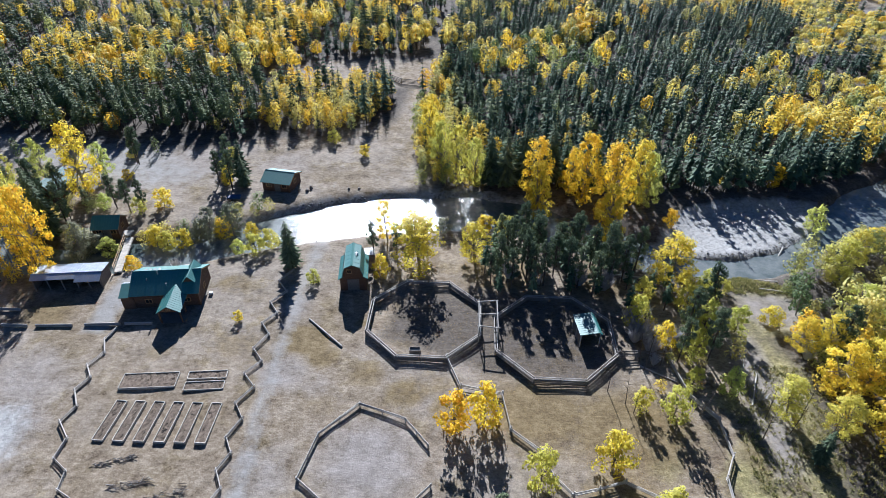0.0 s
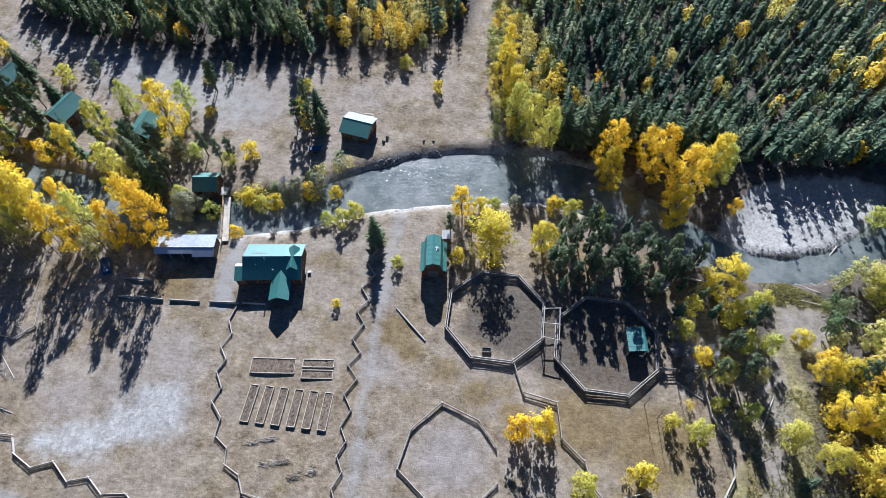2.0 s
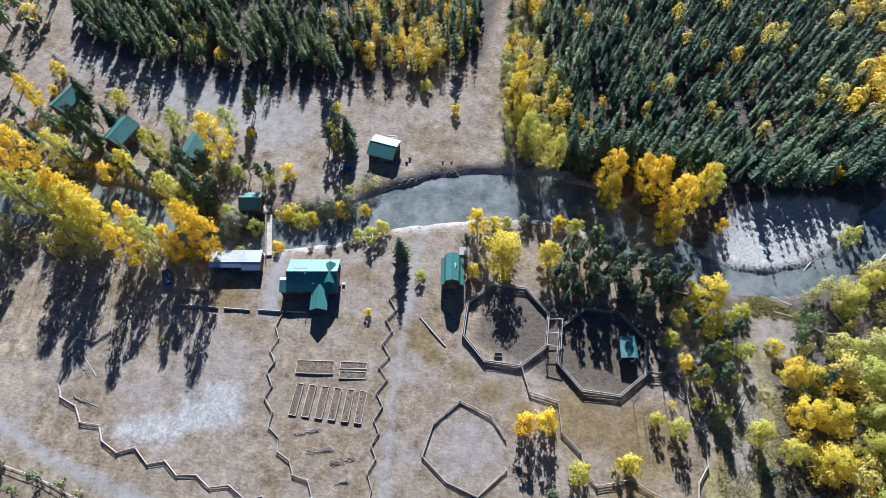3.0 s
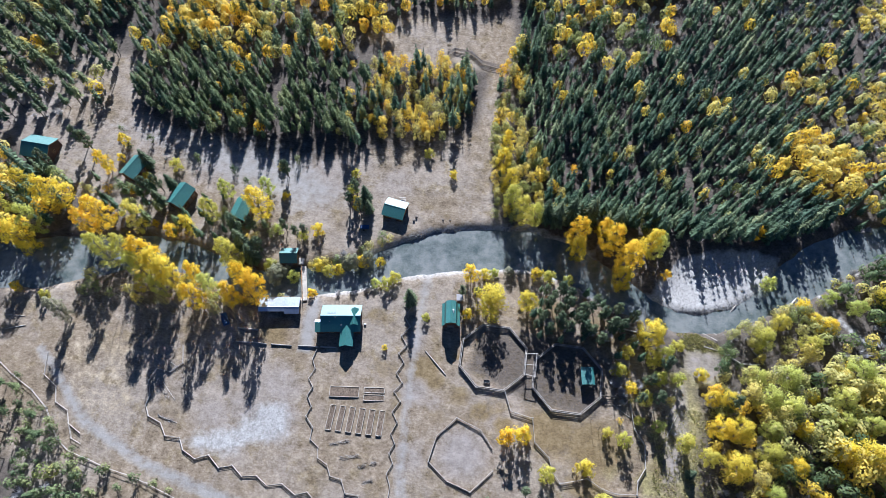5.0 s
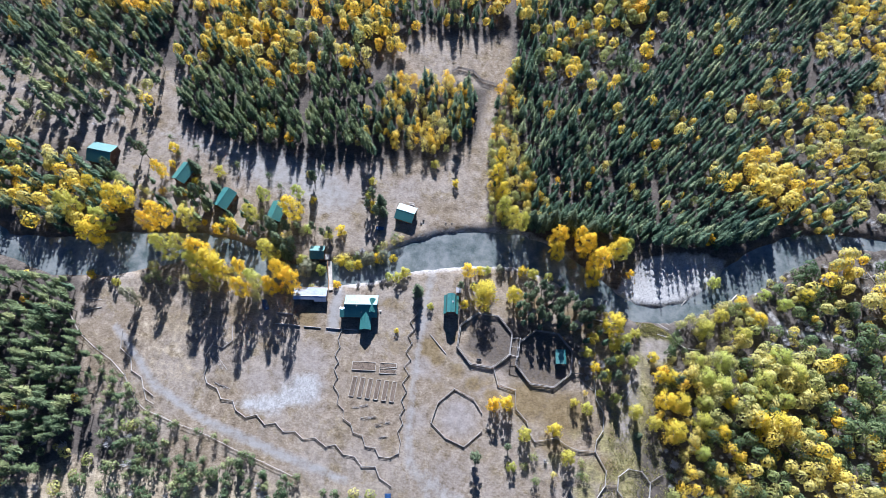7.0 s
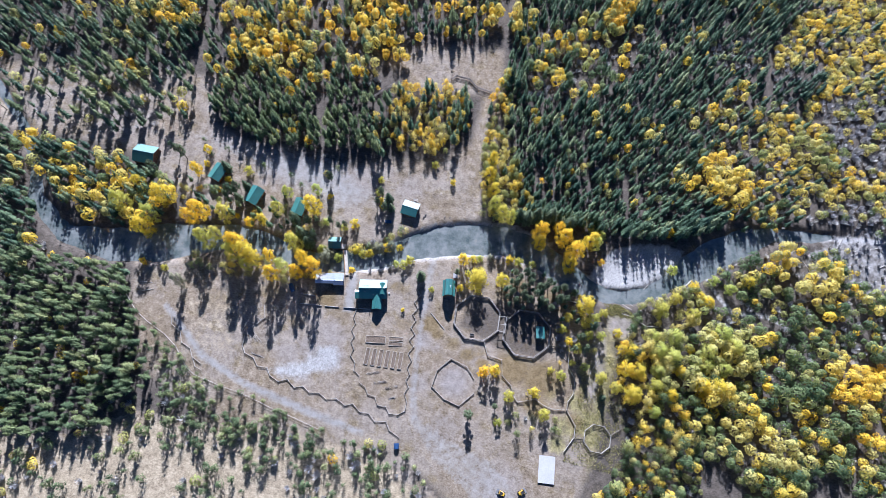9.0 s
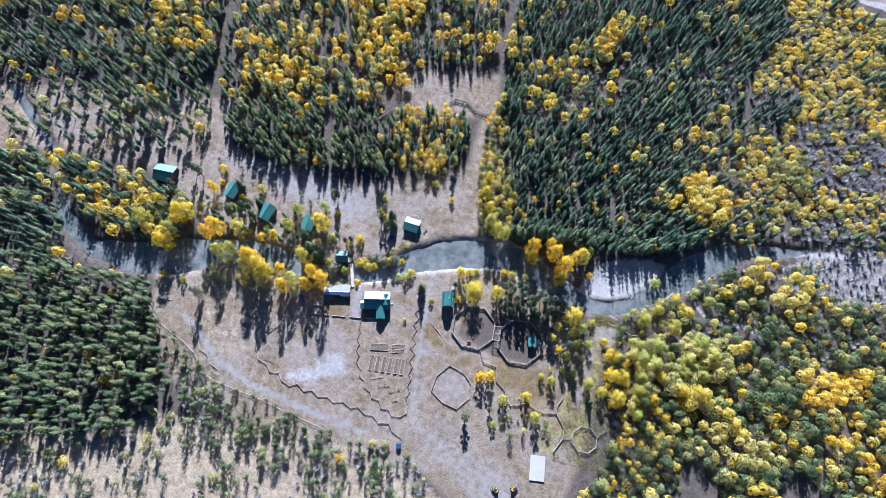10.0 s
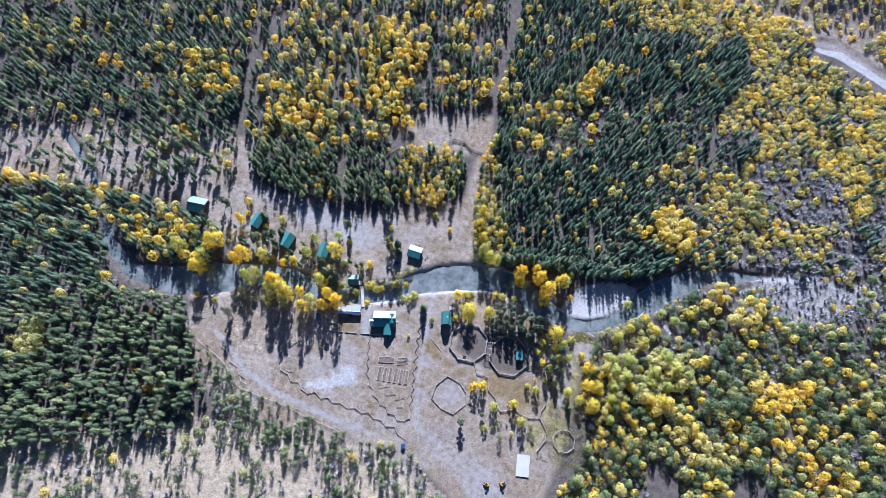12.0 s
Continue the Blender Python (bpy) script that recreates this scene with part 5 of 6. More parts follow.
class Shapes:
    conifer = [conifer_shape(100 + k, 7.6 + 0.6 * k, 1.4 + 0.08 * k, 9, 8, 0.14 + 0.06 * (k % 3)) for k in range(6)]
    lodgepole = [conifer_shape(110 + k, 9.4 + 0.6 * k, 1.55 + 0.1 * k, 9, 11, 0.34 + 0.05 * (k % 3), 0.2, 0.5, 0.19) for k in range(5)]
    pine = [broadleaf_shape(120 + k, 4.2, 1.25, 9, 14, 0.25, 0.9, 0.08, False, 3, 0.25, 0.5) for k in range(4)]
    aspen = [faced_out(dome_shape(140 + k, 5.6 + 0.6 * (k % 4), 1.75 + 0.22 * (k % 3), 125, 0.39)) for k in range(6)]
    bush = [faced_out(dome_shape(160 + k, 2.2 + 0.2 * k, 1.55 + 0.08 * k, 66, 0.38, 0.0)) for k in range(5)]
    willow = [faced_out(broadleaf_shape(260 + k, 3.1, 1.55, 12, 28, 0.17, 0.3, 0.05, False, 3, 0.4)) for k in range(4)]
    birch = [faced_out(broadleaf_shape(270 + k, 6.2, 1.7, 15, 26, 0.22, 0.5, 0.15, True, 3, 0.4)) for k in range(3)]
    twig = [twig_shape(180 + k, 2.6, 1.5, 40) for k in range(4)]


LOOKS = {"conifer": (bark, needle_mixed), "lodgepole": (bark, needle_olive), "pine": (bark, needle_olive), "aspen": (bark, leaf_mixed), "bush": (bark, leaf_mixed), "twig": (bark, twig_grey), "willow": (bark, leaf_mixed), "birch": (pale_bark, leaf_mixed)}


def round_normals(me, crown, N, share):
    """Leaves shade partly with the crown's roundness: vertex normals lean from the leaf's own to N."""
    own = np.empty(len(me.vertices) * 3, np.float32)
    me.vertices.foreach_get("normal", own)
    own = own.reshape(-1, 3)
    mixed = np.where(crown[:, None], own * (1 - share) + N * share, own)
    mixed /= np.linalg.norm(mixed, axis=1, keepdims=True) + 1e-9
    me.polygons.foreach_set("use_smooth", np.full(len(me.polygons), True))
    me.normals_split_custom_set_from_vertices(mixed.astype(np.float32))


def wood_of(name, label, category, kind_of, spots):
    """One joined mesh of many trees of a kind: (x, y, size, stretch, tint) a tree."""
    shapes = {"conifer": Shapes.conifer, "lodgepole": Shapes.lodgepole, "pine": Shapes.pine, "aspen": Shapes.aspen, "bush": Shapes.bush, "twig": Shapes.twig, "willow": Shapes.willow, "birch": Shapes.birch}[kind_of]
    Vs, Fs, Ms, Ts, Ns, Cs, at = [], [], [], [], [], [], 0
    soft_crown = kind_of in ("aspen", "bush", "birch", "willow")
    ground = ground_height(spots[:, 0], spots[:, 1])
    for (x, y, size, tall, tint), z in zip(spots, ground):
        v, f, m = shapes[rng.integers(len(shapes))]
        an = rng.uniform(0, 6.283)
        c, s = math.cos(an) * size, math.sin(an) * size
        lean = rng.normal(0, 0.02, 2)
        w = np.empty_like(v)
        w[:, 2] = v[:, 2] * size * tall
        w[:, 0] = v[:, 0] * c - v[:, 1] * s + x + lean[0] * w[:, 2]
        w[:, 1] = v[:, 0] * s + v[:, 1] * c + y + lean[1] * w[:, 2]
        w[:, 2] += z - 0.05
        Vs.append(w)
        Fs.append(f + at)
        Ms.append(m)
        if soft_crown:
            n, leafy_at = outward(v), np.zeros(len(v), bool)
            leafy_at[f[m == 1]] = True
            Ns.append(np.stack([(n[:, 0] * c - n[:, 1] * s) / size, (n[:, 0] * s + n[:, 1] * c) / size, n[:, 2]], 1))
            Cs.append(leafy_at)
        Ts.append(np.full(len(v), tint))
        at += len(v)
    me = mesh_np(name, np.concatenate(Vs), np.concatenate(Fs), list(LOOKS[kind_of]), np.concatenate(Ms), np.concatenate(Ts))
    if soft_crown:
        round_normals(me, np.concatenate(Cs), np.concatenate(Ns), 0.5)
    return tagged(new(name, me), label, category, kind="stuff")


def keep_off(x, y):
    """False where river, tracks and buildings leave no room for a tree, and beyond the ground the camera sees."""
    ok = np.ones(len(x), bool)
    for line, room in ((RIVER[5:], 0.3), (RIVER[:6], -1.2), (RIVER_EAST[:9], 0.6), (RIVER_EAST[8:], -0.6), (TRACK, 1.0), (YARD_TRACK, 1.0), (TRACK_NORTH, 1.3), (LANE_WEST, 0.8), (TRACK_WEST, 0.6)):
        d, w = off_line(x, y, line)
        ok &= d > w + room
    ok &= off_poly(x, y, GRAVEL_BAR) > 0.5
    ok &= inside(x, y, SEEN_GROUND)
    for cx, cy, r in ((-136, 104.6, 6), (-107, 101.5, 5), (-91.2, 94.5, 5), (-73.9, 92.6, 5), (-33.3, 97.9, 6), (40.6, 28.7, 6), (24.6, 16.4, 7), (-24.0, 16.3, 2.0), (-58, 81, 4)):
        ok &= np.hypot(x - cx, y - cy) > r
    return ok


# outline of the camera's view on the ground, with a margin; trees stop here
SEEN_GROUND = [(-274, 204), (-188, -38), (0, -12), (176, 18), (198, 290)]
SPOTS = {k: [] for k in LOOKS}


def scatter(poly, gap, mixture, size=(0.75, 1.2), patchy=0.0, seed=0, gold=0.62, hole=(), spread=0.17, green=0.0, bright=0.0):
    """Fill an outline with trees about gap metres apart; mixture: kind -> share. gold: the broadleaves' mean tint."""
    g = np.random.default_rng(500 + seed)
    p = np.array(poly, float)
    (x0, y0), (x1, y1) = p.min(0), p.max(0)
    us, vs = np.meshgrid(np.arange(x0, x1, gap), np.arange(y0, y1, gap * 0.87))
    us = us + (np.arange(us.shape[0]) % 2)[:, None] * gap / 2
    x, y = us.ravel() + g.uniform(-0.42, 0.42, us.size) * gap, vs.ravel() + g.uniform(-0.42, 0.42, us.size) * gap
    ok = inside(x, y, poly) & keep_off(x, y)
    for gap_ in hole:
        ok &= ~inside(x, y, gap_)
    wave = ripple(x, y, 11.0, seed * 1.3) * 0.5 + 0.5
    ok &= g.uniform(0, 1, len(x)) > patchy * (1 - wave) * 1.4
    x, y, wave = x[ok], y[ok], wave[ok]
    shift = 0.35 * ripple(x, y, 8.0, seed * 2.1 + 1)
    cum, roll = 0.0, np.clip(g.uniform(0, 1, len(x)) + 0.25 * ripple(x, y, 13.0, seed + 4.0), 0, 0.9999)
    for kind_of, share in mixture.items():
        pick = (roll >= cum) & (roll < cum + share)
        cum += share
        n = int(pick.sum())
        if not n:
            continue
        if kind_of in ("conifer", "pine", "lodgepole"):
            tint = np.clip(g.beta(1.4, 2.8, n) + 0.3 * shift[pick] + 0.2 * ripple(x[pick], y[pick], 24.0, seed + 2.0), 0, 1)
        elif kind_of == "twig":
            tint = g.uniform(0, 1, n)
        else:
            tint = np.where(g.uniform(0, 1, n) < green, g.uniform(0, 0.22, n), g.normal(gold, spread, n) + shift[pick] * 0.4)
            tint = np.clip(np.where(g.uniform(0, 1, n) < bright, g.uniform(0.68, 0.92, n), tint), 0.0, 1)
        rows = np.stack([x[pick], y[pick], g.uniform(*size, n), g.uniform(0.85, 1.2, n), tint], 1)
        finer = {"aspen": "birch", "bush": "willow"}.get(kind_of)
        if finer:
            near = inside(rows[:, 0], rows[:, 1], ((20, 16), (66, 16), (72, 92), (20, 92))) | inside(rows[:, 0], rows[:, 1], ((-60, 95), (60, 95), (60, 126), (-10, 156), (-60, 156)))
            SPOTS[finer].append(rows[near])
            rows = rows[~near]
        SPOTS[kind_of].append(rows)


# woods: from the river's north side round by the west, then the south-east and east
LIME_STAND = [(53, 66), (70, 67), (71, 50), (56, 47)]
LIME_STAND_EAST = [(71, 70), (92, 69), (90, 57), (72, 54)]
PALE_BANK = [(50, 77), (56, 80.5), (66, 86), (77, 83), (79, 71), (57, 68)]
GOLD_STAND = [(44, 53), (52, 57), (59, 50), (58, 41.5), (47, 41)]
BRIGHT_STAND = [(73, 53), (85, 53), (84, 47), (75, 44)]
CREAM_STAND = [(79, 42), (91, 42.5), (106, 35), (102, 27), (89, 32), (80, 34)]
SHADE_GAP = [(74, 29), (82, 28), (90, 17), (86, 8), (75, 10)]
TAN_STAND = [(94, 102), (103, 106), (114, 102), (123, 97), (121, 88), (108, 84), (100, 92)]
YELLOW_BELT = [(111, 63), (134, 69), (142, 62), (136, 56), (122, 52)]
YELLOW_TAIL = [(122, 52), (131, 53), (150, 32), (160, 14), (142, 18), (132, 36)]
OPEN_GRASS = [(106, 22), (118, 30), (124, 22), (134, 6), (112, 4)]
SE_STANDS = (LIME_STAND, LIME_STAND_EAST, PALE_BANK, GOLD_STAND, BRIGHT_STAND, CREAM_STAND, SHADE_GAP, TAN_STAND, YELLOW_BELT, YELLOW_TAIL, OPEN_GRASS)
GREY_MIX = [(0, 180), (25, 194), (46, 193), (47, 173), (36, 158), (27, 152), (4, 152)]
SUNLIT_STAND = [(76.7, 139.7), (69.4, 131.4), (78.7, 114.5), (88.7, 117), (89.8, 131.4), (81.9, 140.5)]
GREY_GLADE = [(70, 187), (91, 195), (95, 179), (76, 174)]
GOLD_STRIP = [(66, 154), (85, 169), (97, 160), (94, 143), (109, 120), (104, 112), (88, 109), (82, 112), (75, 122), (69, 142)]
LIME_GLADE = [(106, 153), (122, 152), (120, 138), (106, 137)]
GREY_EAST = [(117, 168), (143, 175), (158, 164), (160, 140), (123, 142)]
EAST_FIRS = [(98, 181), (121, 186), (117, 171), (100, 162)]
NE_WOOD = [(-6, 158), (-4, 190), (20, 211), (56, 233), (112, 236), (116, 216), (97, 188), (95, 149), (76, 127), (81, 109), (64, 102.5), (44, 100), (37, 100.5), (12, 104), (4, 113)]
scatter(NE_WOOD, 2.15, {"conifer": 0.95, "twig": 0.03, "aspen": 0.02}, (0.35, 1.0), 0.25, 1, 0.6, (GREY_MIX, GREY_GLADE, GOLD_STRIP, SUNLIT_STAND))
scatter(GREY_MIX, 2.6, {"twig": 0.42, "conifer": 0.22, "aspen": 0.36}, (0.65, 1.0), 0.15, 43, 0.45, green=0.3, bright=0.3)
scatter(SUNLIT_STAND, 2.5, {"aspen": 0.85, "twig": 0.15}, (0.7, 1.05), 0.2, 64, 0.68, spread=0.1)
scatter(GREY_GLADE, 2.3, {"twig": 0.6, "conifer": 0.2, "bush": 0.2}, (0.6, 1.0), 0.15, 48, 0.5)
scatter(GOLD_STRIP, 2.4, {"aspen": 0.27, "twig": 0.36, "conifer": 0.3, "bush": 0.07}, (0.5, 0.95), 0.2, 34, 0.64, (SUNLIT_STAND,), 0.16, 0.15)
scatter([(10, 150), (60, 150), (64, 112), (20, 112)], 9.5, {"aspen": 0.8, "twig": 0.2}, (0.6, 0.9), 0.5, 44, 0.55, spread=0.22)
scatter([(-7, 100), (-10.5, 125), (-10, 156), (-3, 165), (-0.5, 135), (4.6, 116), (13, 105), (3, 99)], 2.7, {"aspen": 0.7, "conifer": 0.1, "bush": 0.2}, (0.6, 1.0), 0.1, 2, 0.55)
scatter([(-118, 145), (-87.4, 142), (-78.5, 142), (-72, 116), (-85.7, 114.5), (-106, 120.5), (-118, 129)], 2.35, {"lodgepole": 0.8, "conifer": 0.17, "aspen": 0.03}, (0.5, 0.88), 0.25, 3, 0.7)
scatter([(-74, 144), (-56, 145), (-52, 121), (-69.5, 117)], 2.35, {"lodgepole": 0.8, "conifer": 0.17, "aspen": 0.03}, (0.5, 0.88), 0.25, 4, 0.7)
scatter([(-48, 138), (-46, 149), (-33.6, 154), (-21, 151), (-14, 141), (-16.4, 128), (-28, 120), (-44, 122)], 2.6, {"aspen": 0.62, "twig": 0.12, "conifer": 0.26}, (0.6, 1.0), 0.15, 5, 0.66)
scatter([(-21, 151), (-13, 141), (-15, 128), (-22, 125), (-26, 134)], 2.8, {"conifer": 1.0}, (0.8, 1.15), 0.2, 60)
scatter([(-53, 146), (-47, 148), (-42, 128), (-44, 119), (-53, 118)], 3.0, {"conifer": 0.45, "lodgepole": 0.35, "aspen": 0.2}, (0.7, 1.05), 0.15, 61)
scatter([(-120, 130), (-106, 121), (-86, 115), (-72, 117), (-52, 121), (-44, 124), (-44, 130), (-120, 137)], 4.2, {"lodgepole": 0.85, "aspen": 0.15}, (0.55, 0.85), 0.5, 62)
scatter([(-120, 144), (-127, 185), (-130, 270), (-8, 275), (-2, 181), (-12, 178), (-39, 172), (-54, 161), (-55, 145), (-88, 142)], 2.6, {"conifer": 0.33, "lodgepole": 0.14, "aspen": 0.31, "twig": 0.22}, (0.5, 1.0), 0.45, 6, 0.64, spread=0.16)
scatter([(-2, 181), (-8, 275), (60, 285), (56, 236), (20, 213), (-3, 192)], 2.6, {"conifer": 0.66, "aspen": 0.2, "twig": 0.14}, (0.6, 1.0), 0.15, 7, 0.6)
scatter([(-300, 190), (-280, 290), (-130, 280), (-129, 185), (-121, 143), (-148, 136), (-177, 139), (-207, 138), (-270, 131)], 2.7, {"conifer": 0.5, "lodgepole": 0.3, "aspen": 0.14, "twig": 0.06}, (0.55, 1.0), 0.42, 8, 0.62, spread=0.2)
scatter([(-270, 131), (-177, 139), (-121, 143), (-122, 122), (-146, 113), (-180, 113), (-270, 104)], 4.6, {"lodgepole": 0.34, "conifer": 0.3, "twig": 0.2, "bush": 0.1, "aspen": 0.06}, (0.6, 1.15), 0.4, 9, 0.55)
scatter([(-172, 143), (-152, 141), (-139, 133), (-136, 114), (-146, 113), (-167, 123)], 5.2, {"lodgepole": 0.9, "twig": 0.1}, (0.85, 1.2), 0.3, 49)
scatter([(-121, 122), (-116, 104), (-62, 101), (-50, 112), (-70, 113), (-86, 108), (-106, 116)], 8.0, {"pine": 0.6, "twig": 0.2, "bush": 0.2}, (0.6, 0.9), 0.5, 10, 0.5)
scatter([(-290, 104), (-180, 107), (-146, 103), (-124, 97), (-118, 86), (-131, 76), (-152, 77), (-165, 86), (-185, 102), (-290, 100)], 2.9, {"conifer": 0.5, "aspen": 0.45, "bush": 0.05}, (0.7, 1.15), 0.15, 11, 0.66, green=0.2)
scatter([(-290, 104), (-186, 104), (-176, 86), (-166, 68), (-158, 62), (-204, 45), (-290, 20)], 2.9, {"conifer": 0.74, "aspen": 0.2, "twig": 0.06}, (0.6, 1.15), 0.25, 12, 0.5, green=0.5)
scatter([(-290, 20), (-204, 45), (-159, 63), (-129, 61), (-120, 46), (-113, 20), (-130, 4.6), (-181, -9), (-290, -35)], 2.45, {"lodgepole": 0.89, "twig": 0.08, "conifer": 0.02, "bush": 0.01}, (0.5, 0.98), 0.26, 13, 0.6, ([(-198, 32), (-191, 43), (-182, 41), (-183, 29), (-193, 24)],))
scatter([(-198, 32), (-191, 43), (-182, 41), (-183, 29), (-193, 24)], 3.0, {"aspen": 1.0}, (0.7, 1.1), 0.05, 50, 0.48, spread=0.03)
scatter([(-300, -35), (-185, -10), (-132, 4), (-110, 22), (-98, 25.5), (-80, 21.5), (-48, 14.5), (-27, 17), (-17.5, 13), (-4, 0), (-4, -60), (-300, -90)], 3.3, {"pine": 0.6, "bush": 0.1, "twig": 0.3}, (0.6, 1.3), 0.75, 14, 0.3, spread=0.15)
scatter([(46, 60), (50, 74), (73, 81), (107, 72), (240, 68), (230, -60), (20, -60), (34, 4), (48, 22), (50, 44)], 2.3, {"aspen": 0.42, "bush": 0.4, "twig": 0.18}, (0.5, 1.1), 0.1, 15, 0.42, SE_STANDS, 0.18, 0.5, 0.1)
scatter(LIME_STAND, 2.9, {"aspen": 0.95, "twig": 0.05}, (0.9, 1.25), 0.05, 51, 0.45, spread=0.06)
scatter(LIME_STAND_EAST, 2.8, {"aspen": 0.95, "twig": 0.05}, (0.8, 1.1), 0.05, 52, 0.46, spread=0.08)
scatter(PALE_BANK, 3.0, {"aspen": 0.6, "bush": 0.25, "twig": 0.15}, (0.6, 0.95), 0.2, 53, 0.48, spread=0.06)
scatter(GOLD_STAND, 3.0, {"aspen": 0.8, "bush": 0.2}, (0.7, 1.05), 0.25, 54, 0.7, spread=0.08)
scatter(BRIGHT_STAND, 2.6, {"aspen": 1.0}, (0.9, 1.2), 0.05, 55, 0.68, spread=0.06)
scatter(CREAM_STAND, 2.7, {"aspen": 0.92, "twig": 0.08}, (0.7, 1.0), 0.1, 46, 0.57, spread=0.04)
scatter(TAN_STAND, 2.8, {"aspen": 0.7, "twig": 0.3}, (0.8, 1.15), 0.15, 56, 0.6, spread=0.12)
scatter(YELLOW_BELT, 2.6, {"aspen": 0.75, "bush": 0.25}, (0.6, 0.95), 0.1, 41, 0.78, spread=0.07)
scatter(YELLOW_TAIL, 2.7, {"aspen": 0.45, "bush": 0.35, "twig": 0.2}, (0.6, 0.95), 0.3, 42, 0.7, spread=0.1, green=0.2)
scatter([(44, 70), (47, 40), (50, 38), (54, 44), (54, 62), (50, 70)], 4.2, {"willow": 0.6, "twig": 0.4}, (0.5, 0.9), 0.4, 16, 0.45, (SANDY, GOLD_STAND))
scatter([(8, 34), (28, 34), (30, 24), (20, 24), (10, 28)], 4.8, {"willow": 0.45, "birch": 0.3, "twig": 0.25}, (0.55, 0.85), 0.3, 17, 0.42)
scatter([(48, 262), (78, 262), (107, 261), (138, 254), (149, 247), (143, 234), (166, 226), (186, 212), (178, 164), (157, 136), (107, 122.5), (82, 113), (78, 129), (97, 151), (101, 191), (118, 219), (114, 239), (58, 236)], 1.85, {"bush": 0.7, "twig": 0.26, "conifer": 0.04}, (0.4, 1.05), 0.2, 18, 0.6, (GREY_EAST, LIME_GLADE, EAST_FIRS, GOLD_STRIP), 0.11)
scatter(EAST_FIRS, 2.5, {"conifer": 0.75, "twig": 0.25}, (0.6, 0.95), 0.2, 57)
scatter(LIME_GLADE, 2.6, {"bush": 0.6, "aspen": 0.4}, (0.6, 0.9), 0.1, 58, 0.42, spread=0.07)
scatter(GREY_EAST, 2.1, {"twig": 0.84, "bush": 0.16}, (0.7, 1.2), 0.25, 19, 0.5)
scatter([(76, 92), (92, 102), (119, 106), (131, 92), (240, 108), (240, 68), (107, 72), (90, 78)], 2.4, {"aspen": 0.42, "bush": 0.36, "twig": 0.22}, (0.5, 1.05), 0.15, 20, 0.42, (TAN_STAND, YELLOW_BELT), 0.2, 0.58, 0.12)
scatter([(148, 95), (190, 106), (240, 140), (240, 240), (196, 200), (188, 160), (184, 138)], 2.6, {"twig": 0.7, "bush": 0.2, "aspen": 0.10}, (0.6, 1.1), 0.4, 21, 0.5, green=0.3)
scatter([(70, 262), (136, 255), (162, 248), (190, 232), (260, 220), (260, 330), (60, 330)], 3.4, {"bush": 0.8, "twig": 0.2}, (0.6, 1.1), 0.5, 22, 0.6)
scatter([(100, 112), (120, 124), (158, 138), (176, 162), (186, 150), (184, 130), (158, 116), (134, 119)], 2.2, {"twig": 0.74, "bush": 0.2, "conifer": 0.06}, (0.6, 1.1), 0.35, 45, 0.5)
scatter(BRAID, 2.2, {"twig": 0.8, "bush": 0.2}, (0.4, 0.85), 0.5, 23, 0.6, (TAN_STAND,), green=0.3)
scatter([(50, 71), (52, 77), (60, 81), (70, 87), (76, 90), (78, 86), (66, 80), (58, 72)], 2.6, {"willow": 0.7, "twig": 0.3}, (0.45, 0.85), 0.35, 24, 0.42, (SANDY,))
scatter([(4, 68), (30, 62), (33, 74), (22, 80), (12, 85), (5, 80)], 3.6, {"conifer": 0.75, "twig": 0.25}, (0.5, 0.75), 0.25, 25)
scatter([(-126, 84), (-122, 96), (-112, 100), (-80, 98), (-64, 92), (-62, 82), (-85, 83.5), (-108, 81)], 3.4, {"conifer": 0.34, "lodgepole": 0.24, "birch": 0.1, "willow": 0.32}, (0.5, 0.9), 0.25, 26, 0.45)
scatter([(-114, 71), (-96, 74.5), (-80, 73), (-66, 70), (-64, 66), (-80, 63), (-110, 64)], 4.2, {"birch": 0.8, "willow": 0.2}, (0.7, 1.0), 0.3, 27, 0.5, ([(-84, 61), (-75, 61), (-75, 70), (-84, 70)],))
scatter([(-108, 23), (-80, 20), (-48, 13.5), (-25, 15), (-4, 0), (-12, -14), (-60, -2), (-105, 10)], 3.2, {"pine": 0.8, "bush": 0.1, "twig": 0.1}, (0.6, 1.25), 0.7, 28, 0.3)
scatter([(-103, 27), (-97, 25.5), (-88, 24.2), (-79, 23), (-70, 20.8), (-60, 18), (-50, 15.5), (-34, 15.5), (-30, 9), (-60, 9), (-84, 12), (-104, 16)], 3.2, {"pine": 0.9, "bush": 0.1}, (0.6, 1.2), 0.6, 63, 0.3)
g = np.random.default_rng(77)
k = g.uniform(2.2, len(OUTER) - 1.01, 48)
i = k.astype(int)
fence_line = np.array(OUTER)
spots = fence_line[i] + (fence_line[i + 1] - fence_line[i]) * (k - i)[:, None] + np.stack([g.normal(0, 0.6, 48), -np.abs(g.normal(0, 4.2, 48)) + 0.9], 1)
SPOTS["pine"].append(np.column_stack([spots, g.uniform(0.5, 1.0, 48), g.uniform(0.85, 1.2, 48), g.uniform(0.2, 0.8, 48)]))
scatter([(-128, 52), (-122, 46), (-110, 39), (-101, 30.5), (-106, 22), (-118, 8), (-132, 4), (-124, 30)], 3.4, {"lodgepole": 0.5, "pine": 0.5}, (0.5, 0.9), 0.4, 29)
scatter([(25, 48), (30, 53), (36, 44), (42, 60), (38, 72), (31, 79), (23, 73), (27, 62)], 4.4, {"birch": 0.2, "willow": 0.45, "lodgepole": 0.1, "twig": 0.25}, (0.4, 0.7), 0.3, 30, 0.42)
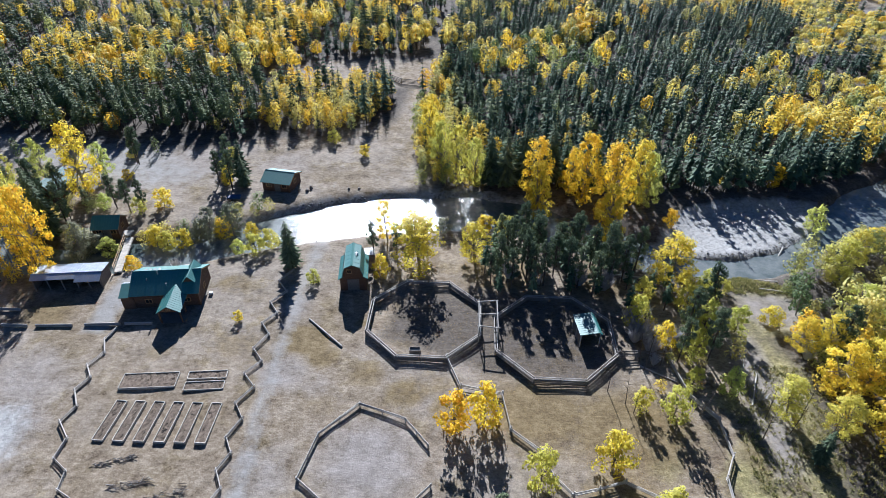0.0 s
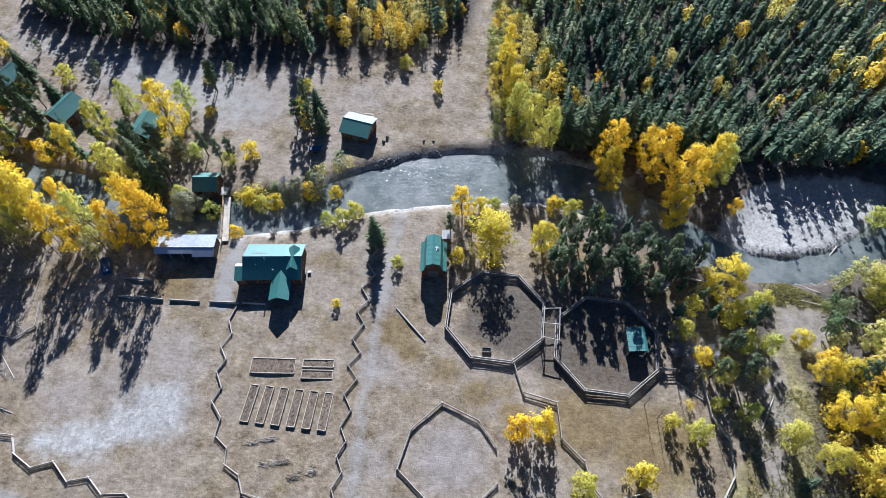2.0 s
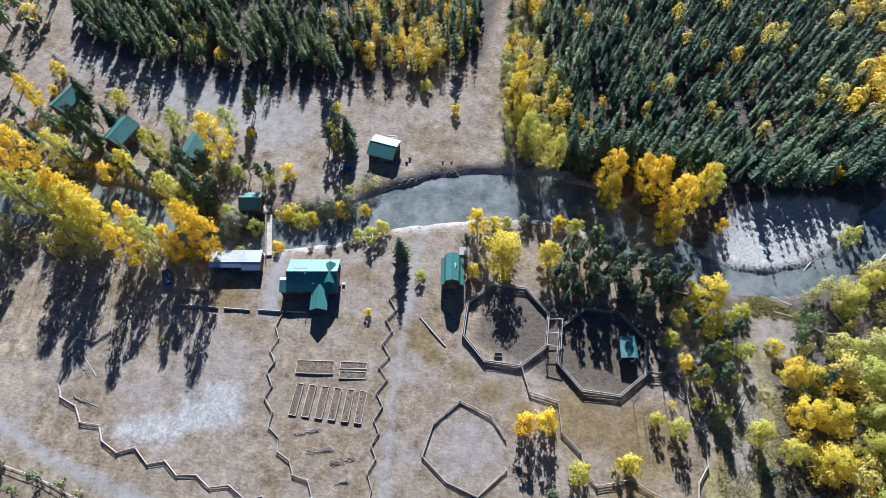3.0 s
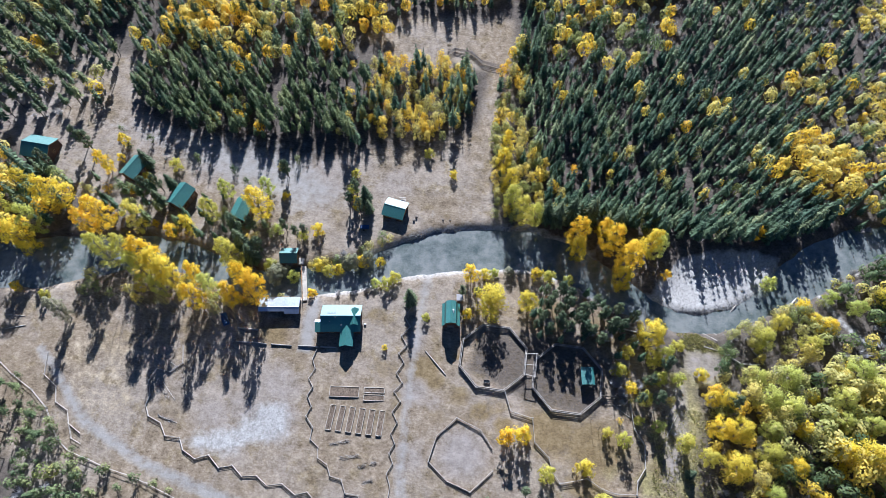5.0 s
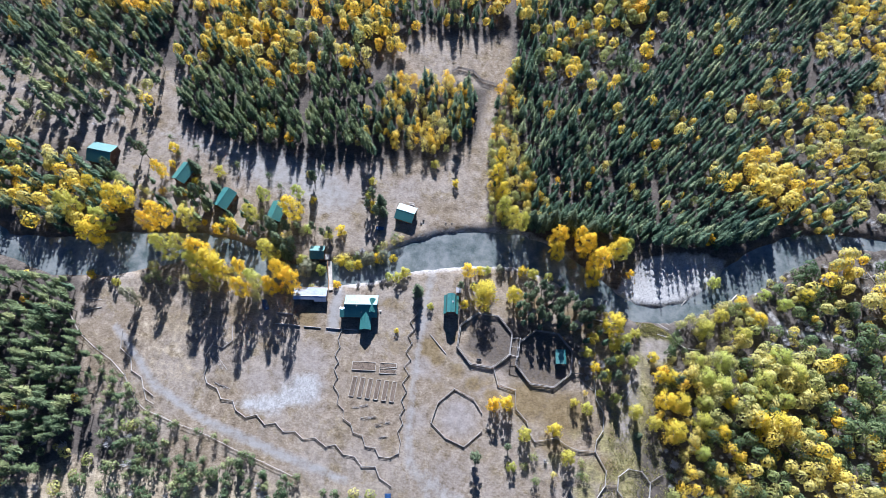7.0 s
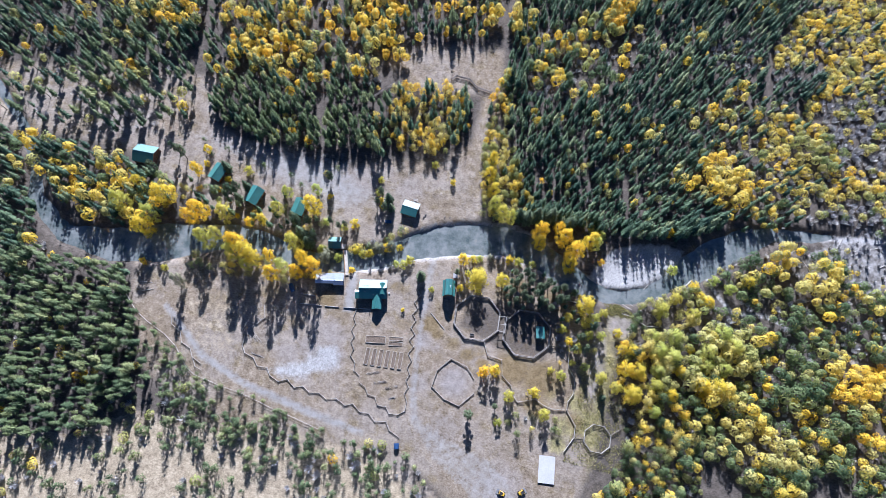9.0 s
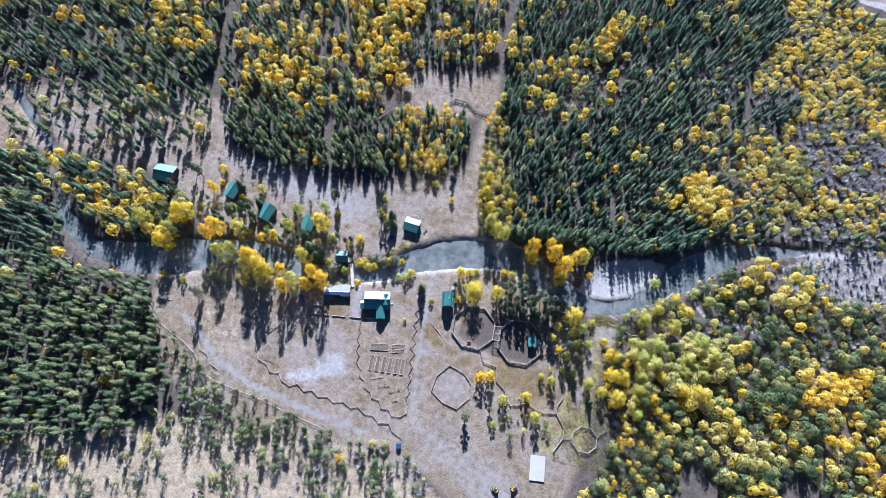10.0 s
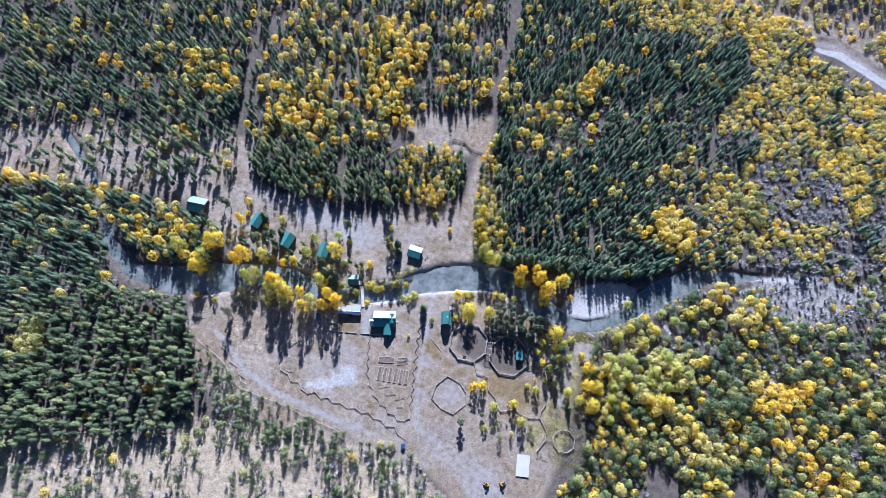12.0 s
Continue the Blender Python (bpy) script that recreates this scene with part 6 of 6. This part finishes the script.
scatter([(-64, 79), (-57, 80.5), (-48, 82.5), (-40, 87), (-36, 91), (-33, 90), (-38, 86), (-46, 81), (-55, 79), (-64, 77)], 1.9, {"willow": 0.9, "twig": 0.1}, (0.6, 1.0), 0.15, 31, 0.36)
scatter([(-66, 70), (-56, 71.8), (-54, 70), (-66, 68)], 2.2, {"willow": 0.8, "twig": 0.2}, (0.5, 0.8), 0.2, 32, 0.45)
scatter([(-50, 73.5), (-42, 74.5), (-30, 80), (-34, 78), (-44, 72.5), (-50, 72)], 2.6, {"willow": 0.7, "twig": 0.3}, (0.45, 0.75), 0.45, 33, 0.4)
scatter([(32, 195), (38, 206), (44, 208), (43, 197), (36, 187)], 2.8, {"aspen": 1.0}, (0.8, 1.3), 0.1, 35, 0.85)
scatter([(-18, 182), (-14, 191), (2, 190), (3, 182)], 3.0, {"aspen": 1.0}, (0.7, 1.2), 0.2, 36, 0.62)
scatter([(-123, 170), (-97, 180), (-72, 168), (-80, 155), (-114, 149)], 3.3, {"aspen": 1.0}, (0.7, 1.05), 0.35, 37, 0.7)
scatter([(-81, 213), (-65, 219), (-44, 202), (-56, 171), (-43, 161), (-71, 162)], 3.4, {"aspen": 1.0}, (0.7, 1.05), 0.4, 38, 0.7)
scatter([(-171, 181), (-145, 188), (-132, 164), (-157, 163)], 3.5, {"aspen": 1.0}, (0.8, 1.1), 0.3, 39, 0.7)
scatter([(8, 105), (20, 101), (44, 99.5), (64, 102), (80, 108.5), (80, 113), (60, 106.5), (40, 104), (14, 108)], 2.1, {"conifer": 0.93, "bush": 0.07}, (0.8, 1.15), 0.1, 47, 0.4)
NAMES = {"lodgepole": ("lodgepole_forest", "dense olive green lodgepole pine forest", "forest"), "conifer": ("conifer_forest", "dense dark green conifer forest with bare trunks", "forest"), "pine": ("young_pines", "scattered young pines on straw-coloured ground", "young pines"),
         "aspen": ("aspen_woods", "autumn woods of yellow, golden and green aspens", "woods"), "bush": ("autumn_scrub", "low yellow and olive autumn scrub", "scrub"), "willow": ("bank_willows", "olive and yellow willow scrub along the river bank", "scrub"), "birch": ("young_birches", "young yellow and green birches by the corrals", "woods"), "twig": ("bare_brush", "leafless grey brush", "brush")}
for kind_of, rows in SPOTS.items():
    wood_of(*NAMES[kind_of], kind_of, np.concatenate(rows))



def grass_field(name, label, poly, n, tall, material, seed):
    """Tufts of dry blades, each a fan of narrow pointed leaves."""
    g = np.random.default_rng(seed)
    p = np.array(poly, float)
    (x0, y0), (x1, y1) = p.min(0), p.max(0)
    x, y = g.uniform(x0, x1, n * 3), g.uniform(y0, y1, n * 3)
    ok = inside(x, y, poly) & (ripple(x, y, 3.0, seed) > -0.35 + g.uniform(-0.5, 0.5, n * 3))
    x, y = x[ok][:n], y[ok][:n]
    z = ground_height(x, y)
    V, T = [], []
    for px0, py0, pz0 in zip(x, y, z):
        tint = g.uniform(0, 1)
        for _ in range(7):
            an, h = g.uniform(0, 6.283), tall * g.uniform(0.5, 1.2)
            c, q, w = math.cos(an), math.sin(an), g.uniform(0.03, 0.06)
            V += [(px0 + 0.08 * c - w * q, py0 + 0.08 * q + w * c, pz0 - 0.02), (px0 + 0.08 * c + w * q, py0 + 0.08 * q - w * c, pz0 - 0.02), (px0 + h * 0.8 * c, py0 + h * 0.8 * q, pz0 + h * 0.8)]
            T += [tint] * 3
    me = mesh_np(name, V, np.arange(len(V)).reshape(-1, 3), [material], None, T)
    tagged(new(name, me), label, "grass", kind="stuff")


grass_green = foliage("yellowing_grass_blades", ((0.0, (0.16, 0.17, 0.06)), (0.5, (0.36, 0.34, 0.13)), (1.0, (0.56, 0.50, 0.24))), 0.4)
grass_field("meadow_grass", "tufted yellow-green grass under thin trees", [(30, 20), (33, 34), (34, 50), (38, 56), (46, 56), (54, 40), (52, 18)], 4200, 0.34, grass_green, 71)
grass_field("bank_grass", "pale tufted grass along the river bank", [(39.5, 74.6), (45, 74.8), (49, 73), (51, 71), (46, 70.2), (42, 70.4)], 900, 0.4, grass_green, 72)

# single trees
BARE = [mesh_np("crown", *twig_shape(190 + k, 3.2, 1.7, 150)[:2], [twig_grey]) for k in range(2)]
for k, (x, y, size) in enumerate(((24.8, 59.8, 1.0), (24.9, 62.6, 1.1), (26.3, 57.6, 0.9), (26.2, 60.4, 1.0), (26.8, 64.5, 0.9), (30, 60, 0.8), (8.5, 72.5, 0.9), (19.0, 71.5, 1.0), (22.5, 70.5, 1.1))):
    brush = thing("bare_bush", pose(x, y, 0, 0, 0, 70 * k) @ Matrix.Scale(size, 4), "leafless grey bush with fine branching stems", "bush", "bare bushes")
    child = new("crown", BARE[k % 2])
    child.parent = brush
LEAF = {"y": (leaf_yellow, "yellow"), "o": (leaf_gold, "golden orange"), "l": (leaf_lime, "yellow-green"), "g": (leaf_green, "green"), "h": (leaf_grey, "grey-green")}
patterns = {}


def split_shape(shape, first, second):
    """Two meshes of one shape: trunk with limbs, and crown."""
    v, f, m = shape
    out = []
    for which, (name, material) in enumerate((first, second)):
        ff = f[m == which]
        used, inv = np.unique(ff, return_inverse=True)
        out.append(mesh_np(name, v[used], inv.reshape(-1, 3), [material]))
    if second[1] is not needle_own:
        round_normals(out[1], np.ones(len(out[1].vertices), bool), outward(v[used]), 0.45)
    return out


def tree_pattern(key, shape, wood, material):
    if key not in patterns:
        patterns[key] = split_shape(shape, ("trunk", wood), ("crown", material))
    return patterns[key]


BIG = [faced_out(broadleaf_shape(200 + k, 10.0, 3.1, 44, 80, 0.155, 0.5, 0.1, True, 5)) for k in range(4)]
LOW = [faced_out(broadleaf_shape(220 + k, 3.4, 1.5, 18, 64, 0.13, 0.35, 0.08, True, 4)) for k in range(3)]
FIR = [conifer_shape(240 + k, 11.0, 2.0, 26, 13, 0.08, 0.3, 0.62, 0.17) for k in range(2)]
PINE = [broadleaf_shape(250 + k, 9.0, 1.7, 28, 72, 0.16, 0.92, 0.32, True, 4) for k in range(3)]
trees = 0


def tree(x, y, r, kind_of, low=0, squat=1.0):
    global trees
    trees += 1
    tall = (1.0 + 0.35 * low) * squat
    slim = 0.78 if kind_of == "P" else 1.0
    z = float(ground_height(np.array(x), np.array(y)))
    if kind_of in LEAF:
        material, colour = LEAF[kind_of]
        if r >= 2.0 and low < 1:
            k = trees % 4
            meshes, scale = tree_pattern(("big", k, kind_of), BIG[k], pale_bark, material), r / 3.1
            name, label, category = "cottonwood_tree", f"cottonwood tree with {colour} autumn leaves", "tree"
            tall *= min(1.4, 16 / (3.23 * r))
        else:
            k = trees % 3
            meshes, scale = tree_pattern(("low", k, kind_of), LOW[k], bark, material), r / 1.5
            tall *= 1.15
            name, label, category = "shrub", f"low bushy shrub with {colour} leaves", "shrub"
    else:
        k = trees % 2
        shape = FIR[k] if kind_of == "S" else PINE[trees % 3]
        meshes = tree_pattern((kind_of == "S", trees % 6), shape, bark, needle_own)
        scale = r / (1.5 if kind_of == "S" else 1.5)
        name, label, category = ("spruce_tree", "tall narrow dark green spruce", "tree") if kind_of == "S" else ("pine_tree", "dark green pine with a bare lower trunk", "tree")
        tall *= 0.55 if kind_of == "p" else 0.8 if kind_of == "S" else 1.05 if kind_of == "P" else 1.0
    ob = thing(name, pose(x, y, z - 0.05, 0, 0, trees * 137.5) @ Matrix.Diagonal((scale * slim, scale * slim, scale * tall, 1)), label, category, "single trees")
    for n, me in zip(("trunk", "crown"), meshes):
        child = new(n, me)
        child.parent = ob


PEN_TREES = [(-5.4, 74.4, 4.6, "y"), (3.1, 76.8, 2.8, "y"), (-11.1, 71.7, 1.4, "y"), (0.9, 44.2, 2.1, "o"), (4.2, 44.9, 2.2, "y"), (32.3, 71.0, 3.7, "y"), (27.2, 67.2, 1.7, "l"), (25.6, 62.4, 1.9, "l"), (10.1, 37.6, 2.0, "l"), (18.1, 40, 2.1, "y"), (22.5, 33.4, 2.2, "l"), (26.6, 47, 1.8, "l"), (23, 48.2, 1.3, "l"), (30.2, 51.9, 1.2, "l"), (34.6, 61.8, 1.9, "l"), (39, 62.2, 1.6, "l"), (36, 68, 2.1, "l"), (33.4, 66, 2.0, "l"), (28.3, 58.7, 1.5, "y"), (31.2, 57, 1.8, "l"), (34.5, 51.1, 1.5, "g")]
YARD_TREES = [(-2.4, 29.8, 1.5, "p"), (6.1, 33.6, 0.9, "p"), (7.6, 28.8, 1.3, "l"), (-29.8, 61.1, 0.7, "y"), (-21.2, 69.7, 1.0, "l"), (-32.4, 77.3, 1.5, "l"), (-35.2, 77.4, 1.2, "g"), (-30.4, 79.1, 1.6, "l"), (-11.3, 81.5, 1.9, "o"), (-8.2, 83.0, 1.5, "y"), (-5.6, 83.6, 1.3, "l"), (-2.1, 84.6, 1.2, "h"), (4.8, 84.9, 1.5, "y"), (8.2, 84.6, 1.6, "l"), (13.1, 84.7, 1.3, "g")]
BANK_TREES = [(-60.8, 77.6, 1.7, "h"), (-58.6, 77.9, 1.5, "h"), (-62.6, 78.6, 1.4, "l"), (-50.2, 80.2, 1.6, "y"), (-43.4, 82.0, 1.7, "h"), (-39.6, 83.0, 1.7, "y"), (-41.4, 81.7, 1.8, "h"), (-37.8, 82.9, 1.8, "h"), (-35.1, 83.7, 1.2, "y"), (-45.4, 80, 1.5, "y"), (-47.9, 79, 1.5, "l"), (-60.3, 75.3, 1.9, "h"), (-56.3, 76.7, 1.6, "g"), (-50.4, 72.5, 1.2, "o"), (-52.7, 89.7, 1.6, "y"), (-56.2, 87.7, 1.3, "l"), (-44.8, 100.6, 1.0, "y"), (-68.5, 100.2, 1.8, "g"), (-63.9, 99, 1.0, "y"), (-62.9, 89, 1.3, "g"), (-27.3, 117.6, 1.3, "l"), (-19.7, 111.6, 1.1, "y"), (-46.4, 108.5, 1.2, "l"), (-44, 98.4, 1.1, "y"), (-46.2, 103.2, 1.3, "l"), (-62.5, 69.2, 1.0, "y")]
ROW_TREES = [(-102.8, 74.6, 3.3, "l"), (-100.9, 77.7, 2.2, "l"), (-91.3, 75, 3.7, "o"), (-92, 70.6, 3.0, "l"), (-86.5, 71.2, 3.4, "y"), (-84.2, 70.2, 3.0, "y"), (-79.1, 71.8, 2.2, "o"), (-76.1, 65.9, 2.8, "o"), (-73.9, 69.1, 2.5, "g"), (-71.5, 77.7, 3.1, "l"), (-67.3, 73.3, 3.0, "o"), (-62.7, 69.4, 3.1, "o"), (-68.3, 67.6, 2.5, "o"), (-86.3, 67.4, 2.2, "l"), (-107.9, 58.3, 2.3, "h"), (-116.2, 62.9, 1.2, "l"), (-124.7, 64.1, 1.3, "o")]
CABIN_TREES = [(-107.4, 84.2, 3.4, "o"), (-111.1, 82.2, 3.0, "o"), (-98.6, 84.5, 3.0, "l"), (-96, 86.3, 1.0, "o"), (-90.6, 84.3, 1.9, "o"), (-84.9, 85, 2.1, "y"), (-80.8, 90.2, 2.5, "l"), (-78.8, 97.2, 2.1, "l"), (-67.8, 92.1, 3.4, "y"), (-114.2, 100.7, 2.4, "o"), (-112.6, 104.9, 1.2, "y"), (-113.5, 110.5, 1.8, "y"), (-105.2, 95.1, 1.3, "o"), (-96, 104.1, 1.8, "l"), (-103, 99.7, 1.3, "y"), (-121.9, 88.2, 4.1, "y"), (-133.5, 92.5, 2.2, "y"), (-126.7, 75.5, 4.1, "y"), (-124.6, 80.3, 3.0, "l"), (-136, 83.5, 3.3, "l")]
BEND_TREES = [(14.1, 95.7, 3.1, "o"), (14.8, 92.1, 2.7, "y"), (20.7, 98.5, 2.2, "o"), (22.4, 94.2, 3.3, "o"), (26.5, 89.3, 3.8, "o"), (31.4, 94.2, 3.0, "y"), (26, 84.9, 2.7, "y"), (33.9, 94.2, 2.5, "g"), (37.3, 89, 1.3, "o"), (60.7, 103.7, 1.9, "o"), (36.5, 98.6, 1.9, "g"), (-0.5, 100.2, 2.9, "l"), (-3.2, 103.1, 2.8, "l"), (-4.6, 108.6, 2.5, "y"), (-6, 114.8, 2.5, "y"), (-5.9, 122, 2.2, "y"), (3.0, 99.6, 2.4, "l"), (62.6, 90, 1.9, "g")]
EAST_TREES = [(55.6, 62.5, 3.4, "g"), (58, 58, 4.1, "g"), (63.5, 63.4, 3.8, "g"), (62.2, 55.8, 4.3, "g"), (58.7, 51.2, 3.4, "g"), (44.9, 62.2, 2.2, "o"), (46.3, 56.8, 2.7, "o"), (49.9, 57.2, 3.0, "y"), (47.3, 49.9, 3.7, "o"), (51.3, 50, 4.1, "o"), (50.2, 42.2, 4.3, "y"), (57.5, 45.5, 3.6, "l"), (63.2, 44.2, 3.3, "o"), (72.6, 48.2, 4.4, "y"), (77.4, 48.3, 4.4, "y"), (74, 60.3, 4.4, "g"), (78.5, 66.2, 4.4, "g"), (82.5, 62.8, 4.4, "g")]
FAR_EAST_TREES = [(69.6, 72.1, 3.3, "l"), (58.5, 71.6, 3.7, "l"), (63.7, 77.2, 3.0, "l"), (70.2, 82.9, 2.5, "y"), (74.5, 77.3, 3.0, "y"), (73, 79.8, 2.2, "y"), (73.5, 54.6, 3.7, "g"), (80.2, 55, 3.4, "g"), (65.5, 52.4, 3.0, "y"), (40, 45.6, 3.0, "l"), (45, 43.8, 3.0, "l"), (39.6, 68.5, 2.2, "l"), (88.5, 86.7, 3.0, "y"), (81.9, 83.5, 3.0, "g"), (77.4, 86.2, 2.5, "g"), (69.7, 60.4, 2.2, "y"), (68.4, 37.8, 2.5, "l"), (58.2, 37.4, 3.0, "g")]
PINE_TREES = [(-25.5, 73.6, 1.3, "S"), (-41.8, 100.6, 1.3, "S"), (-42.6, 96.4, 1.2, "P"), (-44.8, 102.3, 1.2, "P"), (-46.0, 99.0, 1.0, "P"), (-40.5, 97.6, 1.0, "S"), (-12.9, 76.6, 1.0, "P"), (-9.3, 77, 0.9, "P"), (11.3, 80.1, 1.3, "P"), (13, 76.5, 1.3, "P"), (8.1, 76, 1.2, "P"), (11.1, 72.4, 1.3, "P"), (16.8, 71, 1.3, "P"), (19.3, 77.4, 1.3, "P"), (22.9, 72.4, 1.5, "P"), (20.5, 68.8, 1.2, "P"), (13.5, 70.7, 1.2, "P"), (7.2, 79.9, 1.0, "P"), (16, 75.6, 1.2, "P"), (24.5, 76.8, 1.2, "P"), (-64.8, 105.5, 1.2, "P")]
# the last five spruces are added only to throw shade on the river
DARK_TREES = [(-70.3, 82.3, 1.7, "S"), (-67, 79.4, 1.5, "S"), (-72.5, 85.6, 1.6, "P"), (-65.5, 81.5, 1.3, "P"), (-69, 87, 1.4, "P"), (-74.5, 88, 1.4, "S"), (-61, 88.8, 1, "P"), (-121.1, 106.2, 1.5, "P"), (-124.3, 107.8, 1.4, "P"), (-104, 103.8, 1.3, "S"), (-99.7, 94, 1.5, "P"), (-97.5, 96.5, 1.3, "P"), (-94.8, 97.6, 1.2, "S"), (-129.6, 98.7, 1.5, "P"), (-65.3, 105.9, 1.1, "P"), (-57.8, 87.4, 1, "P"), (-55.6, 88.4, 0.9, "P"), (-96.5, 92.5, 1.2, "S"), (41, 41.9, 0.8, "S"), (50.4, 58.2, 1.3, "P"), (28.1, 75.2, 1.2, "P"), (25.6, 72.6, 1.2, "P"), (31.5, 60.5, 1.3, "P"), (33.5, 56.5, 1.3, "P"), (35.5, 64.5, 1.4, "P"), (29.6, 56.2, 1.1, "P"), (9, 100.5, 1.8, "S"), (12.5, 101.8, 1.9, "S"), (17.5, 102.5, 1.9, "S"), (6, 101, 1.7, "S"), (24, 100, 1.8, "S")]
for group in (PEN_TREES, YARD_TREES, BANK_TREES, ROW_TREES, CABIN_TREES, BEND_TREES, EAST_TREES, FAR_EAST_TREES):
    for x, y, r, kind_of in group:
        east = group in (EAST_TREES, FAR_EAST_TREES)
        if group in (YARD_TREES, BANK_TREES) and r < 2.0 and kind_of in LEAF:
            tree(x, y, r * 1.15, kind_of, 0, 0.8)
            continue
        tree(x, y + (2.2 if east else 0.0), r * (0.77 if east else 1.0), "y" if east and kind_of == "o" else kind_of, group in (PEN_TREES, YARD_TREES) and r < 2.6, 0.62 if east else 0.85 if group is PEN_TREES and r < 2.6 else 0.6 if group is PEN_TREES else 1.15 if group is ROW_TREES else 1.0)
for x, y, r, kind_of in PINE_TREES + DARK_TREES + [(8.6, 69.6, 1.1, "P"), (10.6, 75.0, 1.2, "P"), (15.2, 73.2, 1.2, "P"), (21.6, 75.2, 1.2, "P"), (7.0, 73.0, 1.1, "P"), (13.0, 79.0, 1.2, "P"), (5.6, 70.8, 0.9, "P"), (11.4, 71.2, 1.1, "P"), (18.6, 70.6, 1.1, "P"), (17.9, 76.2, 1.2, "P"), (23.4, 71.6, 1.1, "P"), (9.2, 78.0, 1.1, "P")]:
    tree(x, y, r * 1.15, kind_of)

# ---- rocks on the river's edge ----
def rock(g, size):
    bm = bmesh.new()
    bmesh.ops.create_icosphere(bm, subdivisions=1, radius=1)
    s = size * g.uniform(0.7, 1.3, 3) * np.array((1, 1, 0.7))
    for v in bm.verts:
        v.co = Vector(v.co) * g.uniform(0.8, 1.15)
        v.co = Vector((v.co.x * s[0], v.co.y * s[1], v.co.z * s[2]))
    V = np.array([v.co for v in bm.verts])
    F = np.array([[v.index for v in f.verts] for f in bm.faces])
    bm.free()
    return V, F


def rock_field(name, label, spots, sizes, seed):
    g = np.random.default_rng(seed)
    kinds = [rock(g, 1.0) for _ in range(8)]
    Vs, Fs, at = [], [], 0
    zs = ground_height(spots[:, 0], spots[:, 1])
    for (x, y), s, z in zip(spots, sizes, zs):
        v, f = kinds[g.integers(8)]
        an = g.uniform(0, 6.28)
        c, sn = math.cos(an), math.sin(an)
        Vs.append(np.stack([(v[:, 0] * c - v[:, 1] * sn) * s + x, (v[:, 0] * sn + v[:, 1] * c) * s + y, v[:, 2] * s + z + 0.15 * s], 1))
        Fs.append(f + at)
        at += len(v)
    tagged(new(name, mesh_np(name, np.concatenate(Vs), np.concatenate(Fs), [stone])), label, "rocks", kind="stuff")


g = np.random.default_rng(31)
line = np.array([(-36, 84.6), (-32.6, 87.8), (-29.8, 90.0), (-26.6, 91.9), (-23.9, 93.2), (-20.8, 94.9), (-17.9, 95.0), (-14.4, 94.9), (-11.1, 95.5), (-4, 97.0), (7, 97.0)])
count_ = 900
k = g.uniform(0, len(line) - 1.001, count_)
i = k.astype(int)
spots = line[i] + (line[i + 1] - line[i]) * (k - i)[:, None] + g.normal(0, 0.45, (count_, 2))
rock_field("riprap", "grey boulders lining the river bank", spots, g.uniform(0.1, 0.28, count_), 32)
n = 900
x, y = g.uniform(-140, 84, n * 4), g.uniform(66, 100, n * 4)
d, w = off_line(x, y, RIVER)
d2, w2 = off_line(x, y, RIVER_EAST)
d = np.minimum(d - w, d2 - w2)
ok = (d > -2.4) & (d < 1.2)
rock_field("cobbles", "loose grey cobbles along the water's edge", np.stack([x[ok], y[ok]], 1), g.uniform(0.07, 0.19, int(ok.sum())), 33)
line = np.array(GRAVEL_BAR[:8])
k = g.uniform(0, len(line) - 1.001, 700)
i = k.astype(int)
spots = line[i] + (line[i + 1] - line[i]) * (k - i)[:, None] + np.stack([g.normal(0, 0.4, 700), np.abs(g.normal(0, 1.1, 700)) - 0.9], 1)
rock_field("bar_cobbles", "pale rounded cobbles edging a gravel bar", spots, g.uniform(0.05, 0.14, 700), 34)
